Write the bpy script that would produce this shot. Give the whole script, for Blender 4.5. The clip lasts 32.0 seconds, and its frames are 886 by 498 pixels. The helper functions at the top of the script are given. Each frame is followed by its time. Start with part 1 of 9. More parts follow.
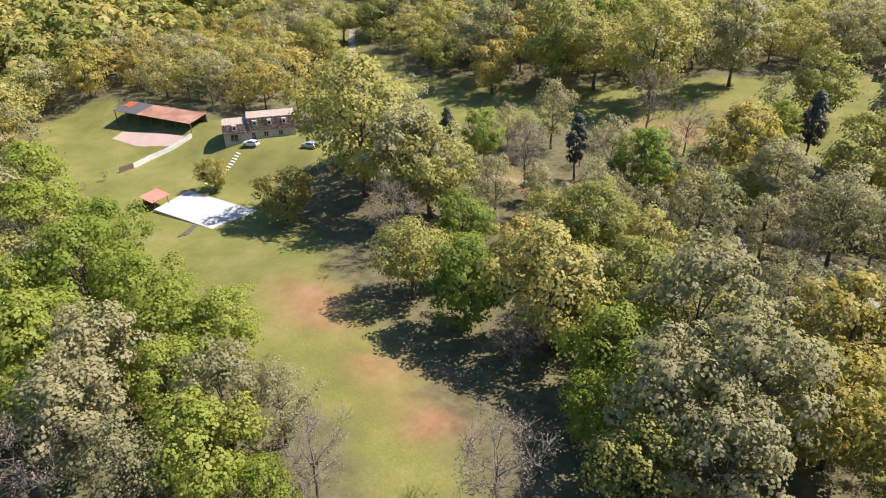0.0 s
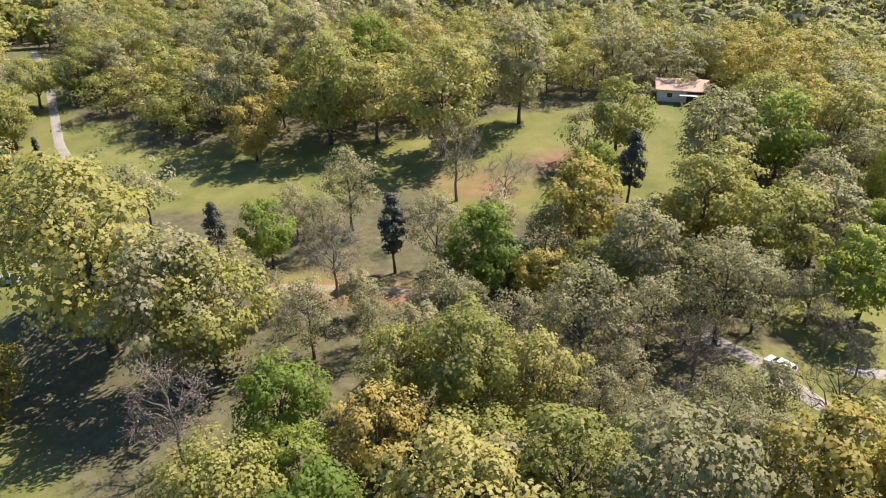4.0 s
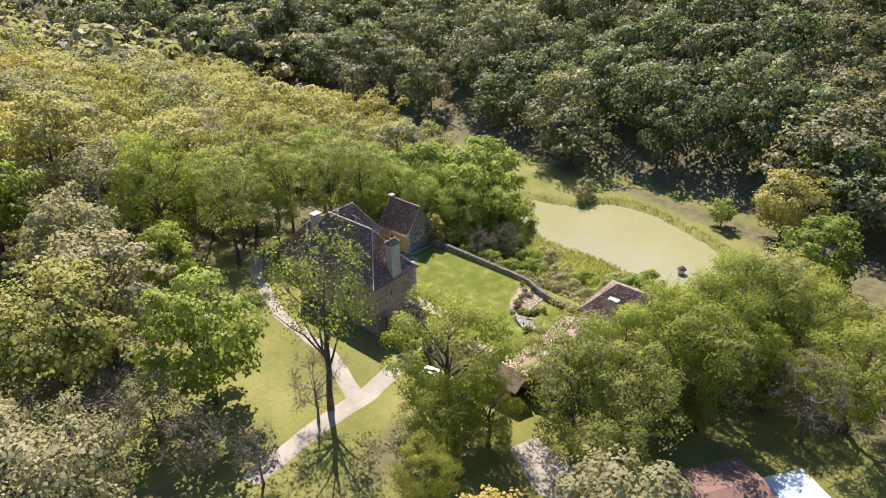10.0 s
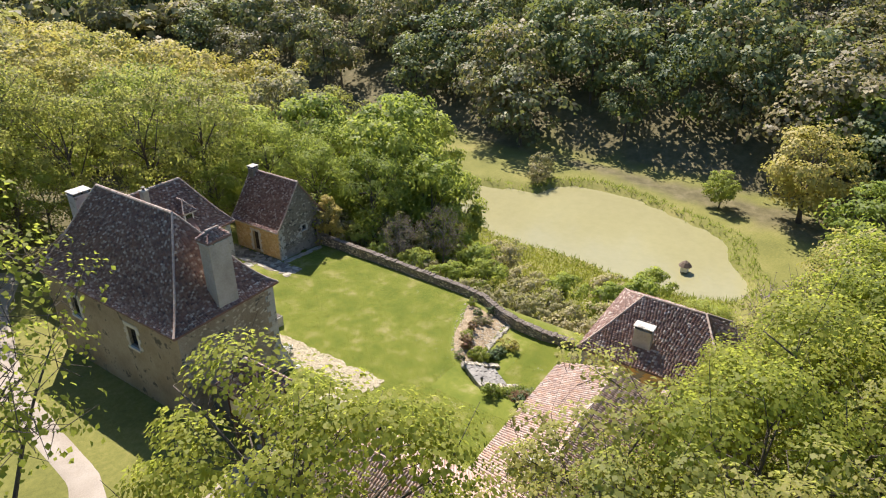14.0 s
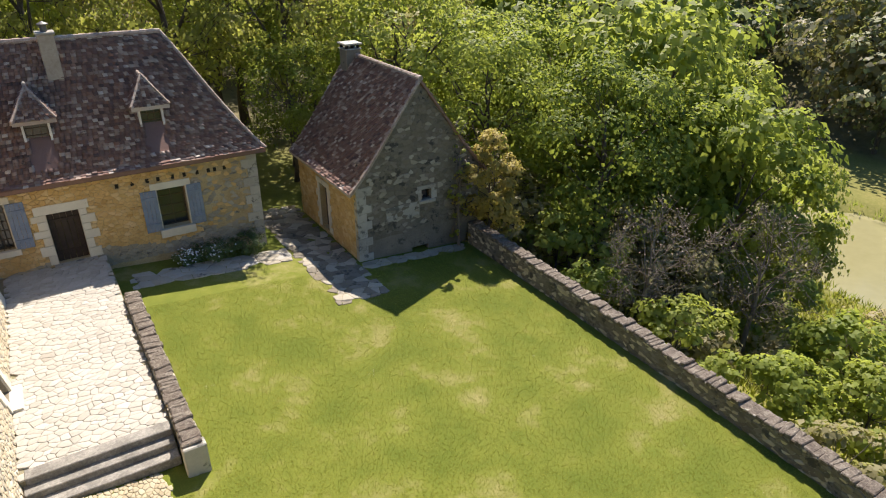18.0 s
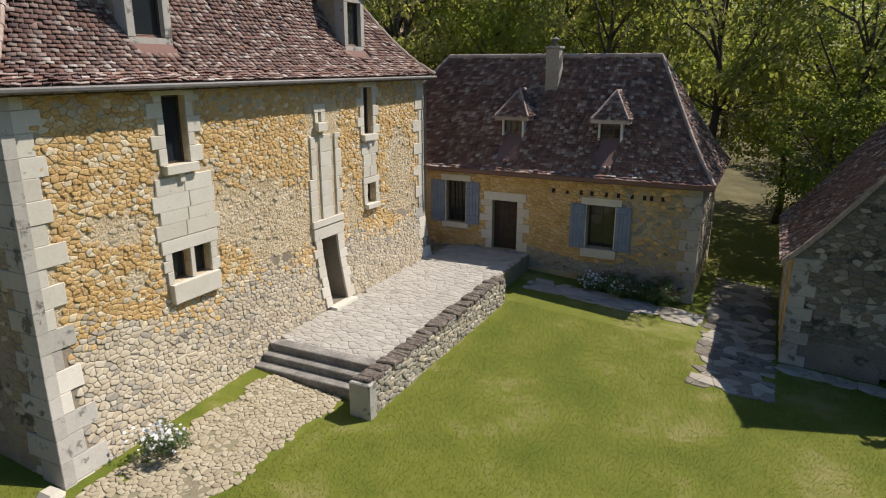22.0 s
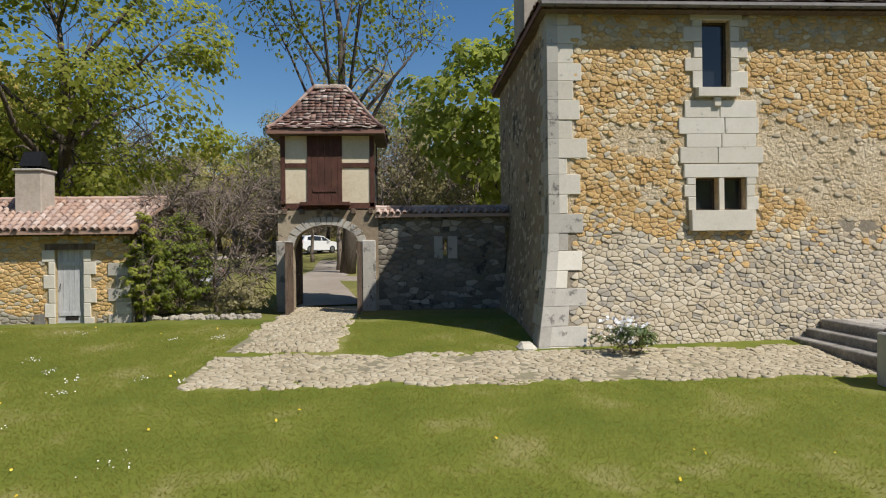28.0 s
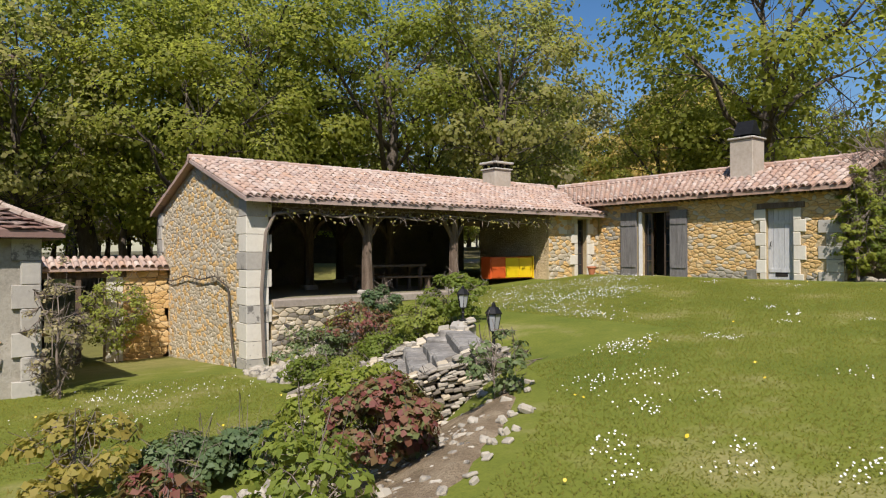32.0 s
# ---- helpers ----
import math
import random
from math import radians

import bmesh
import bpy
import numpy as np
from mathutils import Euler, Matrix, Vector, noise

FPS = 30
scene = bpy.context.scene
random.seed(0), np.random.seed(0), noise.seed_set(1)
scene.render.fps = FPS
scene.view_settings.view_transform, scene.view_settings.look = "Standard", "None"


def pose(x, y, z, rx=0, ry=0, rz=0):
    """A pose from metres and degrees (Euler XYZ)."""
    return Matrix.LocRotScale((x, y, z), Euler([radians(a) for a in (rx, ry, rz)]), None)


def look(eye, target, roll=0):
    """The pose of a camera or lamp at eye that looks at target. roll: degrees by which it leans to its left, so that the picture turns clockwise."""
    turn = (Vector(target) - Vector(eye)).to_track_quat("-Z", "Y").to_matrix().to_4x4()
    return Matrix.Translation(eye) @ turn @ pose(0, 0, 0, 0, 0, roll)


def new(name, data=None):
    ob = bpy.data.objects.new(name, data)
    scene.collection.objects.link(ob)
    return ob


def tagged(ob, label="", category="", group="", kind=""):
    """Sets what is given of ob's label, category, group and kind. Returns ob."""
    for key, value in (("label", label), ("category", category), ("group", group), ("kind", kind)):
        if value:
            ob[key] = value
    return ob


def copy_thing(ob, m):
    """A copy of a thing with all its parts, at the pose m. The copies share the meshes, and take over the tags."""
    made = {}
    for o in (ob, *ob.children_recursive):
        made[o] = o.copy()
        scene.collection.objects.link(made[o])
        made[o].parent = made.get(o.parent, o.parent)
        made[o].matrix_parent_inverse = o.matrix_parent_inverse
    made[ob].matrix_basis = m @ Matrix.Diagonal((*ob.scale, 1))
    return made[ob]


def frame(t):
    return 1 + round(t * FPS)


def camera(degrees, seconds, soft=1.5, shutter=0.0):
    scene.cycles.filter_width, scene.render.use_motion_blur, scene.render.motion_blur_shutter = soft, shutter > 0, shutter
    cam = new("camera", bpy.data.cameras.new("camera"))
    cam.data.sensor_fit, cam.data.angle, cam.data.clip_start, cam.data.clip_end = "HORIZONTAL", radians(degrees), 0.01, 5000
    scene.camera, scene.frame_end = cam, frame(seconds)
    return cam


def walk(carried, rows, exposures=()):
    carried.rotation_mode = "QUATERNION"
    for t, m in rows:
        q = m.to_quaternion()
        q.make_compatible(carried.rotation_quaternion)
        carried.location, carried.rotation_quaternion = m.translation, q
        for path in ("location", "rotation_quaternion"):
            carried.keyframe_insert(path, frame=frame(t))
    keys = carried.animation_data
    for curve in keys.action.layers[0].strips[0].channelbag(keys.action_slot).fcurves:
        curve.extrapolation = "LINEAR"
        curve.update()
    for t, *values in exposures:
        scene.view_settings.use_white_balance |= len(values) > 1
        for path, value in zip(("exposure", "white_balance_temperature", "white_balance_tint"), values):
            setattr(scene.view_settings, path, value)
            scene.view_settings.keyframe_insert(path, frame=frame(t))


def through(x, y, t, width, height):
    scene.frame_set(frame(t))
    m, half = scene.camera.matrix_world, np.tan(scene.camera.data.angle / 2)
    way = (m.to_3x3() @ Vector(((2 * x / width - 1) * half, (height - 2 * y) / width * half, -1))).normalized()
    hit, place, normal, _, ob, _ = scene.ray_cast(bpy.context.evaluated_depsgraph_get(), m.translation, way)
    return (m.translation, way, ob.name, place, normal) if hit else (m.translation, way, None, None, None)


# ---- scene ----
cam = camera(68.1, 32.0, soft=1.1)
METRES, EYE, TILT, LEAN, TURN = 190.0, 58.5, 0.0, 0.0, 37.0
PATH = [
    (0, (0.061, 0.206, 58.719), (-1.0, 1.596, 57.75), -1.1),
    (0.5, (-3.641, 3.221, 58.842), (-4.69, 4.622, 57.874), -1.0),
    (1, (-6.957, 6.81, 59.307), (-8.007, 8.209, 58.337), -1.1),
    (1.5, (-10.378, 10.088, 59.048), (-11.427, 11.494, 58.087), -1.0),
    (2, (-13.918, 14.062, 59.417), (-14.966, 15.467, 58.454), -1.0),
    (2.5, (-17.273, 18.201, 59.437), (-18.303, 19.62, 58.476), -1.0),
    (4.5, (-25.393, 32.984, 58.133), (-25.606, 34.748, 57.214), -0.9),
    (5, (-26.118, 37.423, 57.824), (-26.141, 39.201, 56.908), -1.0),
    (5.5, (-27.224, 41.07, 58.644), (-26.964, 42.825, 57.721), -1.0),
    (6, (-28.623, 44.185, 60.624), (-28.065, 45.859, 59.683), -1.0),
    (6.5, (-27.963, 47.885, 60.83), (-27.181, 49.466, 59.887), -0.8),
    (7, (-26.329, 51.225, 60.556), (-25.385, 52.716, 59.616), -0.7),
    (7.5, (-24.574, 54.326, 60.486), (-23.464, 55.699, 59.546), -0.5),
    (8, (-22.328, 57.219, 59.626), (-21.157, 58.54, 58.686), -0.5),
    (8.5, (-19.745, 59.541, 57.953), (-18.545, 60.84, 57.019), -0.9),
    (9, (-17.148, 62.483, 55.999), (-15.901, 63.733, 55.059), -0.7),
    (9.5, (-14.303, 64.809, 53.476), (-12.998, 66.0, 52.54), -0.8),
    (10, (-11.082, 67.855, 50.858), (-9.744, 69.007, 49.92), -0.6),
    (10.5, (-7.675, 69.985, 48.036), (-6.305, 71.108, 47.107), -0.8),
    (11, (-4.227, 73.157, 45.37), (-2.829, 74.243, 44.44), -0.5),
    (11.5, (-0.359, 75.673, 42.713), (1.044, 76.756, 41.787), -0.5),
    (12, (3.813, 78.071, 40.146), (5.224, 79.145, 39.221), -0.6),
    (12.5, (6.947, 81.036, 38.129), (8.405, 82.042, 37.2), -0.5),
    (13, (10.517, 83.995, 35.848), (11.996, 84.964, 34.915), -0.1),
    (13.5, (14.455, 86.326, 33.211), (15.937, 87.298, 32.285), -0.1),
    (15.5, (30.952, 96.613, 23.048), (32.273, 97.805, 22.135), -0.7),
    (16, (34.475, 99.971, 20.571), (35.729, 101.235, 19.659), -0.9),
    (16.5, (38.055, 103.425, 18.267), (39.213, 104.776, 17.353), -0.5),
    (17, (41.421, 106.869, 16.173), (42.47, 108.299, 15.249), 0.4),
    (17.5, (44.616, 109.599, 13.779), (45.629, 111.059, 12.861), 0.4),
    (18, (47.269, 111.701, 12.425), (48.228, 113.207, 11.525), 0.3),
    (18.5, (48.836, 112.666, 11.833), (49.761, 114.256, 11.049), 0.1),
    (19, (49.51, 113.138, 11.381), (50.351, 114.807, 10.668), 0.0),
    (19.5, (49.791, 113.226, 10.827), (50.499, 114.968, 10.145), 0.0),
    (20, (50.385, 113.032, 9.972), (50.928, 114.843, 9.319), 0.2),
    (20.5, (51.673, 112.68, 9.138), (52.026, 114.546, 8.509), 0.0),
    (21, (53.415, 112.509, 8.73), (53.497, 114.416, 8.132), -0.0),
    (21.5, (55.119, 112.842, 8.296), (54.786, 114.731, 7.731), 0.2),
    (22, (56.611, 113.7, 7.915), (55.758, 115.427, 7.374), 0.0),
    (22.5, (57.601, 114.833, 7.598), (56.374, 116.32, 7.068), -0.1),
    (23, (58.222, 115.913, 7.403), (56.741, 117.146, 6.867), 0.1),
    (23.5, (58.557, 116.68, 6.883), (57.012, 117.843, 6.372), 0.2),
    (24, (58.718, 117.056, 6.384), (57.14, 118.254, 6.115), 0.4),
    (24.5, (58.901, 117.285, 5.891), (57.302, 118.487, 5.864), 0.3),
    (26.5, (58.983, 117.449, 3.24), (57.127, 118.193, 3.219), -0.5),
    (27, (58.86, 117.543, 2.717), (56.933, 118.079, 2.717), -0.4),
    (27.5, (58.901, 117.563, 2.517), (56.927, 117.885, 2.511), -0.7),
    (28, (58.962, 117.509, 2.219), (56.964, 117.613, 2.217), -0.7),
    (28.5, (59.012, 117.437, 1.935), (57.016, 117.302, 1.936), -0.6),
    (29, (59.016, 117.409, 1.692), (57.063, 116.98, 1.694), -0.6),
    (29.5, (59.047, 117.388, 1.513), (57.178, 116.677, 1.514), -0.5),
    (30, (59.104, 117.342, 1.348), (57.347, 116.386, 1.353), -0.4),
    (30.5, (59.199, 117.202, 1.226), (57.556, 116.062, 1.232), -0.3),
    (31, (59.356, 117.167, 1.135), (57.846, 115.856, 1.143), -0.3),
    (31.5, (59.418, 117.134, 1.159), (58.049, 115.676, 1.165), -0.3),
    (32, (59.409, 117.061, 1.13), (58.183, 115.481, 1.14), -0.2),
]
walk(cam, [(t, look(eye, target, roll)) for t, eye, target, roll in PATH], [(0.0, 0.86, 6500, 15), (6.0, 0.88, 6450, 14), (9.0, 1.0, 6500, 14), (13.0, 1.0, 6600, 15), (16.0, 0.9, 6900, 14), (18.0, 0.88, 6950, 14), (20.0, 0.84, 6800, 14), (22.0, 0.14, 6600, 14), (24.5, 0.1, 6450, 13), (27.0, 0.0, 6450, 12), (29.0, 0.12, 6450, 13), (31.0, 0.24, 6500, 15), (32.0, 0.24, 6500, 15)])

# ---- light ----
SUN = Vector((3.8, 4.55, 7.45)).normalized()
sun = new("sun", bpy.data.lights.new("sun", "SUN"))
sun.data.energy, sun.data.angle, sun.data.color = 5.0, radians(0.55), (1.0, 0.955, 0.88)
sun.matrix_basis = look(SUN * 200, (0, 0, 0))
world = bpy.data.worlds.new("sky")
scene.world = world
world.use_nodes = True
_wn = world.node_tree.nodes
_sky = _wn.new("ShaderNodeTexSky")
_sky.sky_type, _sky.sun_disc = "NISHITA", False
_sky.sun_elevation, _sky.sun_rotation = math.asin(SUN.z), math.atan2(SUN.x, SUN.y)
_sky.air_density, _sky.dust_density, _sky.ozone_density = 1.0, 0.6, 1.5
_wn["Background"].inputs["Strength"].default_value = 0.096
_hue = _wn.new("ShaderNodeHueSaturation")
_hue.inputs["Saturation"].default_value = 1.3
world.node_tree.links.new(_sky.outputs["Color"], _hue.inputs["Color"])
world.node_tree.links.new(_hue.outputs["Color"], _wn["Background"].inputs["Color"])


# ---- materials ----
def rgb(c):
    return (c[0], c[1], c[2], 1.0)


def ramp(nt, colors, lo=0.3, hi=0.7):
    r = nt.nodes.new("ShaderNodeValToRGB")
    e = r.color_ramp.elements
    while len(e) < len(colors):
        e.new(0.5)
    for n, c in enumerate(colors):
        e[n].position = lo + (hi - lo) * n / max(1, len(colors) - 1)
        e[n].color = rgb(c)
    return r


def noise_node(nt, scale, detail=4.0, rough=0.6, stretch=None):
    g = nt.nodes.new("ShaderNodeNewGeometry")
    n = nt.nodes.new("ShaderNodeTexNoise")
    n.inputs["Scale"].default_value, n.inputs["Detail"].default_value, n.inputs["Roughness"].default_value = scale, detail, rough
    out = g.outputs["Position"]
    if stretch:
        mp = nt.nodes.new("ShaderNodeMapping")
        mp.inputs["Scale"].default_value = stretch
        nt.links.new(out, mp.inputs["Vector"])
        out = mp.outputs["Vector"]
    nt.links.new(out, n.inputs["Vector"])
    return n


def mix(nt, a, b, fac, mode="MIX"):
    m = nt.nodes.new("ShaderNodeMix")
    m.data_type, m.blend_type = "RGBA", mode
    for sock, v in ((m.inputs[0], fac), (m.inputs[6], a), (m.inputs[7], b)):
        if isinstance(v, bpy.types.NodeSocket):
            nt.links.new(v, sock)
        else:
            sock.default_value = v if isinstance(v, float) else rgb(v)
    return m.outputs[2]


def math_node(nt, op, a, b=0.0):
    m = nt.nodes.new("ShaderNodeMath")
    m.operation = op
    for sock, v in zip(m.inputs, (a, b)):
        if isinstance(v, bpy.types.NodeSocket):
            nt.links.new(v, sock)
        else:
            sock.default_value = v
    return m.outputs[0]


def piece_random(nt):
    """A number for each piece, whether an object of its own or an island of a joined mesh."""
    o, g = nt.nodes.new("ShaderNodeObjectInfo"), nt.nodes.new("ShaderNodeNewGeometry")
    return math_node(nt, "FRACT", math_node(nt, "ADD", o.outputs["Random"], g.outputs["Random Per Island"]))


def surface(name, colors, scale=1.5, grain=14.0, rough=0.85, bump=0.4, piece=None, spots=None, metal=0.0, stretch=None, coarse_mix=0.55, depth=0.02, own=0.62):
    """A weathered surface: broad stains, fine grain, relief, and a colour of its own for each piece."""
    m = bpy.data.materials.new(name)
    m.use_nodes = True
    nt = m.node_tree
    b = nt.nodes["Principled BSDF"]
    broad, fine = noise_node(nt, scale, 5.0, 0.62, stretch), noise_node(nt, grain, 6.0, 0.68, stretch)
    fac = math_node(nt, "ADD", math_node(nt, "MULTIPLY", broad.outputs["Fac"], coarse_mix), math_node(nt, "MULTIPLY", fine.outputs["Fac"], 1 - coarse_mix))
    r = ramp(nt, colors, 0.36, 0.64)
    nt.links.new(fac, r.inputs["Fac"])
    col = r.outputs["Color"]
    if piece:
        pr = ramp(nt, piece, 0.0, 1.0)
        nt.links.new(piece_random(nt), pr.inputs["Fac"])
        col = mix(nt, col, pr.outputs["Color"], own)
    if spots:
        sc, amount, colour = spots
        sn = noise_node(nt, sc, 6.0, 0.7)
        sr = ramp(nt, [(0, 0, 0), (1, 1, 1)], 1 - amount, min(1.0, 1.06 - amount))
        nt.links.new(sn.outputs["Fac"], sr.inputs["Fac"])
        col = mix(nt, col, colour, sr.outputs["Color"])
    nt.links.new(col, b.inputs["Base Color"])
    b.inputs["Roughness"].default_value, b.inputs["Metallic"].default_value = rough, metal
    b.inputs["Specular IOR Level"].default_value = 0.3
    if bump:
        bp = nt.nodes.new("ShaderNodeBump")
        bp.inputs["Strength"].default_value, bp.inputs["Distance"].default_value = bump, depth
        nt.links.new(fine.outputs["Fac"], bp.inputs["Height"])
        nt.links.new(bp.outputs["Normal"], b.inputs["Normal"])
    return m


def leaf_material(name, colors, through=0.42, spread=0.30, gain=1.3):
    """Leaves: each its own shade, each tree its own tint; light shines through them."""
    m = bpy.data.materials.new(name)
    m.use_nodes = True
    nt = m.node_tree
    b, out = nt.nodes["Principled BSDF"], nt.nodes["Material Output"]
    g, o, at = nt.nodes.new("ShaderNodeNewGeometry"), nt.nodes.new("ShaderNodeObjectInfo"), nt.nodes.new("ShaderNodeAttribute")
    at.attribute_name = "tint"
    own = math_node(nt, "FRACT", math_node(nt, "ADD", o.outputs["Random"], at.outputs["Fac"]))
    fac = math_node(nt, "ADD", math_node(nt, "MULTIPLY", g.outputs["Random Per Island"], spread), math_node(nt, "MULTIPLY", own, 1 - spread))
    r = ramp(nt, [(c[0] * gain * 1.2, c[1] * gain, c[2] * gain * 1.45) for c in colors], 0.08, 0.92)
    nt.links.new(fac, r.inputs["Fac"])
    b.inputs["Roughness"].default_value = 0.55
    b.inputs["Specular IOR Level"].default_value = 0.25
    nt.links.new(r.outputs["Color"], b.inputs["Base Color"])
    t = nt.nodes.new("ShaderNodeBsdfTranslucent")
    nt.links.new(mix(nt, r.outputs["Color"], (0.62, 0.68, 0.10), 0.35), t.inputs["Color"])
    ms = nt.nodes.new("ShaderNodeMixShader")
    ms.inputs[0].default_value = through
    nt.links.new(b.outputs[0], ms.inputs[1])
    nt.links.new(t.outputs[0], ms.inputs[2])
    nt.links.new(ms.outputs[0], out.inputs["Surface"])
    return m


def glass_material(name, colour=(0.02, 0.025, 0.03), rough=0.06):
    m = bpy.data.materials.new(name)
    m.use_nodes = True
    b = m.node_tree.nodes["Principled BSDF"]
    b.inputs["Base Color"].default_value, b.inputs["Roughness"].default_value = rgb(colour), rough
    b.inputs["Specular IOR Level"].default_value = 0.6
    return m


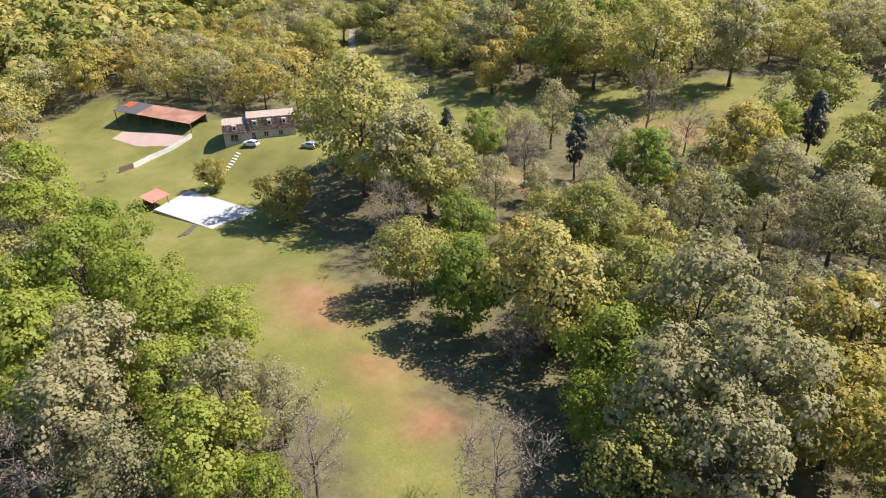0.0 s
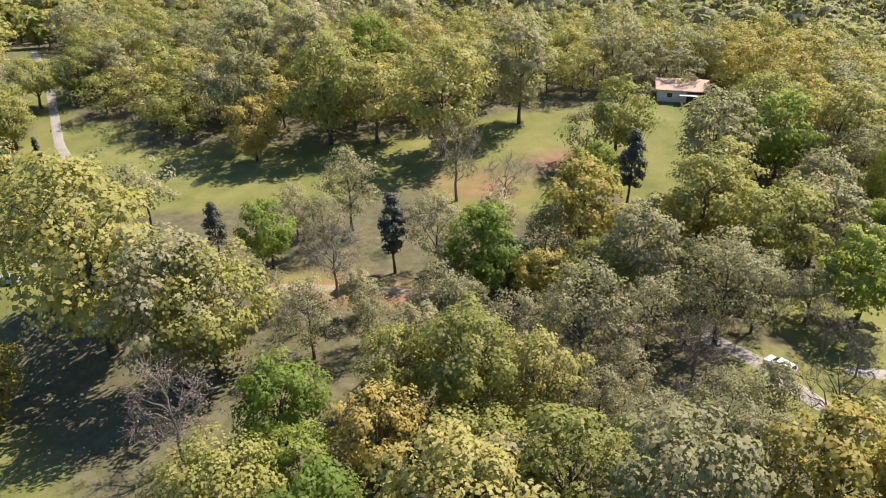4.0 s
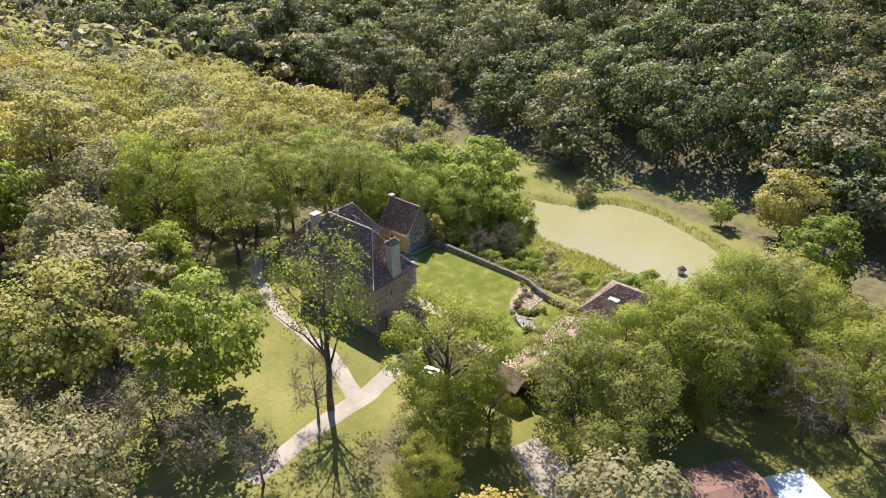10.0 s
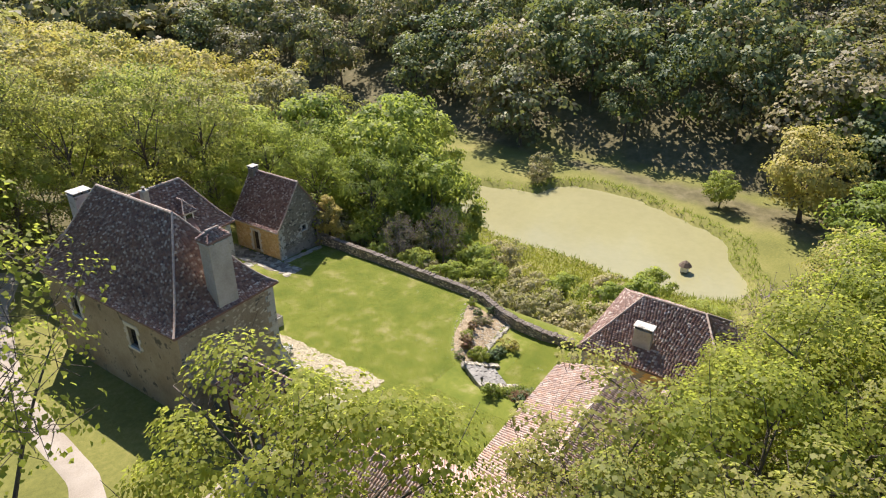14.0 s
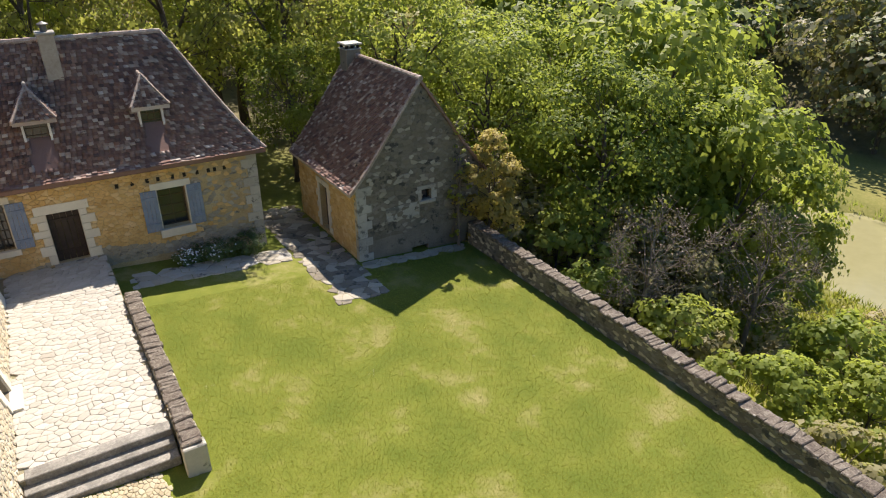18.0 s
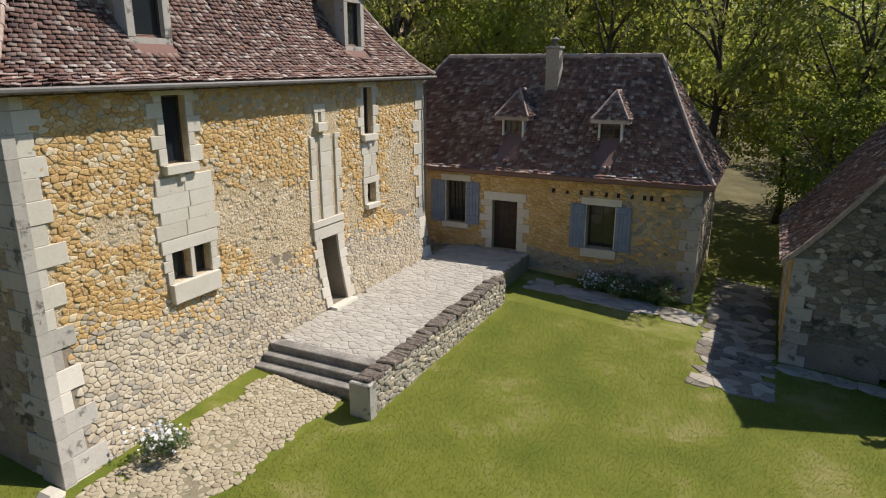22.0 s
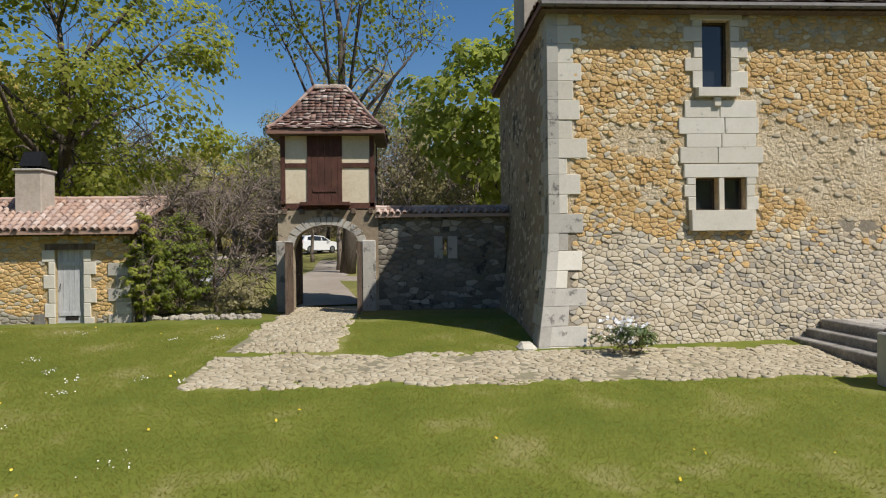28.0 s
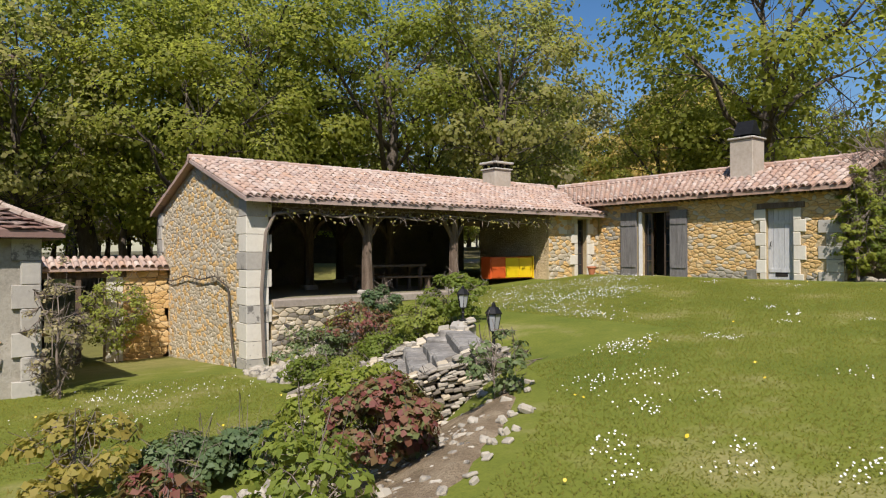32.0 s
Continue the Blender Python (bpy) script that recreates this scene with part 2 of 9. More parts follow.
M = dict(
    ochre=surface("ochre rubble", [(0.40, 0.235, 0.085), (0.56, 0.36, 0.145), (0.68, 0.49, 0.25)], 2.2, 22, bump=0.9, depth=0.03, piece=[(0.52, 0.31, 0.105), (0.76, 0.52, 0.23), (0.64, 0.42, 0.16), (0.82, 0.64, 0.37), (0.58, 0.36, 0.14), (0.74, 0.51, 0.23)], spots=(3.2, 0.28, (0.34, 0.22, 0.10))),
    pale_ochre=surface("pale ochre rubble", [(0.56, 0.44, 0.26), (0.70, 0.58, 0.38), (0.80, 0.70, 0.50)], 2.2, 22, bump=0.9, depth=0.03, piece=[(0.66, 0.51, 0.28), (0.82, 0.72, 0.52), (0.74, 0.60, 0.38)]),
    grey_stone=surface("grey rubble", [(0.22, 0.20, 0.165), (0.35, 0.315, 0.25), (0.47, 0.43, 0.35)], 1.0, 15, piece=[(0.24, 0.21, 0.17), (0.42, 0.38, 0.30), (0.33, 0.29, 0.22), (0.50, 0.45, 0.36)], spots=(2.2, 0.42, (0.15, 0.14, 0.12))),
    buff_stone=surface("buff rubble", [(0.34, 0.285, 0.195), (0.46, 0.395, 0.28), (0.56, 0.50, 0.375)], 1.0, 15, piece=[(0.38, 0.31, 0.205), (0.58, 0.50, 0.36), (0.49, 0.41, 0.285), (0.66, 0.59, 0.46), (0.44, 0.34, 0.21)], spots=(1.3, 0.36, (0.22, 0.19, 0.15))),
    buff_mortar=surface("buff lime mortar", [(0.19, 0.155, 0.11), (0.27, 0.23, 0.165), (0.36, 0.31, 0.235)], 0.8, 16, bump=0.8, spots=(1.0, 0.40, (0.19, 0.17, 0.135))),
    mortar=surface("lime mortar", [(0.36, 0.26, 0.13), (0.47, 0.36, 0.20), (0.56, 0.46, 0.29)], 0.8, 18, bump=0.9, depth=0.03),
    grey_mortar=surface("grey mortar", [(0.26, 0.235, 0.19), (0.36, 0.33, 0.265), (0.44, 0.40, 0.33)], 0.8, 16, bump=0.8),
    plaster=surface("old plaster", [(0.47, 0.355, 0.20), (0.63, 0.50, 0.315), (0.75, 0.64, 0.45)], 1.3, 13, bump=1.0, depth=0.06, spots=(0.9, 0.34, (0.34, 0.26, 0.16))),
    render_wall=surface("stained lime render", [(0.24, 0.185, 0.12), (0.35, 0.28, 0.19), (0.44, 0.37, 0.265)], 0.45, 9, bump=0.5, spots=(0.9, 0.44, (0.12, 0.105, 0.08)), coarse_mix=0.7),
    ashlar=surface("dressed limestone", [(0.46, 0.42, 0.33), (0.60, 0.56, 0.46), (0.70, 0.66, 0.56)], 1.4, 14, piece=[(0.54, 0.49, 0.39), (0.72, 0.68, 0.58), (0.64, 0.59, 0.48)], spots=(2.6, 0.36, (0.30, 0.28, 0.23)), bump=0.3),
    ashlar_grey=surface("weathered limestone", [(0.27, 0.255, 0.22), (0.40, 0.375, 0.325), (0.54, 0.51, 0.44)], 1.4, 12, piece=[(0.34, 0.31, 0.26), (0.52, 0.49, 0.42), (0.43, 0.40, 0.34)], spots=(2.2, 0.44, (0.17, 0.16, 0.14)), bump=0.4),
    tile=surface("flat clay tile", [(0.135, 0.078, 0.066), (0.235, 0.135, 0.108), (0.37, 0.25, 0.20)], 0.7, 20, own=0.8, piece=[(0.11, 0.072, 0.066), (0.26, 0.14, 0.10), (0.17, 0.095, 0.078), (0.34, 0.225, 0.175), (0.085, 0.062, 0.060), (0.28, 0.175, 0.14), (0.15, 0.09, 0.075), (0.50, 0.41, 0.34), (0.21, 0.12, 0.095), (0.66, 0.59, 0.51)], spots=(2.4, 0.38, (0.075, 0.066, 0.062))),
    canal=surface("canal tile", [(0.33, 0.22, 0.17), (0.43, 0.31, 0.245), (0.52, 0.41, 0.34)], 0.9, 20, piece=[(0.38, 0.23, 0.16), (0.50, 0.38, 0.31), (0.42, 0.29, 0.22), (0.60, 0.51, 0.44), (0.29, 0.21, 0.18), (0.52, 0.33, 0.22)], spots=(3.0, 0.40, (0.20, 0.165, 0.145))),
    # Weathered rubble and mortar, darkened further to carry the shade on sunless walls.
    old_stone=surface("weathered rubble with shade in its tone", [(0.115, 0.10, 0.08), (0.19, 0.165, 0.13), (0.29, 0.26, 0.21)], 1.0, 15, piece=[(0.12, 0.105, 0.08), (0.25, 0.215, 0.16), (0.18, 0.15, 0.11), (0.32, 0.285, 0.23)], spots=(2.0, 0.44, (0.075, 0.07, 0.06))),
    old_shaded_mortar=surface("weathered mortar with shade in its tone", [(0.13, 0.115, 0.09), (0.20, 0.175, 0.14), (0.28, 0.25, 0.20)], 0.7, 16, bump=0.8, spots=(1.2, 0.42, (0.085, 0.08, 0.065))),
    ridge=surface("mortared ridge tile", [(0.26, 0.18, 0.14), (0.38, 0.29, 0.23), (0.50, 0.43, 0.36)], 2.0, 16),
    timber=surface("weathered oak", [(0.075, 0.052, 0.036), (0.14, 0.10, 0.07), (0.21, 0.16, 0.12)], 3.0, 18, stretch=(4, 4, 0.6), bump=0.6),
    red_timber=surface("red-brown painted timber", [(0.055, 0.026, 0.018), (0.090, 0.040, 0.027), (0.130, 0.060, 0.042)], 3.0, 16, bump=0.4),
    dark_door=surface("dark varnished oak", [(0.026, 0.018, 0.013), (0.046, 0.032, 0.024), (0.07, 0.05, 0.036)], 3.0, 20, rough=0.6, bump=0.3),
    grey_door=surface("bare silvered boards", [(0.36, 0.36, 0.36), (0.48, 0.48, 0.475), (0.58, 0.58, 0.57)], 2.0, 16, stretch=(5, 5, 0.5), bump=0.3),
    shutter_blue=surface("blue-grey painted shutter", [(0.15, 0.185, 0.255), (0.20, 0.245, 0.33), (0.25, 0.30, 0.39)], 3.0, 18, rough=0.7, bump=0.25),
    shutter_grey=surface("silver-grey shutter board", [(0.115, 0.105, 0.10), (0.175, 0.165, 0.155), (0.24, 0.225, 0.21)], 3.0, 16, stretch=(5, 5, 0.5), bump=0.5),
    frame=surface("brown window frame", [(0.05, 0.036, 0.026), (0.09, 0.065, 0.045)], 4.0, 20, rough=0.6, bump=0.1),
    white_paint=surface("aged white paint", [(0.62, 0.60, 0.55), (0.76, 0.74, 0.70)], 4.0, 20, rough=0.6, bump=0.1),
    cream=surface("cream infill plaster", [(0.56, 0.47, 0.31), (0.66, 0.57, 0.40), (0.72, 0.64, 0.48)], 1.0, 10, bump=0.3),
    cement=surface("grey-beige cement render", [(0.34, 0.29, 0.225), (0.43, 0.375, 0.30), (0.50, 0.45, 0.37)], 0.7, 8, bump=0.3, spots=(1.5, 0.36, (0.26, 0.23, 0.19))),
    paving=surface("pale limestone paving", [(0.28, 0.26, 0.22), (0.39, 0.365, 0.315), (0.49, 0.46, 0.405)], 1.3, 12, piece=[(0.33, 0.305, 0.255), (0.46, 0.43, 0.38), (0.39, 0.365, 0.31), (0.51, 0.485, 0.435)], spots=(3.5, 0.34, (0.26, 0.24, 0.19))),
    cobble=surface("limestone cobble", [(0.27, 0.225, 0.15), (0.37, 0.32, 0.225), (0.46, 0.41, 0.31)], 1.1, 14, piece=[(0.27, 0.215, 0.13), (0.45, 0.385, 0.26), (0.36, 0.30, 0.19), (0.52, 0.46, 0.33)], spots=(3.5, 0.35, (0.30, 0.26, 0.16))),
    joint=surface("earthy joint", [(0.16, 0.14, 0.085), (0.24, 0.21, 0.14), (0.22, 0.215, 0.10)], 2.0, 20, bump=0.6),
    step=surface("dark worn step", [(0.13, 0.12, 0.105), (0.22, 0.205, 0.18), (0.36, 0.34, 0.30)], 2.0, 14, bump=0.5),
    mossy=surface("lichen-grown coping", [(0.080, 0.062, 0.050), (0.145, 0.118, 0.094), (0.26, 0.225, 0.18)], 4.0, 16, bump=1.0, depth=0.04, spots=(5.0, 0.34, (0.32, 0.29, 0.23))),
    iron=surface("black iron", [(0.018, 0.018, 0.019), (0.035, 0.034, 0.033)], 6.0, 30, rough=0.5, bump=0.1, metal=0.6),
    zinc=surface("zinc gutter", [(0.13, 0.12, 0.11), (0.20, 0.19, 0.175)], 3.0, 20, rough=0.55, bump=0.1, metal=0.5),
    bark=surface("grey-brown bark", [(0.062, 0.048, 0.037), (0.105, 0.085, 0.066), (0.17, 0.14, 0.11)], 3.0, 14, bump=0.9, depth=0.05, stretch=(3, 3, 0.7)),
    twig=surface("pale twigs", [(0.17, 0.135, 0.105), (0.25, 0.205, 0.165)], 3.0, 14, bump=0.2),
    soil=surface("dry garden soil", [(0.16, 0.115, 0.068), (0.29, 0.215, 0.130), (0.44, 0.35, 0.23)], 2.5, 34, bump=1.0, depth=0.05, spots=(6.0, 0.38, (0.13, 0.13, 0.055))),
    gravel=surface("pale gravel lane", [(0.24, 0.20, 0.155), (0.31, 0.265, 0.215), (0.38, 0.335, 0.28)], 0.3, 12, bump=0.4),
    rust=surface("rusty sheet roof", [(0.20, 0.085, 0.05), (0.34, 0.17, 0.11), (0.44, 0.28, 0.20)], 0.3, 6, rough=0.7, bump=0.3),
    water=None,
)
M["glass"] = glass_material("window glass")
M["lamp_glass"] = glass_material("lantern glass", (0.35, 0.36, 0.36), 0.15)
# Near-black that stands in for the shade inside openings; also colours small dark parts.
M["dark"] = surface("near-black shade and dark parts", [(0.018, 0.015, 0.012), (0.03, 0.025, 0.02)], 2.0, 8, bump=0.0)
LEAF = dict(
    oak=leaf_material("spring oak leaf", [(0.135, 0.165, 0.030), (0.200, 0.225, 0.042), (0.265, 0.270, 0.058), (0.310, 0.290, 0.072)]),
    olive=leaf_material("pale grey-green leaf", [(0.145, 0.160, 0.055), (0.205, 0.215, 0.080), (0.265, 0.265, 0.105)]),
    green=leaf_material("fresh green leaf", [(0.092, 0.152, 0.020), (0.146, 0.218, 0.028), (0.210, 0.275, 0.042)], 0.54),
    dark=leaf_material("deep green leaf", [(0.040, 0.080, 0.024), (0.065, 0.115, 0.032), (0.105, 0.155, 0.042)], 0.25),
    yellow=leaf_material("golden young leaf", [(0.200, 0.200, 0.032), (0.260, 0.240, 0.042), (0.320, 0.275, 0.060)]),
    gold=leaf_material("golden shrub leaf", [(0.230, 0.210, 0.040), (0.290, 0.265, 0.055), (0.340, 0.310, 0.075)]),
    fresh=leaf_material("fresh oak leaf", [(0.115, 0.175, 0.018), (0.170, 0.235, 0.026), (0.235, 0.285, 0.040)], 0.5, 0.5),
    near=leaf_material("oak leaf in young green", [(0.108, 0.158, 0.016), (0.160, 0.210, 0.024), (0.225, 0.260, 0.038)], 0.62, 0.5),
    young=leaf_material("thin young leaf", [(0.125, 0.165, 0.030), (0.178, 0.215, 0.042), (0.235, 0.255, 0.060)], 0.6, 0.5),
    pine=leaf_material("pine needles", [(0.035, 0.050, 0.026), (0.060, 0.075, 0.036), (0.085, 0.095, 0.046)], 0.1),
    grey=leaf_material("grey catkin haze", [(0.120, 0.100, 0.065), (0.165, 0.140, 0.090), (0.150, 0.150, 0.065)], 0.25),
    wood=leaf_material("valley wood leaf", [(0.052, 0.086, 0.028), (0.078, 0.122, 0.036), (0.128, 0.165, 0.044), (0.115, 0.118, 0.056), (0.175, 0.172, 0.055), (0.068, 0.108, 0.034)], 0.28, 0.25),
    red=leaf_material("bronze young rose leaf", [(0.120, 0.035, 0.028), (0.150, 0.080, 0.035), (0.090, 0.130, 0.030)], 0.3, 0.85),
    grass=leaf_material("grass blade", [(0.094, 0.130, 0.013), (0.134, 0.166, 0.019), (0.215, 0.208, 0.046)], 0.66, 0.5, 1.3),
)


def flat(name, colour, rough=0.5, metal=0.0, coat=0.0):
    m = bpy.data.materials.new(name)
    m.use_nodes = True
    b = m.node_tree.nodes["Principled BSDF"]
    b.inputs["Base Color"].default_value, b.inputs["Roughness"].default_value, b.inputs["Metallic"].default_value = rgb(colour), rough, metal
    b.inputs["Coat Weight"].default_value = coat
    return m


M["car_white"], M["car_silver"] = flat("white car paint", (0.72, 0.73, 0.74), 0.35, 0, 0.8), flat("silver-blue car paint", (0.42, 0.46, 0.50), 0.35, 0.3, 0.8)
M["tyre"], M["rim"] = flat("tyre rubber", (0.02, 0.02, 0.02), 0.8), flat("alloy rim", (0.4, 0.4, 0.41), 0.35, 0.8)
M["petal"], M["yolk"] = flat("white petal", (0.80, 0.80, 0.76), 0.6), flat("yellow flower", (0.75, 0.52, 0.03), 0.6)
M["yellow_board"], M["orange_board"] = flat("yellow lacquer", (0.80, 0.56, 0.01), 0.35), flat("red-orange lacquer", (0.62, 0.10, 0.02), 0.4)
M["terracotta"] = flat("terracotta", (0.46, 0.17, 0.08), 0.8)


# ---- shapes ----
class Shape:
    """Corners and faces, gathered before they become one mesh."""

    def __init__(self):
        self.v, self.f = [], []

    def add(self, verts, faces):
        n = len(self.v)
        self.v += [tuple(p) for p in verts]
        self.f += [tuple(i + n for i in face) for face in faces]
        return self

    def box(self, x0, x1, y0, y1, z0, z1, m=None):
        p = [Vector((x, y, z)) for z in (z0, z1) for y in (y0, y1) for x in (x0, x1)]
        return self.add([m @ q for q in p] if m else p, [(0, 2, 3, 1), (4, 5, 7, 6), (0, 1, 5, 4), (1, 3, 7, 5), (3, 2, 6, 7), (2, 0, 4, 6)])

    def block(self, x0, x1, y0, y1, z0, z1, c=0.01, m=None):
        """A box with worn, bevelled edges."""
        x0, x1, y0, y1, z0, z1 = min(x0, x1), max(x0, x1), min(y0, y1), max(y0, y1), min(z0, z1), max(z0, z1)
        c = min(c, (x1 - x0) / 3, (y1 - y0) / 3, (z1 - z0) / 3)
        bm = bmesh.new()
        bmesh.ops.create_cube(bm, size=1, matrix=Matrix.LocRotScale(((x0 + x1) / 2, (y0 + y1) / 2, (z0 + z1) / 2), None, (x1 - x0, y1 - y0, z1 - z0)))
        bmesh.ops.bevel(bm, geom=bm.edges[:], offset=c, segments=1, affect="EDGES")
        bm.verts.index_update()
        self.add([m @ v.co if m else v.co for v in bm.verts], [[v.index for v in f.verts] for f in bm.faces])
        bm.free()
        return self

    def tube(self, pts, radii, sides=6, cap=True):
        pts = [Vector(p) for p in pts]
        n0 = len(self.v)
        up = Vector((0.31, 0.17, 0.93))
        for k, p in enumerate(pts):
            d = (pts[min(k + 1, len(pts) - 1)] - pts[max(k - 1, 0)]).normalized()
            a = d.cross(up)
            a = a.normalized() if a.length > 1e-3 else d.orthogonal().normalized()
            b = d.cross(a)
            for s in range(sides):
                w = 2 * math.pi * s / sides
                self.v.append(tuple(p + radii[k] * (math.cos(w) * a + math.sin(w) * b)))
        for k in range(len(pts) - 1):
            for s in range(sides):
                i, j = n0 + k * sides + s, n0 + k * sides + (s + 1) % sides
                self.f.append((i, j, j + sides, i + sides))
        if cap:
            self.f.append(tuple(range(n0 + sides - 1, n0 - 1, -1)))
            self.f.append(tuple(range(n0 + (len(pts) - 1) * sides, n0 + len(pts) * sides)))
        return self

    def lathe(self, profile, centre, sides=12):
        c, n0 = Vector(centre), len(self.v)
        for r, z in profile:
            for s in range(sides):
                w = 2 * math.pi * s / sides
                self.v.append((c.x + r * math.cos(w), c.y + r * math.sin(w), c.z + z))
        for k in range(len(profile) - 1):
            for s in range(sides):
                i, j = n0 + k * sides + s, n0 + k * sides + (s + 1) % sides
                self.f.append((i, j, j + sides, i + sides))
        self.f.append(tuple(range(n0 + sides - 1, n0 - 1, -1)))
        self.f.append(tuple(range(n0 + (len(profile) - 1) * sides, n0 + len(profile) * sides)))
        return self

    def pillow(self, poly, place, d0, d1, shrink, chamfer):
        """A stone with a rounded face: two rings that draw in towards a raised middle."""
        cx, cy = sum(p[0] for p in poly) / len(poly), sum(p[1] for p in poly) / len(poly)
        n, vs = len(poly), []
        for k, d in ((shrink, d0), (shrink + 0.4 * chamfer, d1 - 0.35 * chamfer), (shrink + 1.8 * chamfer, d1)):
            for x, y in poly:
                r = math.hypot(x - cx, y - cy) or 1.0
                q = max(0.15, 1 - k / r)
                vs.append(place(cx + (x - cx) * q, cy + (y - cy) * q, d))
        vs.append(place(cx, cy, d1 + 0.12 * chamfer))
        fs = [(a * n + i, a * n + (i + 1) % n, (a + 1) * n + (i + 1) % n, (a + 1) * n + i) for a in (0, 1) for i in range(n)]
        fs += [(2 * n + i, 2 * n + (i + 1) % n, 3 * n) for i in range(n)]
        return self.add(vs, fs)

    def prism(self, poly, place, d0, d1, shrink=0.0, chamfer=0.0):
        """A polygon of the plane raised from depth d0 to d1. place maps (u, v, n) into the world."""
        cx, cy = sum(p[0] for p in poly) / len(poly), sum(p[1] for p in poly) / len(poly)

        def ring(k, d):
            out = []
            for x, y in poly:
                r = math.hypot(x - cx, y - cy) or 1.0
                s = max(0.2, 1 - k / r)
                out.append(place(cx + (x - cx) * s, cy + (y - cy) * s, d))
            return out

        n = len(poly)
        if chamfer:
            vs = ring(shrink, d0) + ring(shrink, d1 - chamfer * 0.8) + ring(shrink + chamfer, d1)
            fs = [(i, (i + 1) % n, n + (i + 1) % n, n + i) for i in range(n)] + [(n + i, n + (i + 1) % n, 2 * n + (i + 1) % n, 2 * n + i) for i in range(n)]
            fs.append(tuple(range(2 * n, 3 * n)))
        else:
            vs = ring(shrink, d0) + ring(shrink, d1)
            fs = [(i, (i + 1) % n, n + (i + 1) % n, n + i) for i in range(n)] + [tuple(range(n, 2 * n))]
        return self.add(vs, fs)


def mesh_of(name, shape, material):
    me = bpy.data.meshes.new(name)
    me.from_pydata(shape.v, [], shape.f)
    for m in material if isinstance(material, (list, tuple)) else [material]:
        me.materials.append(m)
    return me


def part(name, shape, material, parent=None, label="", kind="", smooth=False):
    me = mesh_of(name, shape, material)
    if smooth:
        me.polygons.foreach_set("use_smooth", [True] * len(me.polygons))
    ob = new(name, me)
    ob.parent = parent
    return tagged(ob, label, kind=kind)


def thing(name, label, category, group="", kind=""):
    return tagged(new(name), label, category, group, kind)


def arrays(name, verts, faces, material, parent=None, label="", kind="", tint=None, smooth=False, normals=None):
    """One mesh from numpy arrays of corners and of quads."""
    me = bpy.data.meshes.new(name)
    nv, nf, k = len(verts), len(faces), faces.shape[1]
    me.vertices.add(nv)
    me.vertices.foreach_set("co", np.ascontiguousarray(verts, dtype=np.float32).ravel())
    me.loops.add(nf * k)
    me.loops.foreach_set("vertex_index", np.ascontiguousarray(faces, dtype=np.int32).ravel())
    me.polygons.add(nf)
    me.polygons.foreach_set("loop_start", np.arange(0, nf * k, k, dtype=np.int32))
    me.polygons.foreach_set("loop_total", np.full(nf, k, dtype=np.int32))
    if smooth:
        me.polygons.foreach_set("use_smooth", np.ones(nf, dtype=bool))
    me.update(calc_edges=True)
    if normals is not None:
        me.polygons.foreach_set("use_smooth", np.ones(nf, dtype=bool))
        me.normals_split_custom_set_from_vertices(np.ascontiguousarray(normals, dtype=np.float32))
    if tint is not None:
        a = me.attributes.new("tint", "FLOAT", "FACE")
        a.data.foreach_set("value", np.ascontiguousarray(tint, dtype=np.float32))
    for m in material if isinstance(material, (list, tuple)) else [material]:
        me.materials.append(m)
    ob = new(name, me)
    ob.parent = parent
    return tagged(ob, label, kind=kind)


def smoothstep(a, b, x):
    t = np.clip((np.asarray(x, float) - a) / (b - a), 0, 1)
    return t * t * (3 - 2 * t)


# ---- the lie of the land ----
WATER = -17.0


def pond_inside(x, y):
    """About 1 in the pond, 0 outside: an uneven oval with a bay."""
    x, y = np.asarray(x, float), np.asarray(y, float)
    u, v = (x - 115.5) / 14.5, (y - 125.0) / 27.0
    a = np.arctan2(v, u)
    edge = 1.0 + 0.10 * np.cos(3 * a + 0.6) + 0.07 * np.cos(5 * a - 1.0) - 0.16 * np.exp(-((a - 0.75) / 0.28) ** 2)
    skew = (x - 115.5 - 0.10 * (y - 125.0)) / 14.5
    return np.hypot(skew, v) / edge


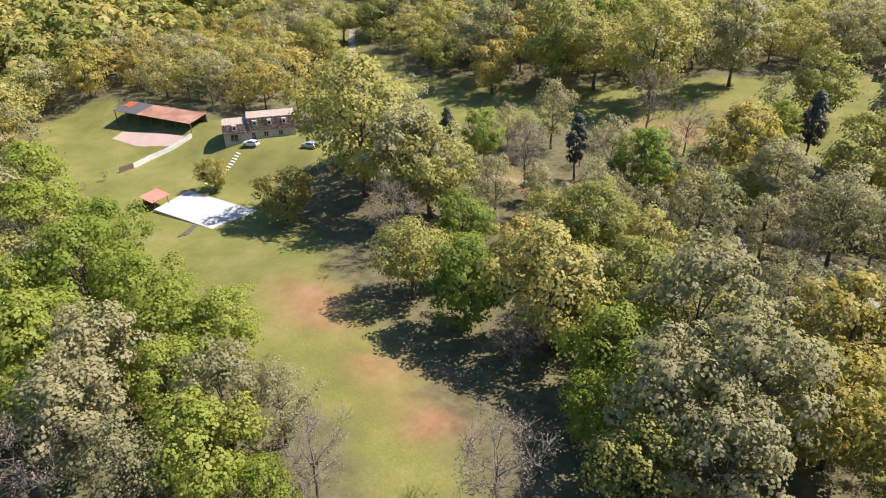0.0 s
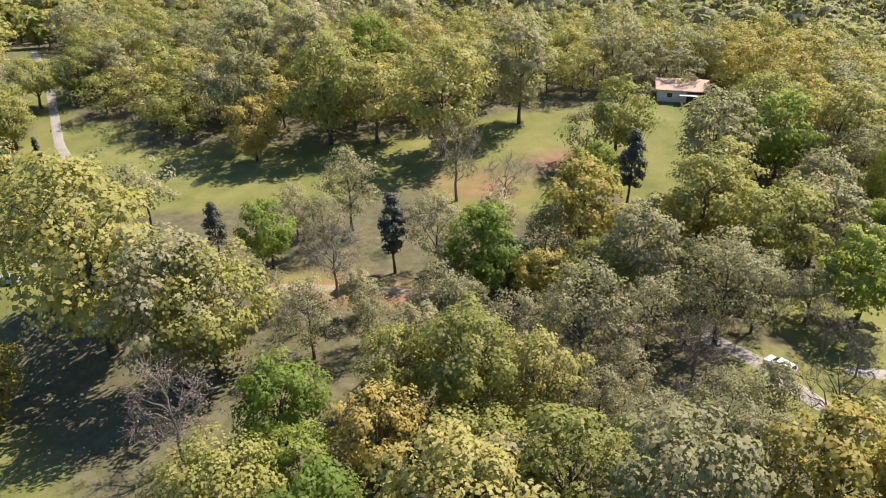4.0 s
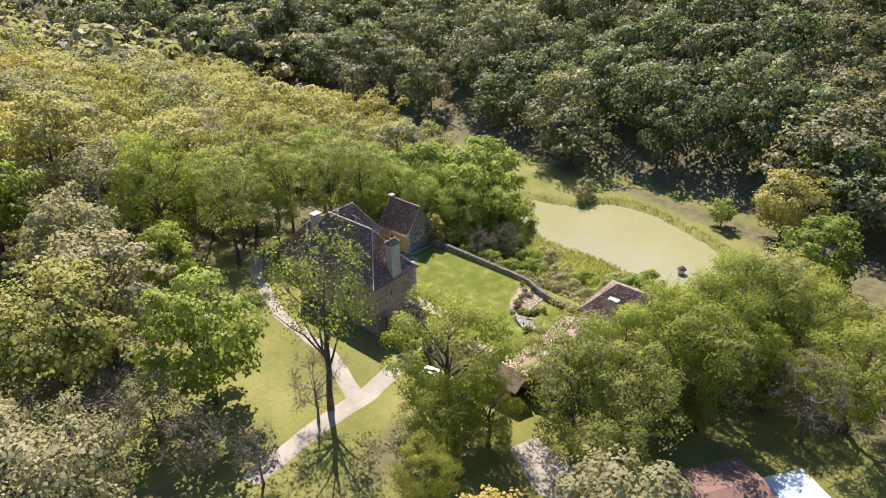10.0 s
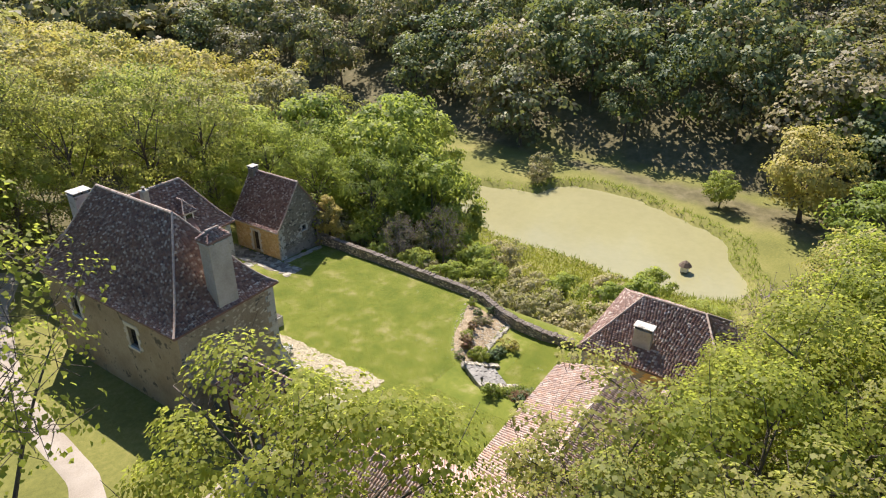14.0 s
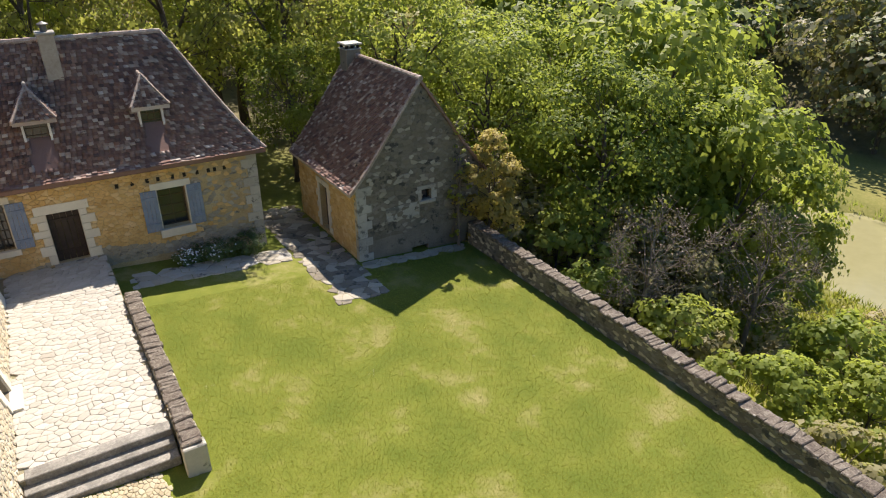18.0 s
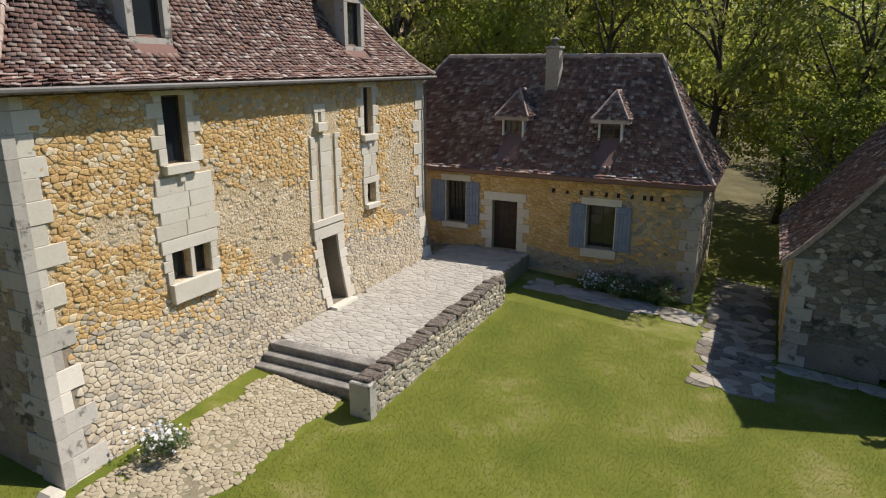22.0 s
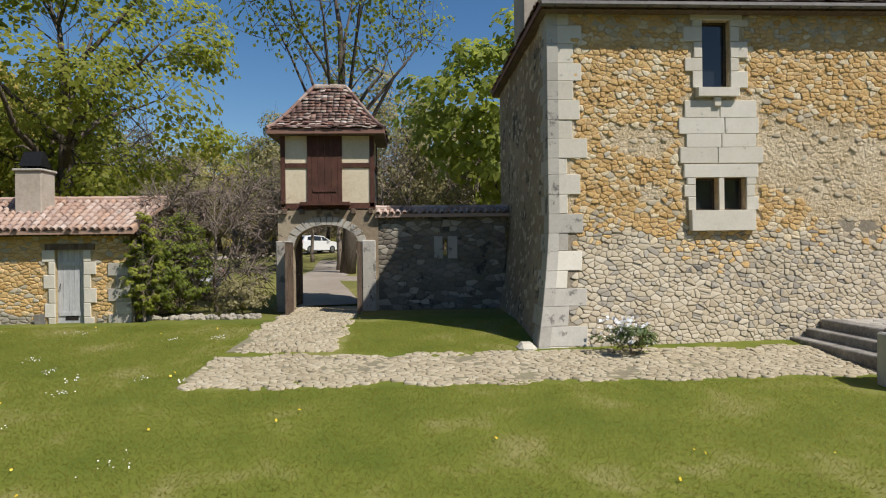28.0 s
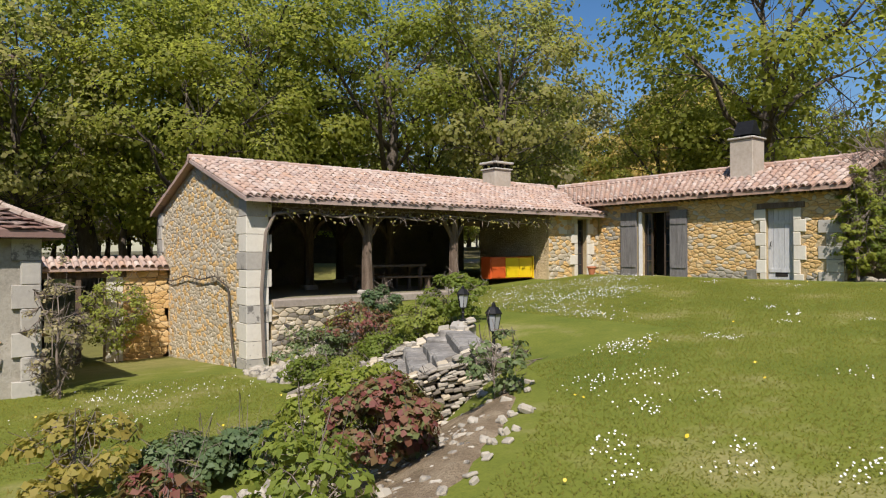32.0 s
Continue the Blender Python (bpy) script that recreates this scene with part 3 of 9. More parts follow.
def ground(x, y):
    """The height of the ground."""
    x, y = np.asarray(x, float), np.asarray(y, float)
    z = 0.35 + 0.04 * np.clip(38 - x, 0, 40) - 5.0 * smoothstep(-60, -112, x) * (1 - smoothstep(84, 106, y)) - 1.2 * smoothstep(-80, -140, x)
    z = z + 8.5 * smoothstep(140, 230, y) * (1 - smoothstep(20, 75, x))
    z = z - 0.075 * np.clip(x - 42, 0, 21.5)
    # The sunken yard below the curved bed.
    lawn_edge = 110.5 + 5.1 * np.clip((x - 53) / 9, 0, 1) ** 0.6
    yard_edge = 108.3 + 2.1 * np.clip((x - 53.5) / 4, 0, 1) ** 0.5
    low = np.clip((lawn_edge - y) / np.maximum(lawn_edge - yard_edge, 0.5), 0, 1) * smoothstep(50.6, 53.6, x)
    low = low * low * (3 - 2 * low)
    floor = -1.55 - 0.075 * np.clip(102.5 - y, 0, 12)
    z = z + (floor - z) * low * (1 - smoothstep(64.0, 66.0, x)) * (1 - smoothstep(84, 92, 176 - y)) * smoothstep(78, 90, y)
    # The slope to the pond, the valley floor, and the wooded hill beyond it.
    edge = 63.4 + 8 * smoothstep(140, 180, y)
    start = 100 + 24 * smoothstep(145, 205, y) - 0.30 * np.clip(y - 285, 0, 900)
    slope = np.clip((x - edge) / np.maximum(start - edge, 8), 0, 1)
    z = z + (-16.3 - z) * (0.12 * smoothstep(0, 0.06, slope) + 0.88 * slope)
    hill_foot = start + 46 - 16 * smoothstep(140, 200, y)
    far = np.clip(x - hill_foot, 0, 2000)
    z = z + 0.36 * np.clip(far, 0, 70) + 0.20 * np.clip(far - 70, 0, 160) + 0.02 * np.clip(far - 230, 0, 900)
    z = np.where((x > 60) & (x < 160), z - 1.6 * (1 - smoothstep(0.93, 1.03, pond_inside(x, y))), z)
    z = z + 0.10 * np.sin(x * 0.21 + 1.3 * np.sin(y * 0.13)) * smoothstep(3, 20, np.maximum(np.abs(x - 50) - 16, np.abs(y - 120) - 20))
    return z


def gz(x, y):
    return float(ground(x, y))


CLEARINGS = [
    (-26, 35, -49, 46, 5), (-49, 46, -66, 51, 7), (-66, 51, -92, 58, 11), (-92, 58, -128, 72, 17), (-128, 72, -170, 82, 21), (-170, 82, -205, 88, 14), (-150, 98, -128, 104, 15),
    (-150, 148, -112, 158, 18), (-150, 150, -163, 164, 18), (-163, 164, -245, 245, 5), (-112, 152, -72, 170, 14), (-72, 170, -42, 192, 13), (-42, 192, -6, 208, 12), (-52, 158, -38, 160, 9), (-110, 116, -50, 116, 3),
    (3, 108, 14, 95, 7), (14, 95, 32, 84, 8), (3, 108, 28, 113, 6), (14, 124, 30, 126, 11), (30, 126, 32, 146, 10), (45, 104, 50, 138, 17), (44, 74, 50, 70, 8), (50, 116, 58, 128, 10),
    (-170, 355, -120, 372, 26), (-290, 430, -230, 420, 52), (70, 108, 70, 132, 8), (84, 104, 84, 135, 14), (104, 96, 118, 150, 24), (128, 140, 136, 176, 10), (138, 180, 130, 300, 4), (-6, 210, -10, 186, 12), (-10, 186, -14, 165, 6), (36, 96, 44, 80, 8), (142, 96, 146, 150, 2),
]


def openness(x, y):
    """The distance, in metres, to the nearest clearing's edge: negative inside one."""
    x, y = np.asarray(x, float), np.asarray(y, float)
    best = np.full(np.broadcast(x, y).shape, 1e9)
    for ax, ay, bx, by, r in CLEARINGS:
        dx, dy = bx - ax, by - ay
        t = np.clip(((x - ax) * dx + (y - ay) * dy) / max(dx * dx + dy * dy, 1e-6), 0, 1)
        best = np.minimum(best, np.hypot(x - ax - t * dx, y - ay - t * dy) - r)
    return best


def axis(*spans):
    out = []
    for a, b, step in spans:
        out += list(np.arange(a, b, step))
    return np.array(out + [spans[-1][1]])


_gx = axis((-2600, -420, 180), (-420, -230, 10), (-230, 30, 3.5), (30, 68, 0.5), (68, 150, 2.0), (150, 420, 9), (420, 2600, 160))
_gy = axis((-2400, -200, 160), (-200, 20, 10), (20, 92, 3.0), (92, 142, 0.5), (142, 230, 3.5), (230, 480, 9), (480, 2600, 160))
_X, _Y = np.meshgrid(_gx, _gy)
_Z = ground(_X, _Y)
_W, _H = len(_gx), len(_gy)
_i = (np.arange(_H - 1)[:, None] * _W + np.arange(_W - 1)[None]).ravel()


def ground_material():
    m = surface("meadow and leaf litter", [(0.115, 0.118, 0.028), (0.165, 0.162, 0.040), (0.235, 0.205, 0.070)], 0.12, 3.0, rough=0.95, bump=0.25)
    nt = m.node_tree
    b = nt.nodes["Principled BSDF"]
    grass = b.inputs["Base Color"].links[0].from_socket
    lawn_n, lawn_r = noise_node(nt, 0.55, 6.0, 0.65), ramp(nt, [(0.098, 0.126, 0.012), (0.142, 0.160, 0.020), (0.270, 0.240, 0.095)], 0.36, 0.71)
    nt.links.new(lawn_n.outputs["Fac"], lawn_r.inputs["Fac"])
    dirt_n, dirt_r = noise_node(nt, 0.5, 6.0, 0.7), ramp(nt, [(0.060, 0.050, 0.028), (0.105, 0.088, 0.048), (0.165, 0.135, 0.082)], 0.32, 0.68)
    nt.links.new(dirt_n.outputs["Fac"], dirt_r.inputs["Fac"])
    red_n, red_r = noise_node(nt, 0.25, 6.0, 0.7), ramp(nt, [(0.26, 0.115, 0.06), (0.36, 0.19, 0.11)], 0.35, 0.65)
    nt.links.new(red_n.outputs["Fac"], red_r.inputs["Fac"])
    fine_n, fine_r = noise_node(nt, 26.0, 8.0, 0.8), ramp(nt, [(0.62, 0.66, 0.55), (1.0, 1.0, 1.0), (1.25, 1.2, 1.1)], 0.34, 0.66)
    nt.links.new(fine_n.outputs["Fac"], fine_r.inputs["Fac"])
    col = grass
    for name, c in (("lawn", lawn_r.outputs["Color"]), ("litter", dirt_r.outputs["Color"]), ("red", red_r.outputs["Color"])):
        a = nt.nodes.new("ShaderNodeAttribute")
        a.attribute_name = name
        col = mix(nt, col, c, a.outputs["Fac"])
    nt.links.new(mix(nt, col, fine_r.outputs["Color"], 0.8, "MULTIPLY"), b.inputs["Base Color"])
    return m


ground_ob = arrays("ground", np.stack([_X.ravel(), _Y.ravel(), _Z.ravel()], 1), np.stack([_i, _i + 1, _i + _W + 1, _i + _W], 1), ground_material(), kind="structure", smooth=True)
tagged(ground_ob, "grassy ground with leaf litter under the trees", "ground")
_open = openness(_X, _Y)
_speckle = np.array([noise.noise(Vector((x * 0.23, y * 0.23, 0.0))) for x, y in zip(_X.ravel(), _Y.ravel())]).reshape(_X.shape)
_lawn = smoothstep(39, 42, _X) * (1 - smoothstep(62.6, 64.5, _X)) * smoothstep(98, 101, _Y) * (1 - smoothstep(140, 146, _Y))
_red = sum(np.exp(-(((_X - a) / c) ** 2 + ((_Y - b) / d) ** 2)) for a, b, c, d in ((-72, 58, 8, 4), (-66, 54, 6, 3), (-49, 50, 5, 3), (-39, 46, 5, 2.5), (-50, 162, 9, 6), (-32, 178, 8, 5), (-60, 116, 12, 4)))
for _name, _v in (("lawn", _lawn), ("litter", smoothstep(-2.0, 2.5, _open + 2.6 * _speckle) * (1 - _lawn) * 0.85), ("red", np.clip(_red * (0.9 + 1.1 * _speckle), 0, 1) * 0.85)):
    _a = ground_ob.data.attributes.new(_name, "FLOAT", "POINT")
    _a.data.foreach_set("value", np.ascontiguousarray(_v, dtype=np.float32).ravel())


def strip(name, pts, widths, material, label, category="path", lift=0.06, step=1.0, kind="structure", wobble=0.25):
    """A ribbon draped over the ground along a line."""
    P = []
    for (x0, y0), (x1, y1), w0, w1 in zip(pts, pts[1:], widths, widths[1:]):
        n = max(1, int(math.hypot(x1 - x0, y1 - y0) / step))
        P += [(x0 + (x1 - x0) * k / n, y0 + (y1 - y0) * k / n, w0 + (w1 - w0) * k / n) for k in range(n)]
    P.append((*pts[-1], widths[-1]))
    s, across = Shape(), 6
    for k, (x, y, w) in enumerate(P):
        a, b = P[max(0, k - 3)], P[min(len(P) - 1, k + 3)]
        d = Vector((b[0] - a[0], b[1] - a[1])).normalized()
        for q in range(across + 1):
            o = (q / across - 0.5) * (w + wobble * noise.noise(Vector((x * 0.4, y * 0.4, q * 7.0))) * (q in (0, across)) * 2)
            px, py = x - d.y * o, y + d.x * o
            s.v.append((px, py, gz(px, py) + (lift if 0 < q < across else -0.05)))
    for k in range(len(P) - 1):
        for q in range(across):
            i = k * (across + 1) + q
            s.f.append((i, i + across + 1, i + across + 2, i + 1))
    ob = part(name, s, material, smooth=True)
    return tagged(ob, label, category, kind=kind)


strip("lane", [(-8, 116), (0, 110), (5, 104), (13, 97), (24, 90), (31, 84), (36, 78)], [3.2, 3.4, 3.4, 3.2, 4.0, 6.0, 5.0], M["gravel"], "pale gravel lane running past the gate", "lane")
strip("lane", [(11, 112), (20, 113), (28, 113), (37.5, 115)], [2.6, 2.8, 3.0, 2.4], M["gravel"], "pale gravel drive leading to the arched gate", "lane")
strip("lane", [(26, 112.5), (30, 122), (31.5, 134), (36, 146), (40, 152)], [2.6, 2.0, 2.0, 2.2, 2.6], M["gravel"], "gravel path beside the manor", "path")
strip("lane", [(33, 95), (31, 90), (32, 84)], [4.0, 6.0, 6.0], M["gravel"], "gravel yard behind the low wing", "lane", lift=0.09)
strip("lane", [(-104, 118), (-80, 113), (-60, 117), (-45, 117), (-20, 115), (-8, 116)], [2.5, 2.5, 2.5, 2.5, 2.6, 3.0], M["soil"], "earth track winding under the trees", "track")
strip("lane", [(-250, 250), (-200, 203), (-167, 168), (-144, 149), (-128, 128), (-122, 112)], [3.0, 3.0, 3.0, 3.0, 3.0, 4.0], M["gravel"], "pale gravel drive to the farmhouse", "lane")


def water_material():
    m = surface("muddy pond water", [(0.255, 0.235, 0.120), (0.29, 0.268, 0.142)], 0.05, 0.8, rough=0.12, bump=0.05, depth=0.01)
    m.node_tree.nodes["Principled BSDF"].inputs["Specular IOR Level"].default_value = 0.35
    return m


_s = Shape()
_s.v = [(115.5 + 22 * math.cos(a) + 3.4 * math.sin(a), 125 + 36 * math.sin(a), WATER) for a in np.linspace(0, 2 * math.pi, 64, endpoint=False)]
_s.f = [tuple(range(64))]
tagged(part("water", _s, water_material()), "still khaki pond water below the manor", "pond", kind="structure")


# ---- masonry ----
def cells(w, h, su, sv, seed, jitter=0.47, merge=0.17):
    """Irregular stones that fill a wall or a floor of w by h: the cells round jittered points."""
    r = random.Random(seed)
    k = su / sv
    H = h * k
    nx, ny = max(1, round(w / su)), max(1, round(H / su))
    dx, dy = w / nx, H / ny
    pts = {}
    for j in range(-2, ny + 2):
        for i in range(-2, nx + 2):
            pts[i, j] = ((i + 0.5 + 0.5 * (j % 2) - 0.25 + r.uniform(-jitter, jitter)) * dx, (j + 0.5 + r.uniform(-jitter, jitter)) * dy)
    for key in [k for k in pts if r.random() < merge]:
        del pts[key]
    out = []
    for j in range(ny):
        for i in range(nx):
            if (i, j) not in pts:
                continue
            px, py = pts[i, j]
            poly = [(max(0, px - 2.3 * dx), max(0, py - 2.3 * dy)), (min(w, px + 2.3 * dx), max(0, py - 2.3 * dy)), (min(w, px + 2.3 * dx), min(H, py + 2.3 * dy)), (max(0, px - 2.3 * dx), min(H, py + 2.3 * dy))]
            for b in (-2, -1, 0, 1, 2):
                for a in (-2, -1, 0, 1, 2):
                    if (a or b) and (i + a, j + b) in pts:
                        qx, qy = pts[i + a, j + b]
                        nx_, ny_ = qx - px, qy - py
                        c = (qx * qx + qy * qy - px * px - py * py) / 2
                        new_poly = []
                        for n in range(len(poly)):
                            (ax, ay), (bx, by) = poly[n], poly[(n + 1) % len(poly)]
                            da, db = ax * nx_ + ay * ny_ - c, bx * nx_ + by * ny_ - c
                            if da <= 0:
                                new_poly.append((ax, ay))
                            if (da < 0) != (db < 0) and abs(da - db) > 1e-12:
                                t = da / (da - db)
                                new_poly.append((ax + (bx - ax) * t, ay + (by - ay) * t))
                        poly = new_poly
                        if len(poly) < 3:
                            break
            if len(poly) >= 3:
                out.append([(x, y / k) for x, y in poly])
    return out


def plane(ox, oy, oz, ux, uy, lean=None):
    """Maps (along, up, out) into the world for an upright wall that runs along (ux, uy); lean(v) pushes it out at height v."""
    def place(u, v, n):
        d = n + (lean(v) if lean else 0.0)
        return (ox + ux * u + uy * d, oy + uy * u - ux * d, oz + v)
    return place


def level(ox, oy, oz, ux=1.0, uy=0.0):
    """Maps (along, across, up) into the world for a floor."""
    def place(u, v, n):
        return (ox + ux * u - uy * v, oy + uy * u + ux * v, oz + n)
    return place


def draped(ox, oy, ux=1.0, uy=0.0, lift=0.0):
    def place(u, v, n):
        x, y = ox + ux * u - uy * v, oy + uy * u + ux * v
        sink = 0.034 * noise.noise(Vector((x * 1.1, y * 1.1, 3.0))) + 0.012 * noise.noise(Vector((x * 4, y * 4, 5.0)))
        return (x, y, gz(x, y) + lift + n + sink)
    return place


def rubble(parent, place, w, h, su, sv, pick, seed, holes=(), singles=0, focus=(0, 0), depth=(0.02, 0.055), shrink=0.005, chamfer=0.014, name="stone"):
    """Stones laid in a wall: those round the focus are parts of their own, the rest is joined."""
    r = random.Random(seed + 1)
    stones = []
    for poly in cells(w, h, su, sv, seed):
        cx, cy = sum(p[0] for p in poly) / len(poly), sum(p[1] for p in poly) / len(poly)
        if any(a - 0.03 < cx < b + 0.03 and c - 0.03 < cy < d + 0.03 for a, b, c, d in holes):
            continue
        key = pick(cx, cy, r)
        if key:
            stones.append((math.hypot(cx - focus[0], cy - focus[1]), poly, key, r.uniform(0.001, 0.012) if key == "plaster" else r.uniform(*depth)))
    stones.sort(key=lambda s: s[0])
    rest = {}
    for n, (_, poly, key, d) in enumerate(stones):
        if n < singles:
            part(name, Shape().pillow(poly, place, -0.03, d, shrink, chamfer), M[key], parent, smooth=True)
        else:
            rest.setdefault(key, Shape()).pillow(poly, place, -0.03, d, shrink, chamfer)
    for key, s in rest.items():
        part(name + "work", s, M[key], parent, kind="stuff", smooth=True)


def wall(parent, name, place, w, v0, v1, thick, material, holes=(), cuts=(), label="", along=()):
    """A wall of real thickness with openings through it."""
    s = Shape()
    vs = sorted({v0, v1, *[v for a, b, c, d in holes for v in (c, d) if v0 < v < v1], *[c for c in cuts if v0 < c < v1]})
    for a, b in zip(vs, vs[1:]):
        mid, u = (a + b) / 2, 0.004
        gaps = sorted((h[0], h[1]) for h in holes if h[2] < mid < h[3])
        runs = []
        for g0, g1 in gaps:
            runs.append((u, g0))
            u = g1
        runs.append((u, w - 0.004))
        steps = []
        for x, y in runs:
            marks = sorted({x, y, *[c for c in (*along, *[e for h in holes for e in h[:2]]) if x < c < y]})
            steps += list(zip(marks, marks[1:]))
        for x, y in steps:
            if y - x > 1e-3:
                p = [place(x, a, -thick), place(y, a, -thick), place(y, b, -thick), place(x, b, -thick), place(x, a, 0), place(y, a, 0), place(y, b, 0), place(x, b, 0)]
                s.add(p, [(0, 3, 2, 1), (4, 5, 6, 7), (0, 1, 5, 4), (1, 2, 6, 5), (2, 3, 7, 6), (3, 0, 4, 7)])
    index, joined = {}, []
    for p in s.v:
        joined.append(index.setdefault(tuple(round(c, 4) for c in p), len(index)))
    s.v, s.f = list(index), [tuple(joined[i] for i in f) for f in s.f]
    return part(name, s, material, parent, label)


def slab(place, u0, u1, v0, v1, n0=-0.08, n1=0.045, chamfer=0.014):
    return Shape().prism([(u0, v0), (u1, v0), (u1, v1), (u0, v1)], place, n0, n1, 0.006, chamfer)


def dressed(parent, place, u0, u1, v0, v1, seed=0, jamb=0.22, lintel=0.26, sill=0.16, mat="ashlar", out=0.05, spread=0.16):
    """Cut blocks round an opening: toothed jambs, a lintel, and a sill that juts out."""
    r, v, side = random.Random(seed), v0, 0
    while v < v1 - 0.05:
        h = min(r.uniform(0.26, 0.40), v1 - v)
        if v1 - (v + h) < 0.12:
            h = v1 - v
        for sgn in (0, 1):
            wd = jamb + (spread if (side + sgn) % 2 else 0.0) + r.uniform(-0.03, 0.05)
            part("dressed_block", slab(place, u0 - wd, u0, v, v + h, -0.16, out) if sgn == 0 else slab(place, u1, u1 + wd, v, v + h, -0.16, out), M[mat], parent)
        v += h
        side += 1
    if lintel:
        part("lintel", slab(place, u0 - jamb - 0.08, u1 + jamb + 0.08, v1, v1 + lintel, -0.16, out + 0.005), M[mat], parent)
    if sill:
        part("sill", slab(place, u0 - 0.16, u1 + 0.16, v0 - sill, v0, -0.16, out + 0.11), M[mat], parent)


def glazing(parent, place, u0, u1, v0, v1, inset=0.18, bars=(1, 1), frame="frame", name="window", fw=0.05):
    s = Shape()
    n0, n1 = -inset - 0.05, -inset
    for a, b, c, d in ((u0, u0 + fw, v0, v1), (u1 - fw, u1, v0, v1), (u0 + fw, u1 - fw, v0, v0 + fw), (u0 + fw, u1 - fw, v1 - fw, v1)):
        s.prism([(a, c), (b, c), (b, d), (a, d)], place, n0, n1, 0, 0.004)
    for k in range(1, bars[0] + 1):
        u = u0 + (u1 - u0) * k / (bars[0] + 1)
        s.prism([(u - 0.014, v0 + fw), (u + 0.014, v0 + fw), (u + 0.014, v1 - fw), (u - 0.014, v1 - fw)], place, n0 + 0.012, n1 - 0.004)
    for k in range(1, bars[1] + 1):
        v = v0 + (v1 - v0) * k / (bars[1] + 1)
        s.prism([(u0 + fw, v - 0.014), (u1 - fw, v - 0.014), (u1 - fw, v + 0.014), (u0 + fw, v + 0.014)], place, n0 + 0.012, n1 - 0.008)
    w = part(name, s, M[frame], parent)
    part("pane", Shape().prism([(u0 + 0.02, v0 + 0.02), (u1 - 0.02, v0 + 0.02), (u1 - 0.02, v1 - 0.02), (u0 + 0.02, v1 - 0.02)], place, n0 + 0.015, n0 + 0.022), M["glass"], w)
    return w


def boards(parent, name, place, u0, u1, v0, v1, n0, n1, mat, count=4, ledges=True, label=""):
    """A leaf of upright boards with two ledges."""
    s, g = Shape(), (u1 - u0) / count
    for k in range(count):
        s.prism([(u0 + g * k + 0.004, v0), (u0 + g * (k + 1) - 0.004, v0), (u0 + g * (k + 1) - 0.004, v1), (u0 + g * k + 0.004, v1)], place, n0, n1, 0, 0.006)
    leaf = part(name, s, M[mat], parent, label)
    if ledges:
        for v in (v0 + 0.18 * (v1 - v0), v0 + 0.82 * (v1 - v0)):
            part("ledge", slab(place, u0 + 0.03, u1 - 0.03, v - 0.05, v + 0.05, n1 - 0.002, n1 + 0.025, 0.006), M[mat], leaf)
    return leaf


# ---- roofs ----
def roof_point(A, B, C, D, bell):
    A, B, C, D = (np.array(p, float) for p in (A, B, C, D))
    def at(u, s):
        """u from the A-C edge to the B-D edge, s from the eave up."""
        u, s = np.asarray(u, float)[..., None], np.asarray(s, float)[..., None]
        p = (A + (C - A) * s) * (1 - u) + (B + (D - B) * s) * u
        drop = bell * s * (1 - s) ** 2 * (C[2] - A[2])
        return p - drop * np.array([0, 0, 1.0])
    return at


def deck(parent, name, at, material, thick=0.14, rows=14):
    V, F = [], []
    for k in range(rows + 1):
        s = k / rows
        a, b = at(0.0, s), at(1.0, s)
        V += [a, b, a - (0, 0, thick), b - (0, 0, thick)]
    for k in range(rows):
        i = 4 * k
        F += [(i, i + 1, i + 5, i + 4), (i + 3, i + 2, i + 6, i + 7), (i + 2, i, i + 4, i + 6), (i + 1, i + 3, i + 7, i + 5)]
    F += [(0, 2, 3, 1)]
    return part(name, Shape().add(V, F), material, parent, smooth=False)


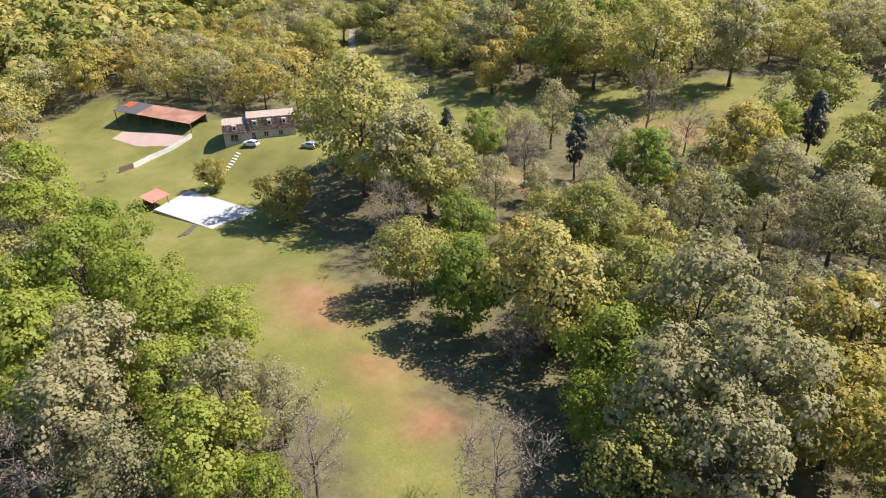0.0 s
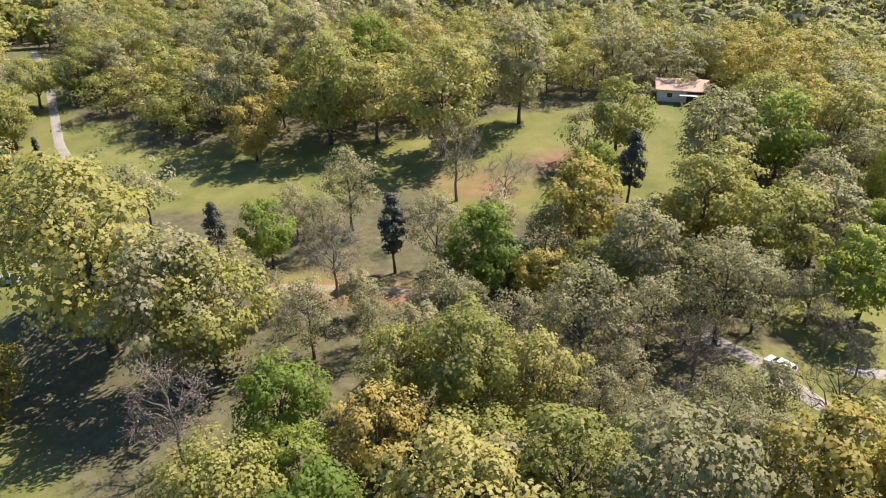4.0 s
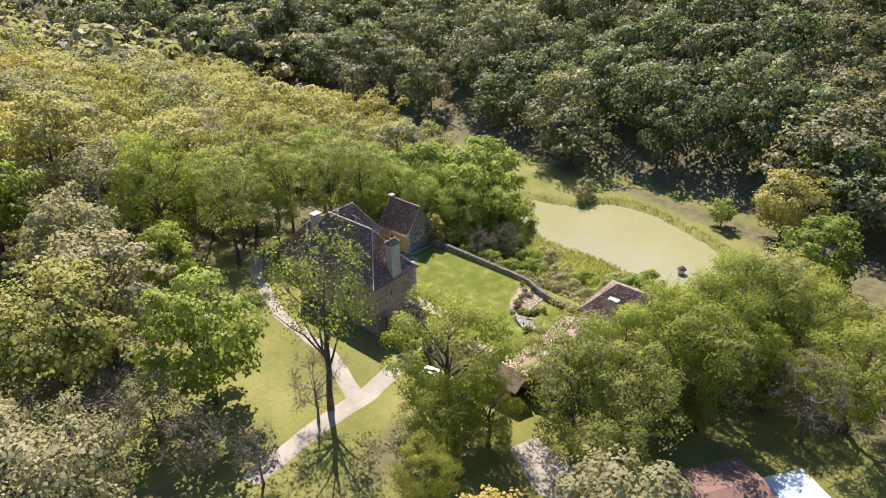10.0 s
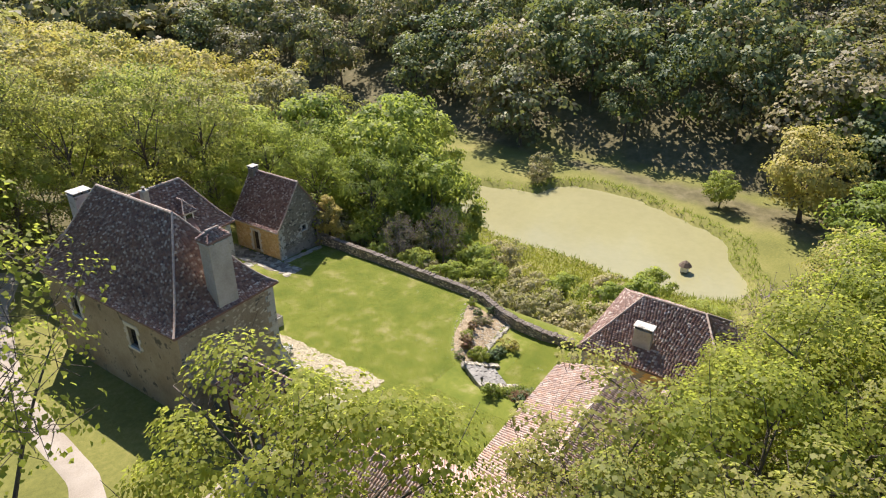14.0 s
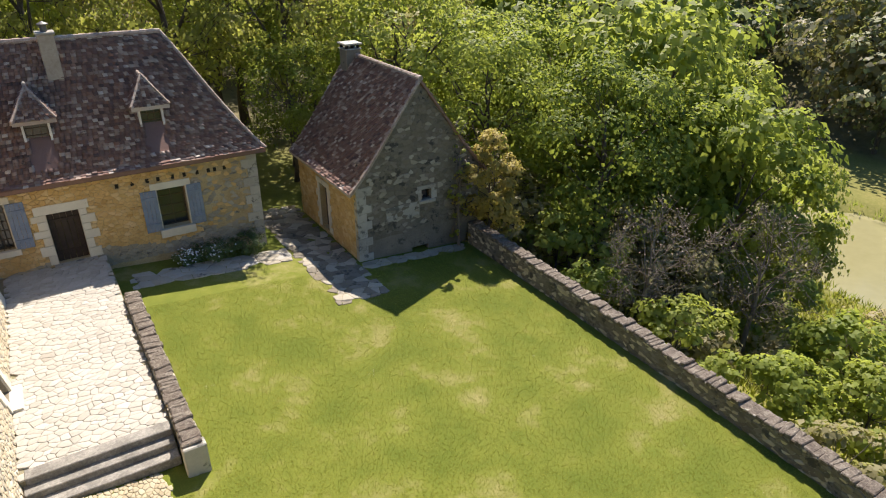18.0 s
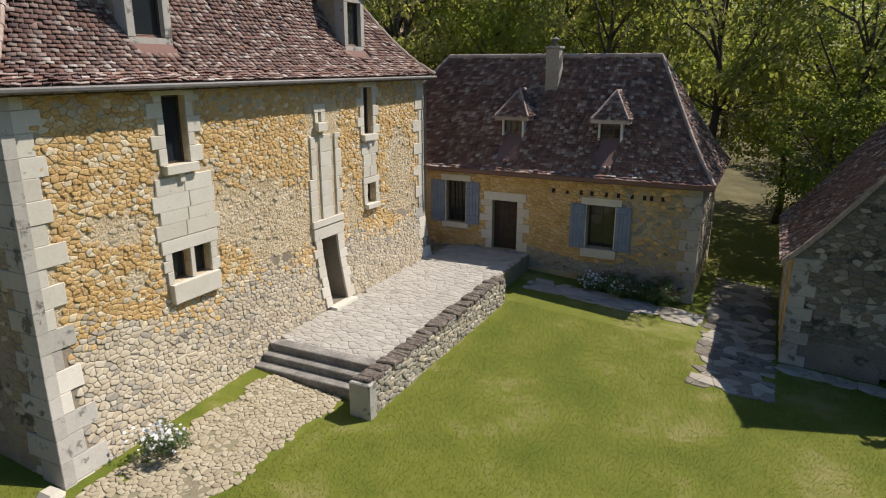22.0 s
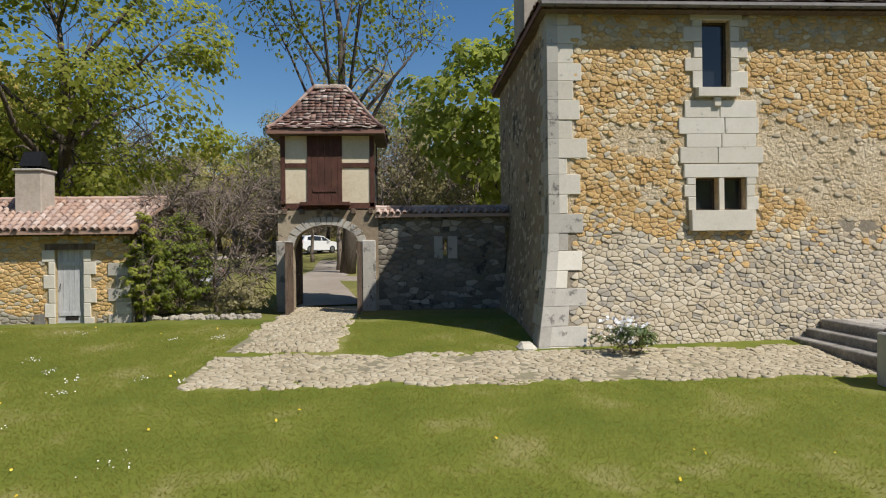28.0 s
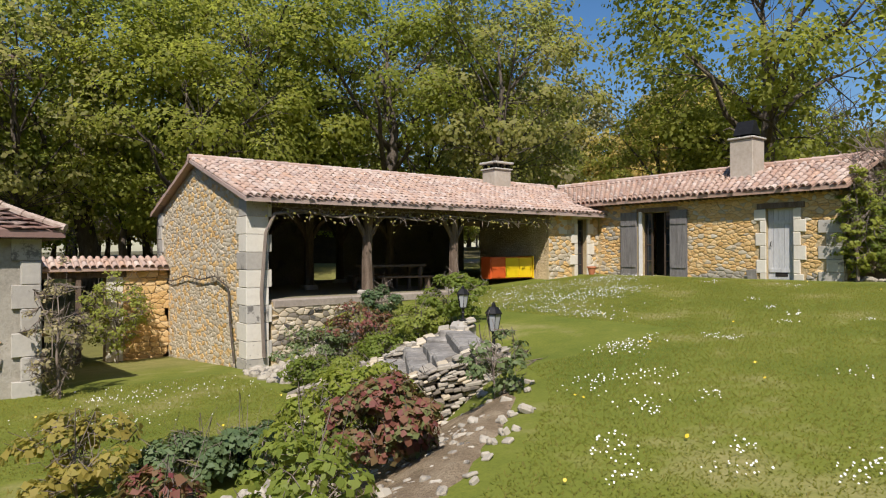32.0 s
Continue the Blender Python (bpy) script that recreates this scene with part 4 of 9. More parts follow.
def flat_tiles(parent, A, B, C, D, bell=0.5, width=0.185, gap=0.135, seed=0, singles=0, material="tile", holes=()):
    """Overlapping flat clay tiles on one slope; the lowest courses are parts of their own."""
    r = np.random.default_rng(seed)
    at = roof_point(A, B, C, D, bell)
    deck(parent, "roof_deck", at, M["tile"])
    length = np.linalg.norm(at(0.5, 1.0) - at(0.5, 0.0)) * 1.03
    rows = int(length / gap)
    O, U, S, N, Wd = [], [], [], [], []
    for k in range(rows):
        s = k / rows
        a, b = at(0.0, s), at(1.0, s)
        w = np.linalg.norm(b - a)
        n = max(1, int(w / width))
        if w < 0.12:
            continue
        u = (np.arange(n) + 0.5 + (0.25 if k % 2 else -0.25) + r.uniform(-0.05, 0.05, n)) / n
        u = u[(u > 0.4 / n) & (u < 1 - 0.4 / n)]
        p = at(u, np.full(len(u), s))
        q = at(u, np.full(len(u), s + 1.0 / rows))
        keep = np.ones(len(u), bool)
        for hx0, hx1, hy0, hy1 in holes:
            keep &= ~((p[:, 0] > hx0) & (p[:, 0] < hx1) & (p[:, 1] > hy0) & (p[:, 1] < hy1))
        keep &= r.uniform(0, 1, len(u)) > 0.004
        p, q = p[keep], q[keep]
        ud = np.tile((b - a) / w, (len(p), 1))
        sd = unit_rows(q - p)
        O.append(p); U.append(ud); S.append(sd); N.append(unit_rows(np.cross(ud, sd))); Wd.append(np.full(len(p), w / n * 0.5 * 0.97))
    O, U, S, N, Wd = (np.concatenate(x) for x in (O, U, S, N, Wd))
    m = len(O)
    tilt = r.normal(0, 0.010, m)[:, None]
    U, N = U + N * r.normal(0, 0.03, m)[:, None], N
    lift = (0.052 + np.abs(r.normal(0, 0.018, m)))[:, None]
    low = -0.02 + r.normal(0, 0.010, m)[:, None]
    long_ = gap * 1.28
    W = Wd[:, None] * r.uniform(0.94, 1.0, m)[:, None]
    th = 0.020
    c = [O + S * low - U * W + N * (lift + tilt), O + S * low + U * W + N * (lift - tilt), O + S * long_ + U * W + N * 0.010, O + S * long_ - U * W + N * 0.010]
    V = np.stack(c + [x - N * th for x in c[:2]] + [x - N * th for x in c[2:]], 1)
    F = np.array([(0, 1, 2, 3), (4, 5, 1, 0), (5, 6, 2, 1), (7, 4, 0, 3)])
    k = min(singles, m)
    for i in range(k):
        part("roof_tile", Shape().add(V[i], [tuple(f) for f in F]), M[material], parent)
    V = V[k:]
    faces = (F[None] + 8 * np.arange(len(V))[:, None, None]).reshape(-1, 4)
    if len(V):
        arrays("tiling", V.reshape(-1, 3), faces, M[material], parent, kind="stuff")
    return at


def unit_rows(a):
    return a / np.maximum(np.linalg.norm(a, axis=-1, keepdims=True), 1e-9)


def canal_tiles(parent, A, B, C, D, pitch=0.19, gap=0.33, seed=0, singles=0):
    """Rows of half-round canal tiles, each lapping the one below."""
    r = np.random.default_rng(seed)
    at = roof_point(A, B, C, D, 0.0)
    deck(parent, "roof_deck", at, M["canal"], 0.10, 2)
    length = np.linalg.norm(at(0.5, 1.0) - at(0.5, 0.0))
    w = np.linalg.norm(at(1.0, 0.0) - at(0.0, 0.0))
    n, rows = int(w / pitch), max(1, int(length / gap))
    uu, ss = np.meshgrid((np.arange(n) + 0.5) / n, np.arange(rows) / rows)
    u, s = uu.ravel(), ss.ravel()
    p = at(u + r.normal(0, 0.012 / w, len(u)), s + r.normal(0, 0.014 / length, len(u)))
    q = at(u, s + 1.0 / rows)
    sd = unit_rows(q - p)
    ud = np.tile(unit_rows(at(1.0, 0.0) - at(0.0, 0.0)), (len(p), 1))
    nd = unit_rows(np.cross(ud, sd))
    ang = np.linspace(0.0, math.pi, 6)
    r0, r1 = 0.080 * r.uniform(0.92, 1.08, len(p)), 0.066
    rings = []
    for rad, along, lift in ((r0, -0.03, 0.018), (np.full(len(p), r1), gap * 1.12, 0.0), (r0 - 0.017, -0.03, 0.018)):
        o = p + sd * along + nd * (lift + 0.012)
        rings.append(o[:, None] + ud[:, None] * (np.cos(ang)[None, :, None] * -rad[:, None, None]) + nd[:, None] * (np.sin(ang)[None, :, None] * rad[:, None, None]))
    V = np.concatenate(rings, 1)
    F = np.array([(i, i + 1, i + 7, i + 6) for i in range(5)] + [(12 + i, 13 + i, i + 1, i) for i in range(5)])
    k = min(singles, len(V))
    for i in range(k):
        part("canal_tile", Shape().add(V[i], [tuple(f) for f in F]), M["canal"], parent, smooth=False)
    V = V[k:]
    if len(V):
        arrays("canal_tiling", V.reshape(-1, 3), (F[None] + 18 * np.arange(len(V))[:, None, None]).reshape(-1, 4), M["canal"], parent, kind="stuff")


def ridge_line(parent, pts, radius=0.11, material="ridge", piece=0.36, bell=None):
    """Half-round tiles bedded end to end along a ridge or a hip."""
    for a, b in zip(pts, pts[1:]):
        a, b = Vector(a), Vector(b)
        n = max(1, int((b - a).length / piece))
        for k in range(n):
            part("ridge_tile", Shape().tube([a.lerp(b, k / n), a.lerp(b, (k + 1.06) / n)], [radius * random.uniform(0.95, 1.05), radius * 0.84], 8), M[material], parent, smooth=False)


def hip_points(at, u, n=8, lift=0.03):
    return [tuple(at(u, k / n) + np.array([0, 0, lift])) for k in range(n + 1)]


def chimney(parent, x0, x1, y0, y1, z0, z1, mat="cement", cap="slab", band=0.10):
    st = part("chimney", Shape().block(x0, x1, y0, y1, z0, z1, 0.02), M[mat], parent)
    part("chimney_band", Shape().block(x0 - 0.05, x1 + 0.05, y0 - 0.05, y1 + 0.05, z1, z1 + band, 0.015), M["ashlar_grey"], st)
    if cap == "tiles":
        zc = z1 + band
        for cx, cy in ((x0 + 0.12, y0 + 0.12), (x1 - 0.12, y0 + 0.12), (x0 + 0.12, y1 - 0.12), (x1 - 0.12, y1 - 0.12), ((x0 + x1) / 2, y0 + 0.12), ((x0 + x1) / 2, y1 - 0.12)):
            part("cap_pier", Shape().block(cx - 0.09, cx + 0.09, cy - 0.09, cy + 0.09, zc, zc + 0.22, 0.01), M["ridge"], st)
        ze, zr, o = zc + 0.22, zc + 0.75, 0.12
        ym, inset = (y0 + y1) / 2, 0.4
        for A, B, C, D in (((x0 - o, y0 - o, ze), (x1 + o, y0 - o, ze), (x0 + inset, ym, zr), (x1 - inset, ym, zr)), ((x1 + o, y1 + o, ze), (x0 - o, y1 + o, ze), (x1 - inset, ym, zr), (x0 + inset, ym, zr)), ((x1 + o, y0 - o, ze), (x1 + o, y1 + o, ze), (x1 - inset, ym, zr), (x1 - inset, ym + 0.01, zr)), ((x0 - o, y1 + o, ze), (x0 - o, y0 - o, ze), (x0 + inset, ym + 0.01, zr), (x0 + inset, ym, zr))):
            flat_tiles(st, A, B, C, D, 0.0, seed=int(z1 * 10))
        ridge_line(st, [(x0 + inset - 0.1, ym, zr), (x1 - inset + 0.1, ym, zr)], 0.09)
    elif cap == "cowl":
        xm, ym = (x0 + x1) / 2, (y0 + y1) / 2
        z = z1 + band
        for a, b in ((-1, -1), (1, -1), (-1, 1), (1, 1)):
            part("cowl_leg", Shape().tube([(xm + a * 0.22, ym + b * 0.18, z), (xm + a * 0.10, ym + b * 0.14, z + 0.42)], [0.02, 0.02], 5), M["iron"], st)
        part("cowl", Shape().add([(x0 + 0.08, y0 + 0.06, z + 0.08), (x1 - 0.08, y0 + 0.06, z + 0.08), (x1 - 0.08, y1 - 0.06, z + 0.08), (x0 + 0.08, y1 - 0.06, z + 0.08), (xm - 0.06, y0 + 0.1, z + 0.52), (xm + 0.06, y0 + 0.1, z + 0.52), (xm + 0.06, y1 - 0.1, z + 0.52), (xm - 0.06, y1 - 0.1, z + 0.52)], [(0, 1, 5, 4), (1, 2, 6, 5), (2, 3, 7, 6), (3, 0, 4, 7), (4, 5, 6, 7)]), M["iron"], st)
    elif cap == "pot":
        xm, ym = (x0 + x1) / 2, (y0 + y1) / 2
        part("chimney_pot", Shape().lathe([(0.12, 0), (0.12, 0.22), (0.20, 0.23), (0.20, 0.27), (0.02, 0.36)], (xm, ym, z1 + band), 10), M["zinc"], st, smooth=False)
    else:
        part("chimney_slab", Shape().block(x0 - 0.08, x1 + 0.08, y0 - 0.08, y1 + 0.08, z1 + band + 0.16, z1 + band + 0.24, 0.015), M["ashlar_grey"], st)
        for cx, cy in ((x0 + 0.08, y0 + 0.08), (x1 - 0.08, y0 + 0.08), (x0 + 0.08, y1 - 0.08), (x1 - 0.08, y1 - 0.08), ((x0 + x1) / 2, y0 + 0.08), ((x0 + x1) / 2, y1 - 0.08)):
            part("cap_pier", Shape().block(cx - 0.06, cx + 0.06, cy - 0.06, cy + 0.06, z1 + band, z1 + band + 0.16, 0.008), M["dark"], st)
    return st


# ---- the manor house ----
MX0, MX1, MY0, MY1, MZ = 36.85, 44.55, 120.65, 136.35, 7.55


def batter(v):
    return 0.80 * max(0.0, (2.75 - v) / 2.75) ** 1.4


manor = thing("manor_house", "fortified stone manor house with steep brown tiled roof", "house")


def east(u, v, n):
    b = batter(v) * (1 - 0.42 * min(1.0, max(0.0, (u - 0.6) / 4)))
    y = MY0 + u - 0.55 * b * max(0.0, 1 - u / 2.2)
    return (MX1 + n + b, y, v)


def south(u, v, n):
    b = batter(v)
    return (MX0 + u + b * max(0.0, 1 - (MX1 - MX0 - u) / 2.2), MY0 - n - 0.55 * b, v)


north, west_ = plane(MX1, MY1, 0, -1, 0), plane(MX0, MY1, 0, 0, -1)
E_HOLES = [(3.48, 4.12, 5.74, 7.27), (11.53, 12.06, 5.69, 7.21), (3.30, 3.83, 3.0, 3.74), (3.95, 4.46, 3.0, 3.74), (11.62, 12.13, 3.34, 4.04), (8.92, 9.72, 0.62, 2.74), (9.06, 9.20, 6.27, 6.57)]
cuts = [0.4, 0.8, 1.2, 1.6, 2.0, 2.4]
wall(manor, "wall", east, 15.7, 2.75, MZ, 0.8, M["plaster"], E_HOLES, label="east wall of ochre rubble and old plaster")
wall(manor, "wall", east, 15.7, -0.5, 2.75, 0.8, M["buff_mortar"], E_HOLES, cuts, label="battered buff stone base", along=(0.6, 1.2, 1.8, 2.4, 3.0, 3.6, 4.2, 4.8))
wall(manor, "wall", south, MX1 - MX0, -0.5, MZ, 0.8, M["render_wall"], (), cuts + [2.75], label="stained rendered gable side", along=(5.9, 6.6, 7.3))
wall(manor, "wall", north, MX1 - MX0, -0.5, MZ, 0.8, M["render_wall"])
wall(manor, "wall", west_, MY1 - MY0, -0.5, MZ, 0.8, M["render_wall"], [(3, 4, 4.6, 6.2), (10, 11, 4.6, 6.2)])
SMOOTH = [(6.4, 4.1, 2.3, 1.2), (13.9, 4.5, 1.4, 1.2), (2.1, 4.6, 0.9, 0.45), (7.4, 3.1, 1.8, 0.75), (14.0, 3.1, 1.6, 0.7), (2.3, 3.3, 0.35, 0.3), (10.7, 3.6, 0.5, 0.9)]


def manor_stone(u, v, r):
    """Ochre rubble above, buff below, with patches where the old plaster still covers the stones."""
    m = noise.noise(Vector((u * 0.9, v * 0.9, 2.0))) * 0.6
    for a, b, c, d in SMOOTH:
        if ((u - a) / c) ** 2 + ((v - b) / d) ** 2 < r.uniform(0.45, 1.1) + m:
            return None if r.random() < 0.45 else "plaster" if r.random() < 0.86 else "buff_stone"
    if v < 2.35 + m * 0.8 + 0.2 * math.sin(u * 1.3) + r.gauss(0, 0.22):
        return "buff_stone" if r.random() < 0.86 else "grey_stone"
    if v > 7.0 + m * 0.5 + r.gauss(0, 0.15):
        return "buff_stone" if r.random() < 0.5 else "ochre"
    return "buff_stone" if r.random() < 0.03 else "pale_ochre" if r.random() < 0.16 + max(0.0, 0.3 * m) else "ochre"


SURROUNDS = [(h[0] - 0.3, h[1] + 0.3, h[2] - 0.15, h[3] + 0.22) for h in E_HOLES[:6]] + [(2.95, 4.85, 3.7, 5.6), (8.55, 10.05, 2.7, 6.9), (11.4, 12.3, 4.0, 5.6), (0, 0.52, -1, 8), (15.2, 15.8, -1, 8)]
rubble(manor, east, 15.7, MZ - 0.02, 0.135, 0.094, manor_stone, 3, SURROUNDS, 300, (2.5, 2.4), (0.004, 0.036), 0.005, 0.010)
rubble(manor, south, MX1 - MX0, MZ, 0.19, 0.12, lambda u, v, r: None if r.random() < 0.15 + 0.5 * max(0.0, noise.noise(Vector((u * 0.7, v * 0.7, 9.0)))) else "render_wall" if r.random() < 0.82 else "buff_stone", 4, (), 0, (8, 2), (0.004, 0.022))
# Quoins at the corners.
_v, _k, _r = -0.3, 0, random.Random(5)
while _v < MZ - 0.02:
    _h = min(_r.uniform(0.36, 0.46), MZ - _v)
    for corner, sgn in ((0.0, 1), (15.7, -1)):
        wd = (0.74 if (_k + (sgn < 0)) % 2 else 0.44) + _r.uniform(-0.06, 0.12)
        a, b = sorted((corner, corner + sgn * wd))
        key = "ashlar_grey" if _v < 2.6 and _r.random() < 0.75 else "ashlar"
        part("quoin", slab(east, a, b, _v, _v + _h, -0.2, _r.uniform(0.025, 0.045)), M[key], manor)
    part("quoin", slab(south, MX1 - MX0 - (0.44 if _k % 2 else 0.72), MX1 - MX0 + 0.06, _v, _v + _h, -0.2, 0.05), M["ashlar_grey"], manor)
    _v += _h
    _k += 1
for n, (a, b, c, d) in enumerate(E_HOLES[:2]):
    dressed(manor, east, a, b, c, d, n, 0.20, 0.24, 0.20, spread=0.20)
    glazing(manor, east, a, b, c, d, 0.16, (0, 0))
    part("sill_bracket", slab(east, (a + b) / 2 - 0.08, (a + b) / 2 + 0.08, c - 0.42, c - 0.2, -0.1, 0.10), M["ashlar"], manor)
dressed(manor, east, 3.30, 4.46, 3.0, 3.74, 7, 0.20, 0.30, 0.46, out=0.045, spread=0.06)
part("mullion", slab(east, 3.83, 3.95, 3.0, 3.74, -0.2, 0.045), M["ashlar"], manor)
for a, b, c, d in E_HOLES[2:4]:
    glazing(manor, east, a, b, c, d, 0.2, (0, 0))
dressed(manor, east, 11.62, 12.13, 3.34, 4.04, 8, 0.18, 0.2, 0.16, spread=0.08)
glazing(manor, east, 11.62, 12.13, 3.34, 4.04, 0.2, (0, 0))
# Old blocked windows between the storeys, in big cut stone.
for a, b, c, d, seed in ((3.05, 4.75, 4.06, 5.5, 9), (11.42, 12.24, 4.26, 5.5, 10)):
    _r = random.Random(seed)
    v = c
    while v < d - 0.04:
        h = min(_r.uniform(0.30, 0.42), d - v)
        cutpt = a + (b - a) * _r.uniform(0.3, 0.7)
        w0, w1 = _r.uniform(-0.14, 0.06), _r.uniform(-0.06, 0.14)
        for p, q in ((a + w0, cutpt), (cutpt, b + w1)):
            part("dressed_block", slab(east, p, q, v, v + h, -0.08, 0.04), M["ashlar"], manor)
        v += h
# Door and the slots of the lost drawbridge above it.
dressed(manor, east, 8.92, 9.72, 0.62, 2.74, 11, 0.30, 0.36, 0.0, spread=0.10, out=0.07)
boards(manor, "door", east, 8.92, 9.72, 0.62, 2.74, -0.75, -0.62, "dark_door", 5, label="old dark oak door set deep in the wall")
part("door_step", slab(east, 8.75, 9.95, 0.42, 0.62, -0.5, 0.30), M["ashlar"], manor)
for a, b in ((8.62, 8.86), (9.06, 9.62), (9.82, 10.0)):
    v, _r = 3.34, random.Random(int(a * 10))
    while v < 5.85:
        h = min(_r.uniform(0.34, 0.5), 5.9 - v)
        part("dressed_block", slab(east, a - (0.12 if a < 9 and _r.random() < 0.5 else 0), b + (0.14 if a > 9.7 and _r.random() < 0.5 else 0), v, v + h, -0.08, 0.05), M["ashlar"], manor)
        v += h
for a, b in ((8.88, 9.04), (9.64, 9.80)):
    part("drawbridge_slot", slab(east, a, b, 3.34, 5.85, -0.12, -0.03, 0.004), M["plaster"], manor)
part("string_course", slab(east, 8.5, 10.12, 3.14, 3.34, -0.08, 0.10), M["ashlar"], manor)
dressed(manor, east, 9.06, 9.20, 6.27, 6.57, 12, 0.14, 0.24, 0.26, spread=0.05)
for n, (a, b, c, d) in enumerate([(3, 4, 4.6, 6.2), (10, 11, 4.6, 6.2)]):
    dressed(manor, west_, a, b, c, d, 30 + n)
    glazing(manor, west_, a, b, c, d)
# Roof with bell-cast eaves.
RX0, RX1, RY0, RY1, RZ = 36.5, 44.90, 120.42, 136.68, 13.45
RA, RB = (40.53, 124.35, RZ), (40.53, 132.95, RZ)
_e = flat_tiles(manor, (RX1, RY0, MZ), (RX1, RY1, MZ), RA, RB, 0.55, seed=1, singles=300, holes=[(42.3, 44.2, 124.0, 125.2), (42.3, 44.2, 132.15, 133.3)])
_s = flat_tiles(manor, (RX0, RY0, MZ), (RX1, RY0, MZ), RA, RA, 0.55, seed=2)
_w = flat_tiles(manor, (RX0, RY1, MZ), (RX0, RY0, MZ), RB, RA, 0.55, seed=3)
_n = flat_tiles(manor, (RX1, RY1, MZ), (RX0, RY1, MZ), RB, RB, 0.55, seed=4)
ridge_line(manor, [RA, RB], 0.13)
for at, u in ((_e, 0.0), (_e, 1.0), (_w, 0.0), (_w, 1.0)):
    ridge_line(manor, hip_points(at, u), 0.085)
part("soffit", Shape().box(RX0 + 0.03, RX1 - 0.03, RY0 + 0.03, RY1 - 0.03, MZ - 0.17, MZ - 0.15), M["timber"], manor)
part("gutter", Shape().tube([(RX1 + 0.05, RY0, MZ - 0.07), (RX1 + 0.05, RY1, MZ - 0.09)], [0.065, 0.065], 8), M["zinc"], manor)
part("downpipe", Shape().tube([(RX1 + 0.05, RY1 - 0.1, MZ - 0.1), (MX1 + 0.12, RY1 - 0.35, MZ - 0.5), (MX1 + 0.12, RY1 - 0.35, 2.4)], [0.04] * 3, 6), M["zinc"], manor)
for k in range(24):
    y = RY0 + 0.3 + k * (RY1 - RY0 - 0.6) / 23
    part("gutter_bracket", Shape().box(RX1 - 0.03, RX1 + 0.12, y - 0.012, y + 0.012, MZ - 0.145, MZ - 0.125), M["iron"], manor)


def stone_dormer(y0, y1):
    x, z0, z1 = 43.98, 8.50, 9.86
    pl = plane(x, y0, 0, 0, 1)
    w = y1 - y0
    d = part("dormer", Shape().box(41.7, x - 0.3, y0 + 0.02, y1 - 0.02, z0 - 0.1, z1 + 0.08), M["render_wall"], manor, "stone dormer with a low curved top")
    for a, b, c, e in ((0, 0.2, z0, z1), (w - 0.2, w, z0, z1), (0, w, z0 - 0.2, z0), (0, w, z1, z1 + 0.16)):
        part("dressed_block", slab(pl, a, b, c, e, -0.35, 0.0), M["ashlar_grey"], d)
    glazing(d, pl, 0.2, w - 0.2, z0, z1, 0.14, (0, 0))
    top = Shape()
    n = 8
    for k in range(n):
        t0, t1 = k / n, (k + 1) / n
        f = lambda t: z1 + 0.16 + 0.20 * math.sin(math.pi * t)
        p = [(-0.1 + (w + 0.2) * t0, f(t0)), (-0.1 + (w + 0.2) * t1, f(t1)), (-0.1 + (w + 0.2) * t1, f(t1) + 0.09), (-0.1 + (w + 0.2) * t0, f(t0) + 0.09)]
        top.prism(p, pl, -2.0, 0.10)
        top.prism([(p[0][0], z1 + 0.14), (p[1][0], z1 + 0.14), p[1], p[0]], pl, -0.3, 0.0)
    part("dormer_roof", top, M["ashlar_grey"], d)


stone_dormer(123.98, 125.18)
stone_dormer(132.14, 133.30)
chimney(manor, 40.16, 41.73, 120.62, 121.62, 7.6, 12.2, "cement", "tiles")
chimney(manor, 39.9, 41.2, 135.3, 136.3, 8.0, 12.1, "ashlar_grey", "slab")
part("vent_grille", Shape().block(41.74, 41.9, 120.9, 121.4, 12.0, 12.5, 0.01), M["white_paint"], manor)

# ---- the annex ----
AX0, AX1, AY0, AY1, AZ = 40.0, 54.72, 138.2, 145.0, 3.85
annex = thing("annex_house", "low stone annex with brown tiled hipped roof", "house")
afront, aeast, anorth, awest = plane(AX0, AY0, 0, 1, 0), plane(AX1, AY0, 0, 0, 1), plane(AX1, AY1, 0, -1, 0), plane(AX0, AY1, 0, 0, -1)
A_HOLES = [(4.68, 5.57, 1.53, 3.28), (6.78, 7.85, 0.58, 2.62), (10.68, 11.74, 1.09, 2.78)]
wall(annex, "wall", afront, AX1 - AX0, -0.8, AZ, 0.6, M["mortar"], A_HOLES, label="south wall of ochre rubble")
for pl, w in ((aeast, AY1 - AY0), (anorth, AX1 - AX0), (awest, AY1 - AY0)):
    wall(annex, "wall", pl, w, -1.0, AZ, 0.6, M["plaster"])
PIGEON = [9.25, 9.8, 10.35, 10.75, 11.3, 11.75, 12.25, 12.7, 12.95, 13.35]


def annex_stone(u, v, r):
    if u > 12.2 and v > 0.6 and r.random() < 0.55:
        return None
    return "grey_stone" if v < 0.7 + 0.2 * math.sin(u) or (u > 12 and r.random() < 0.6) else "ochre"


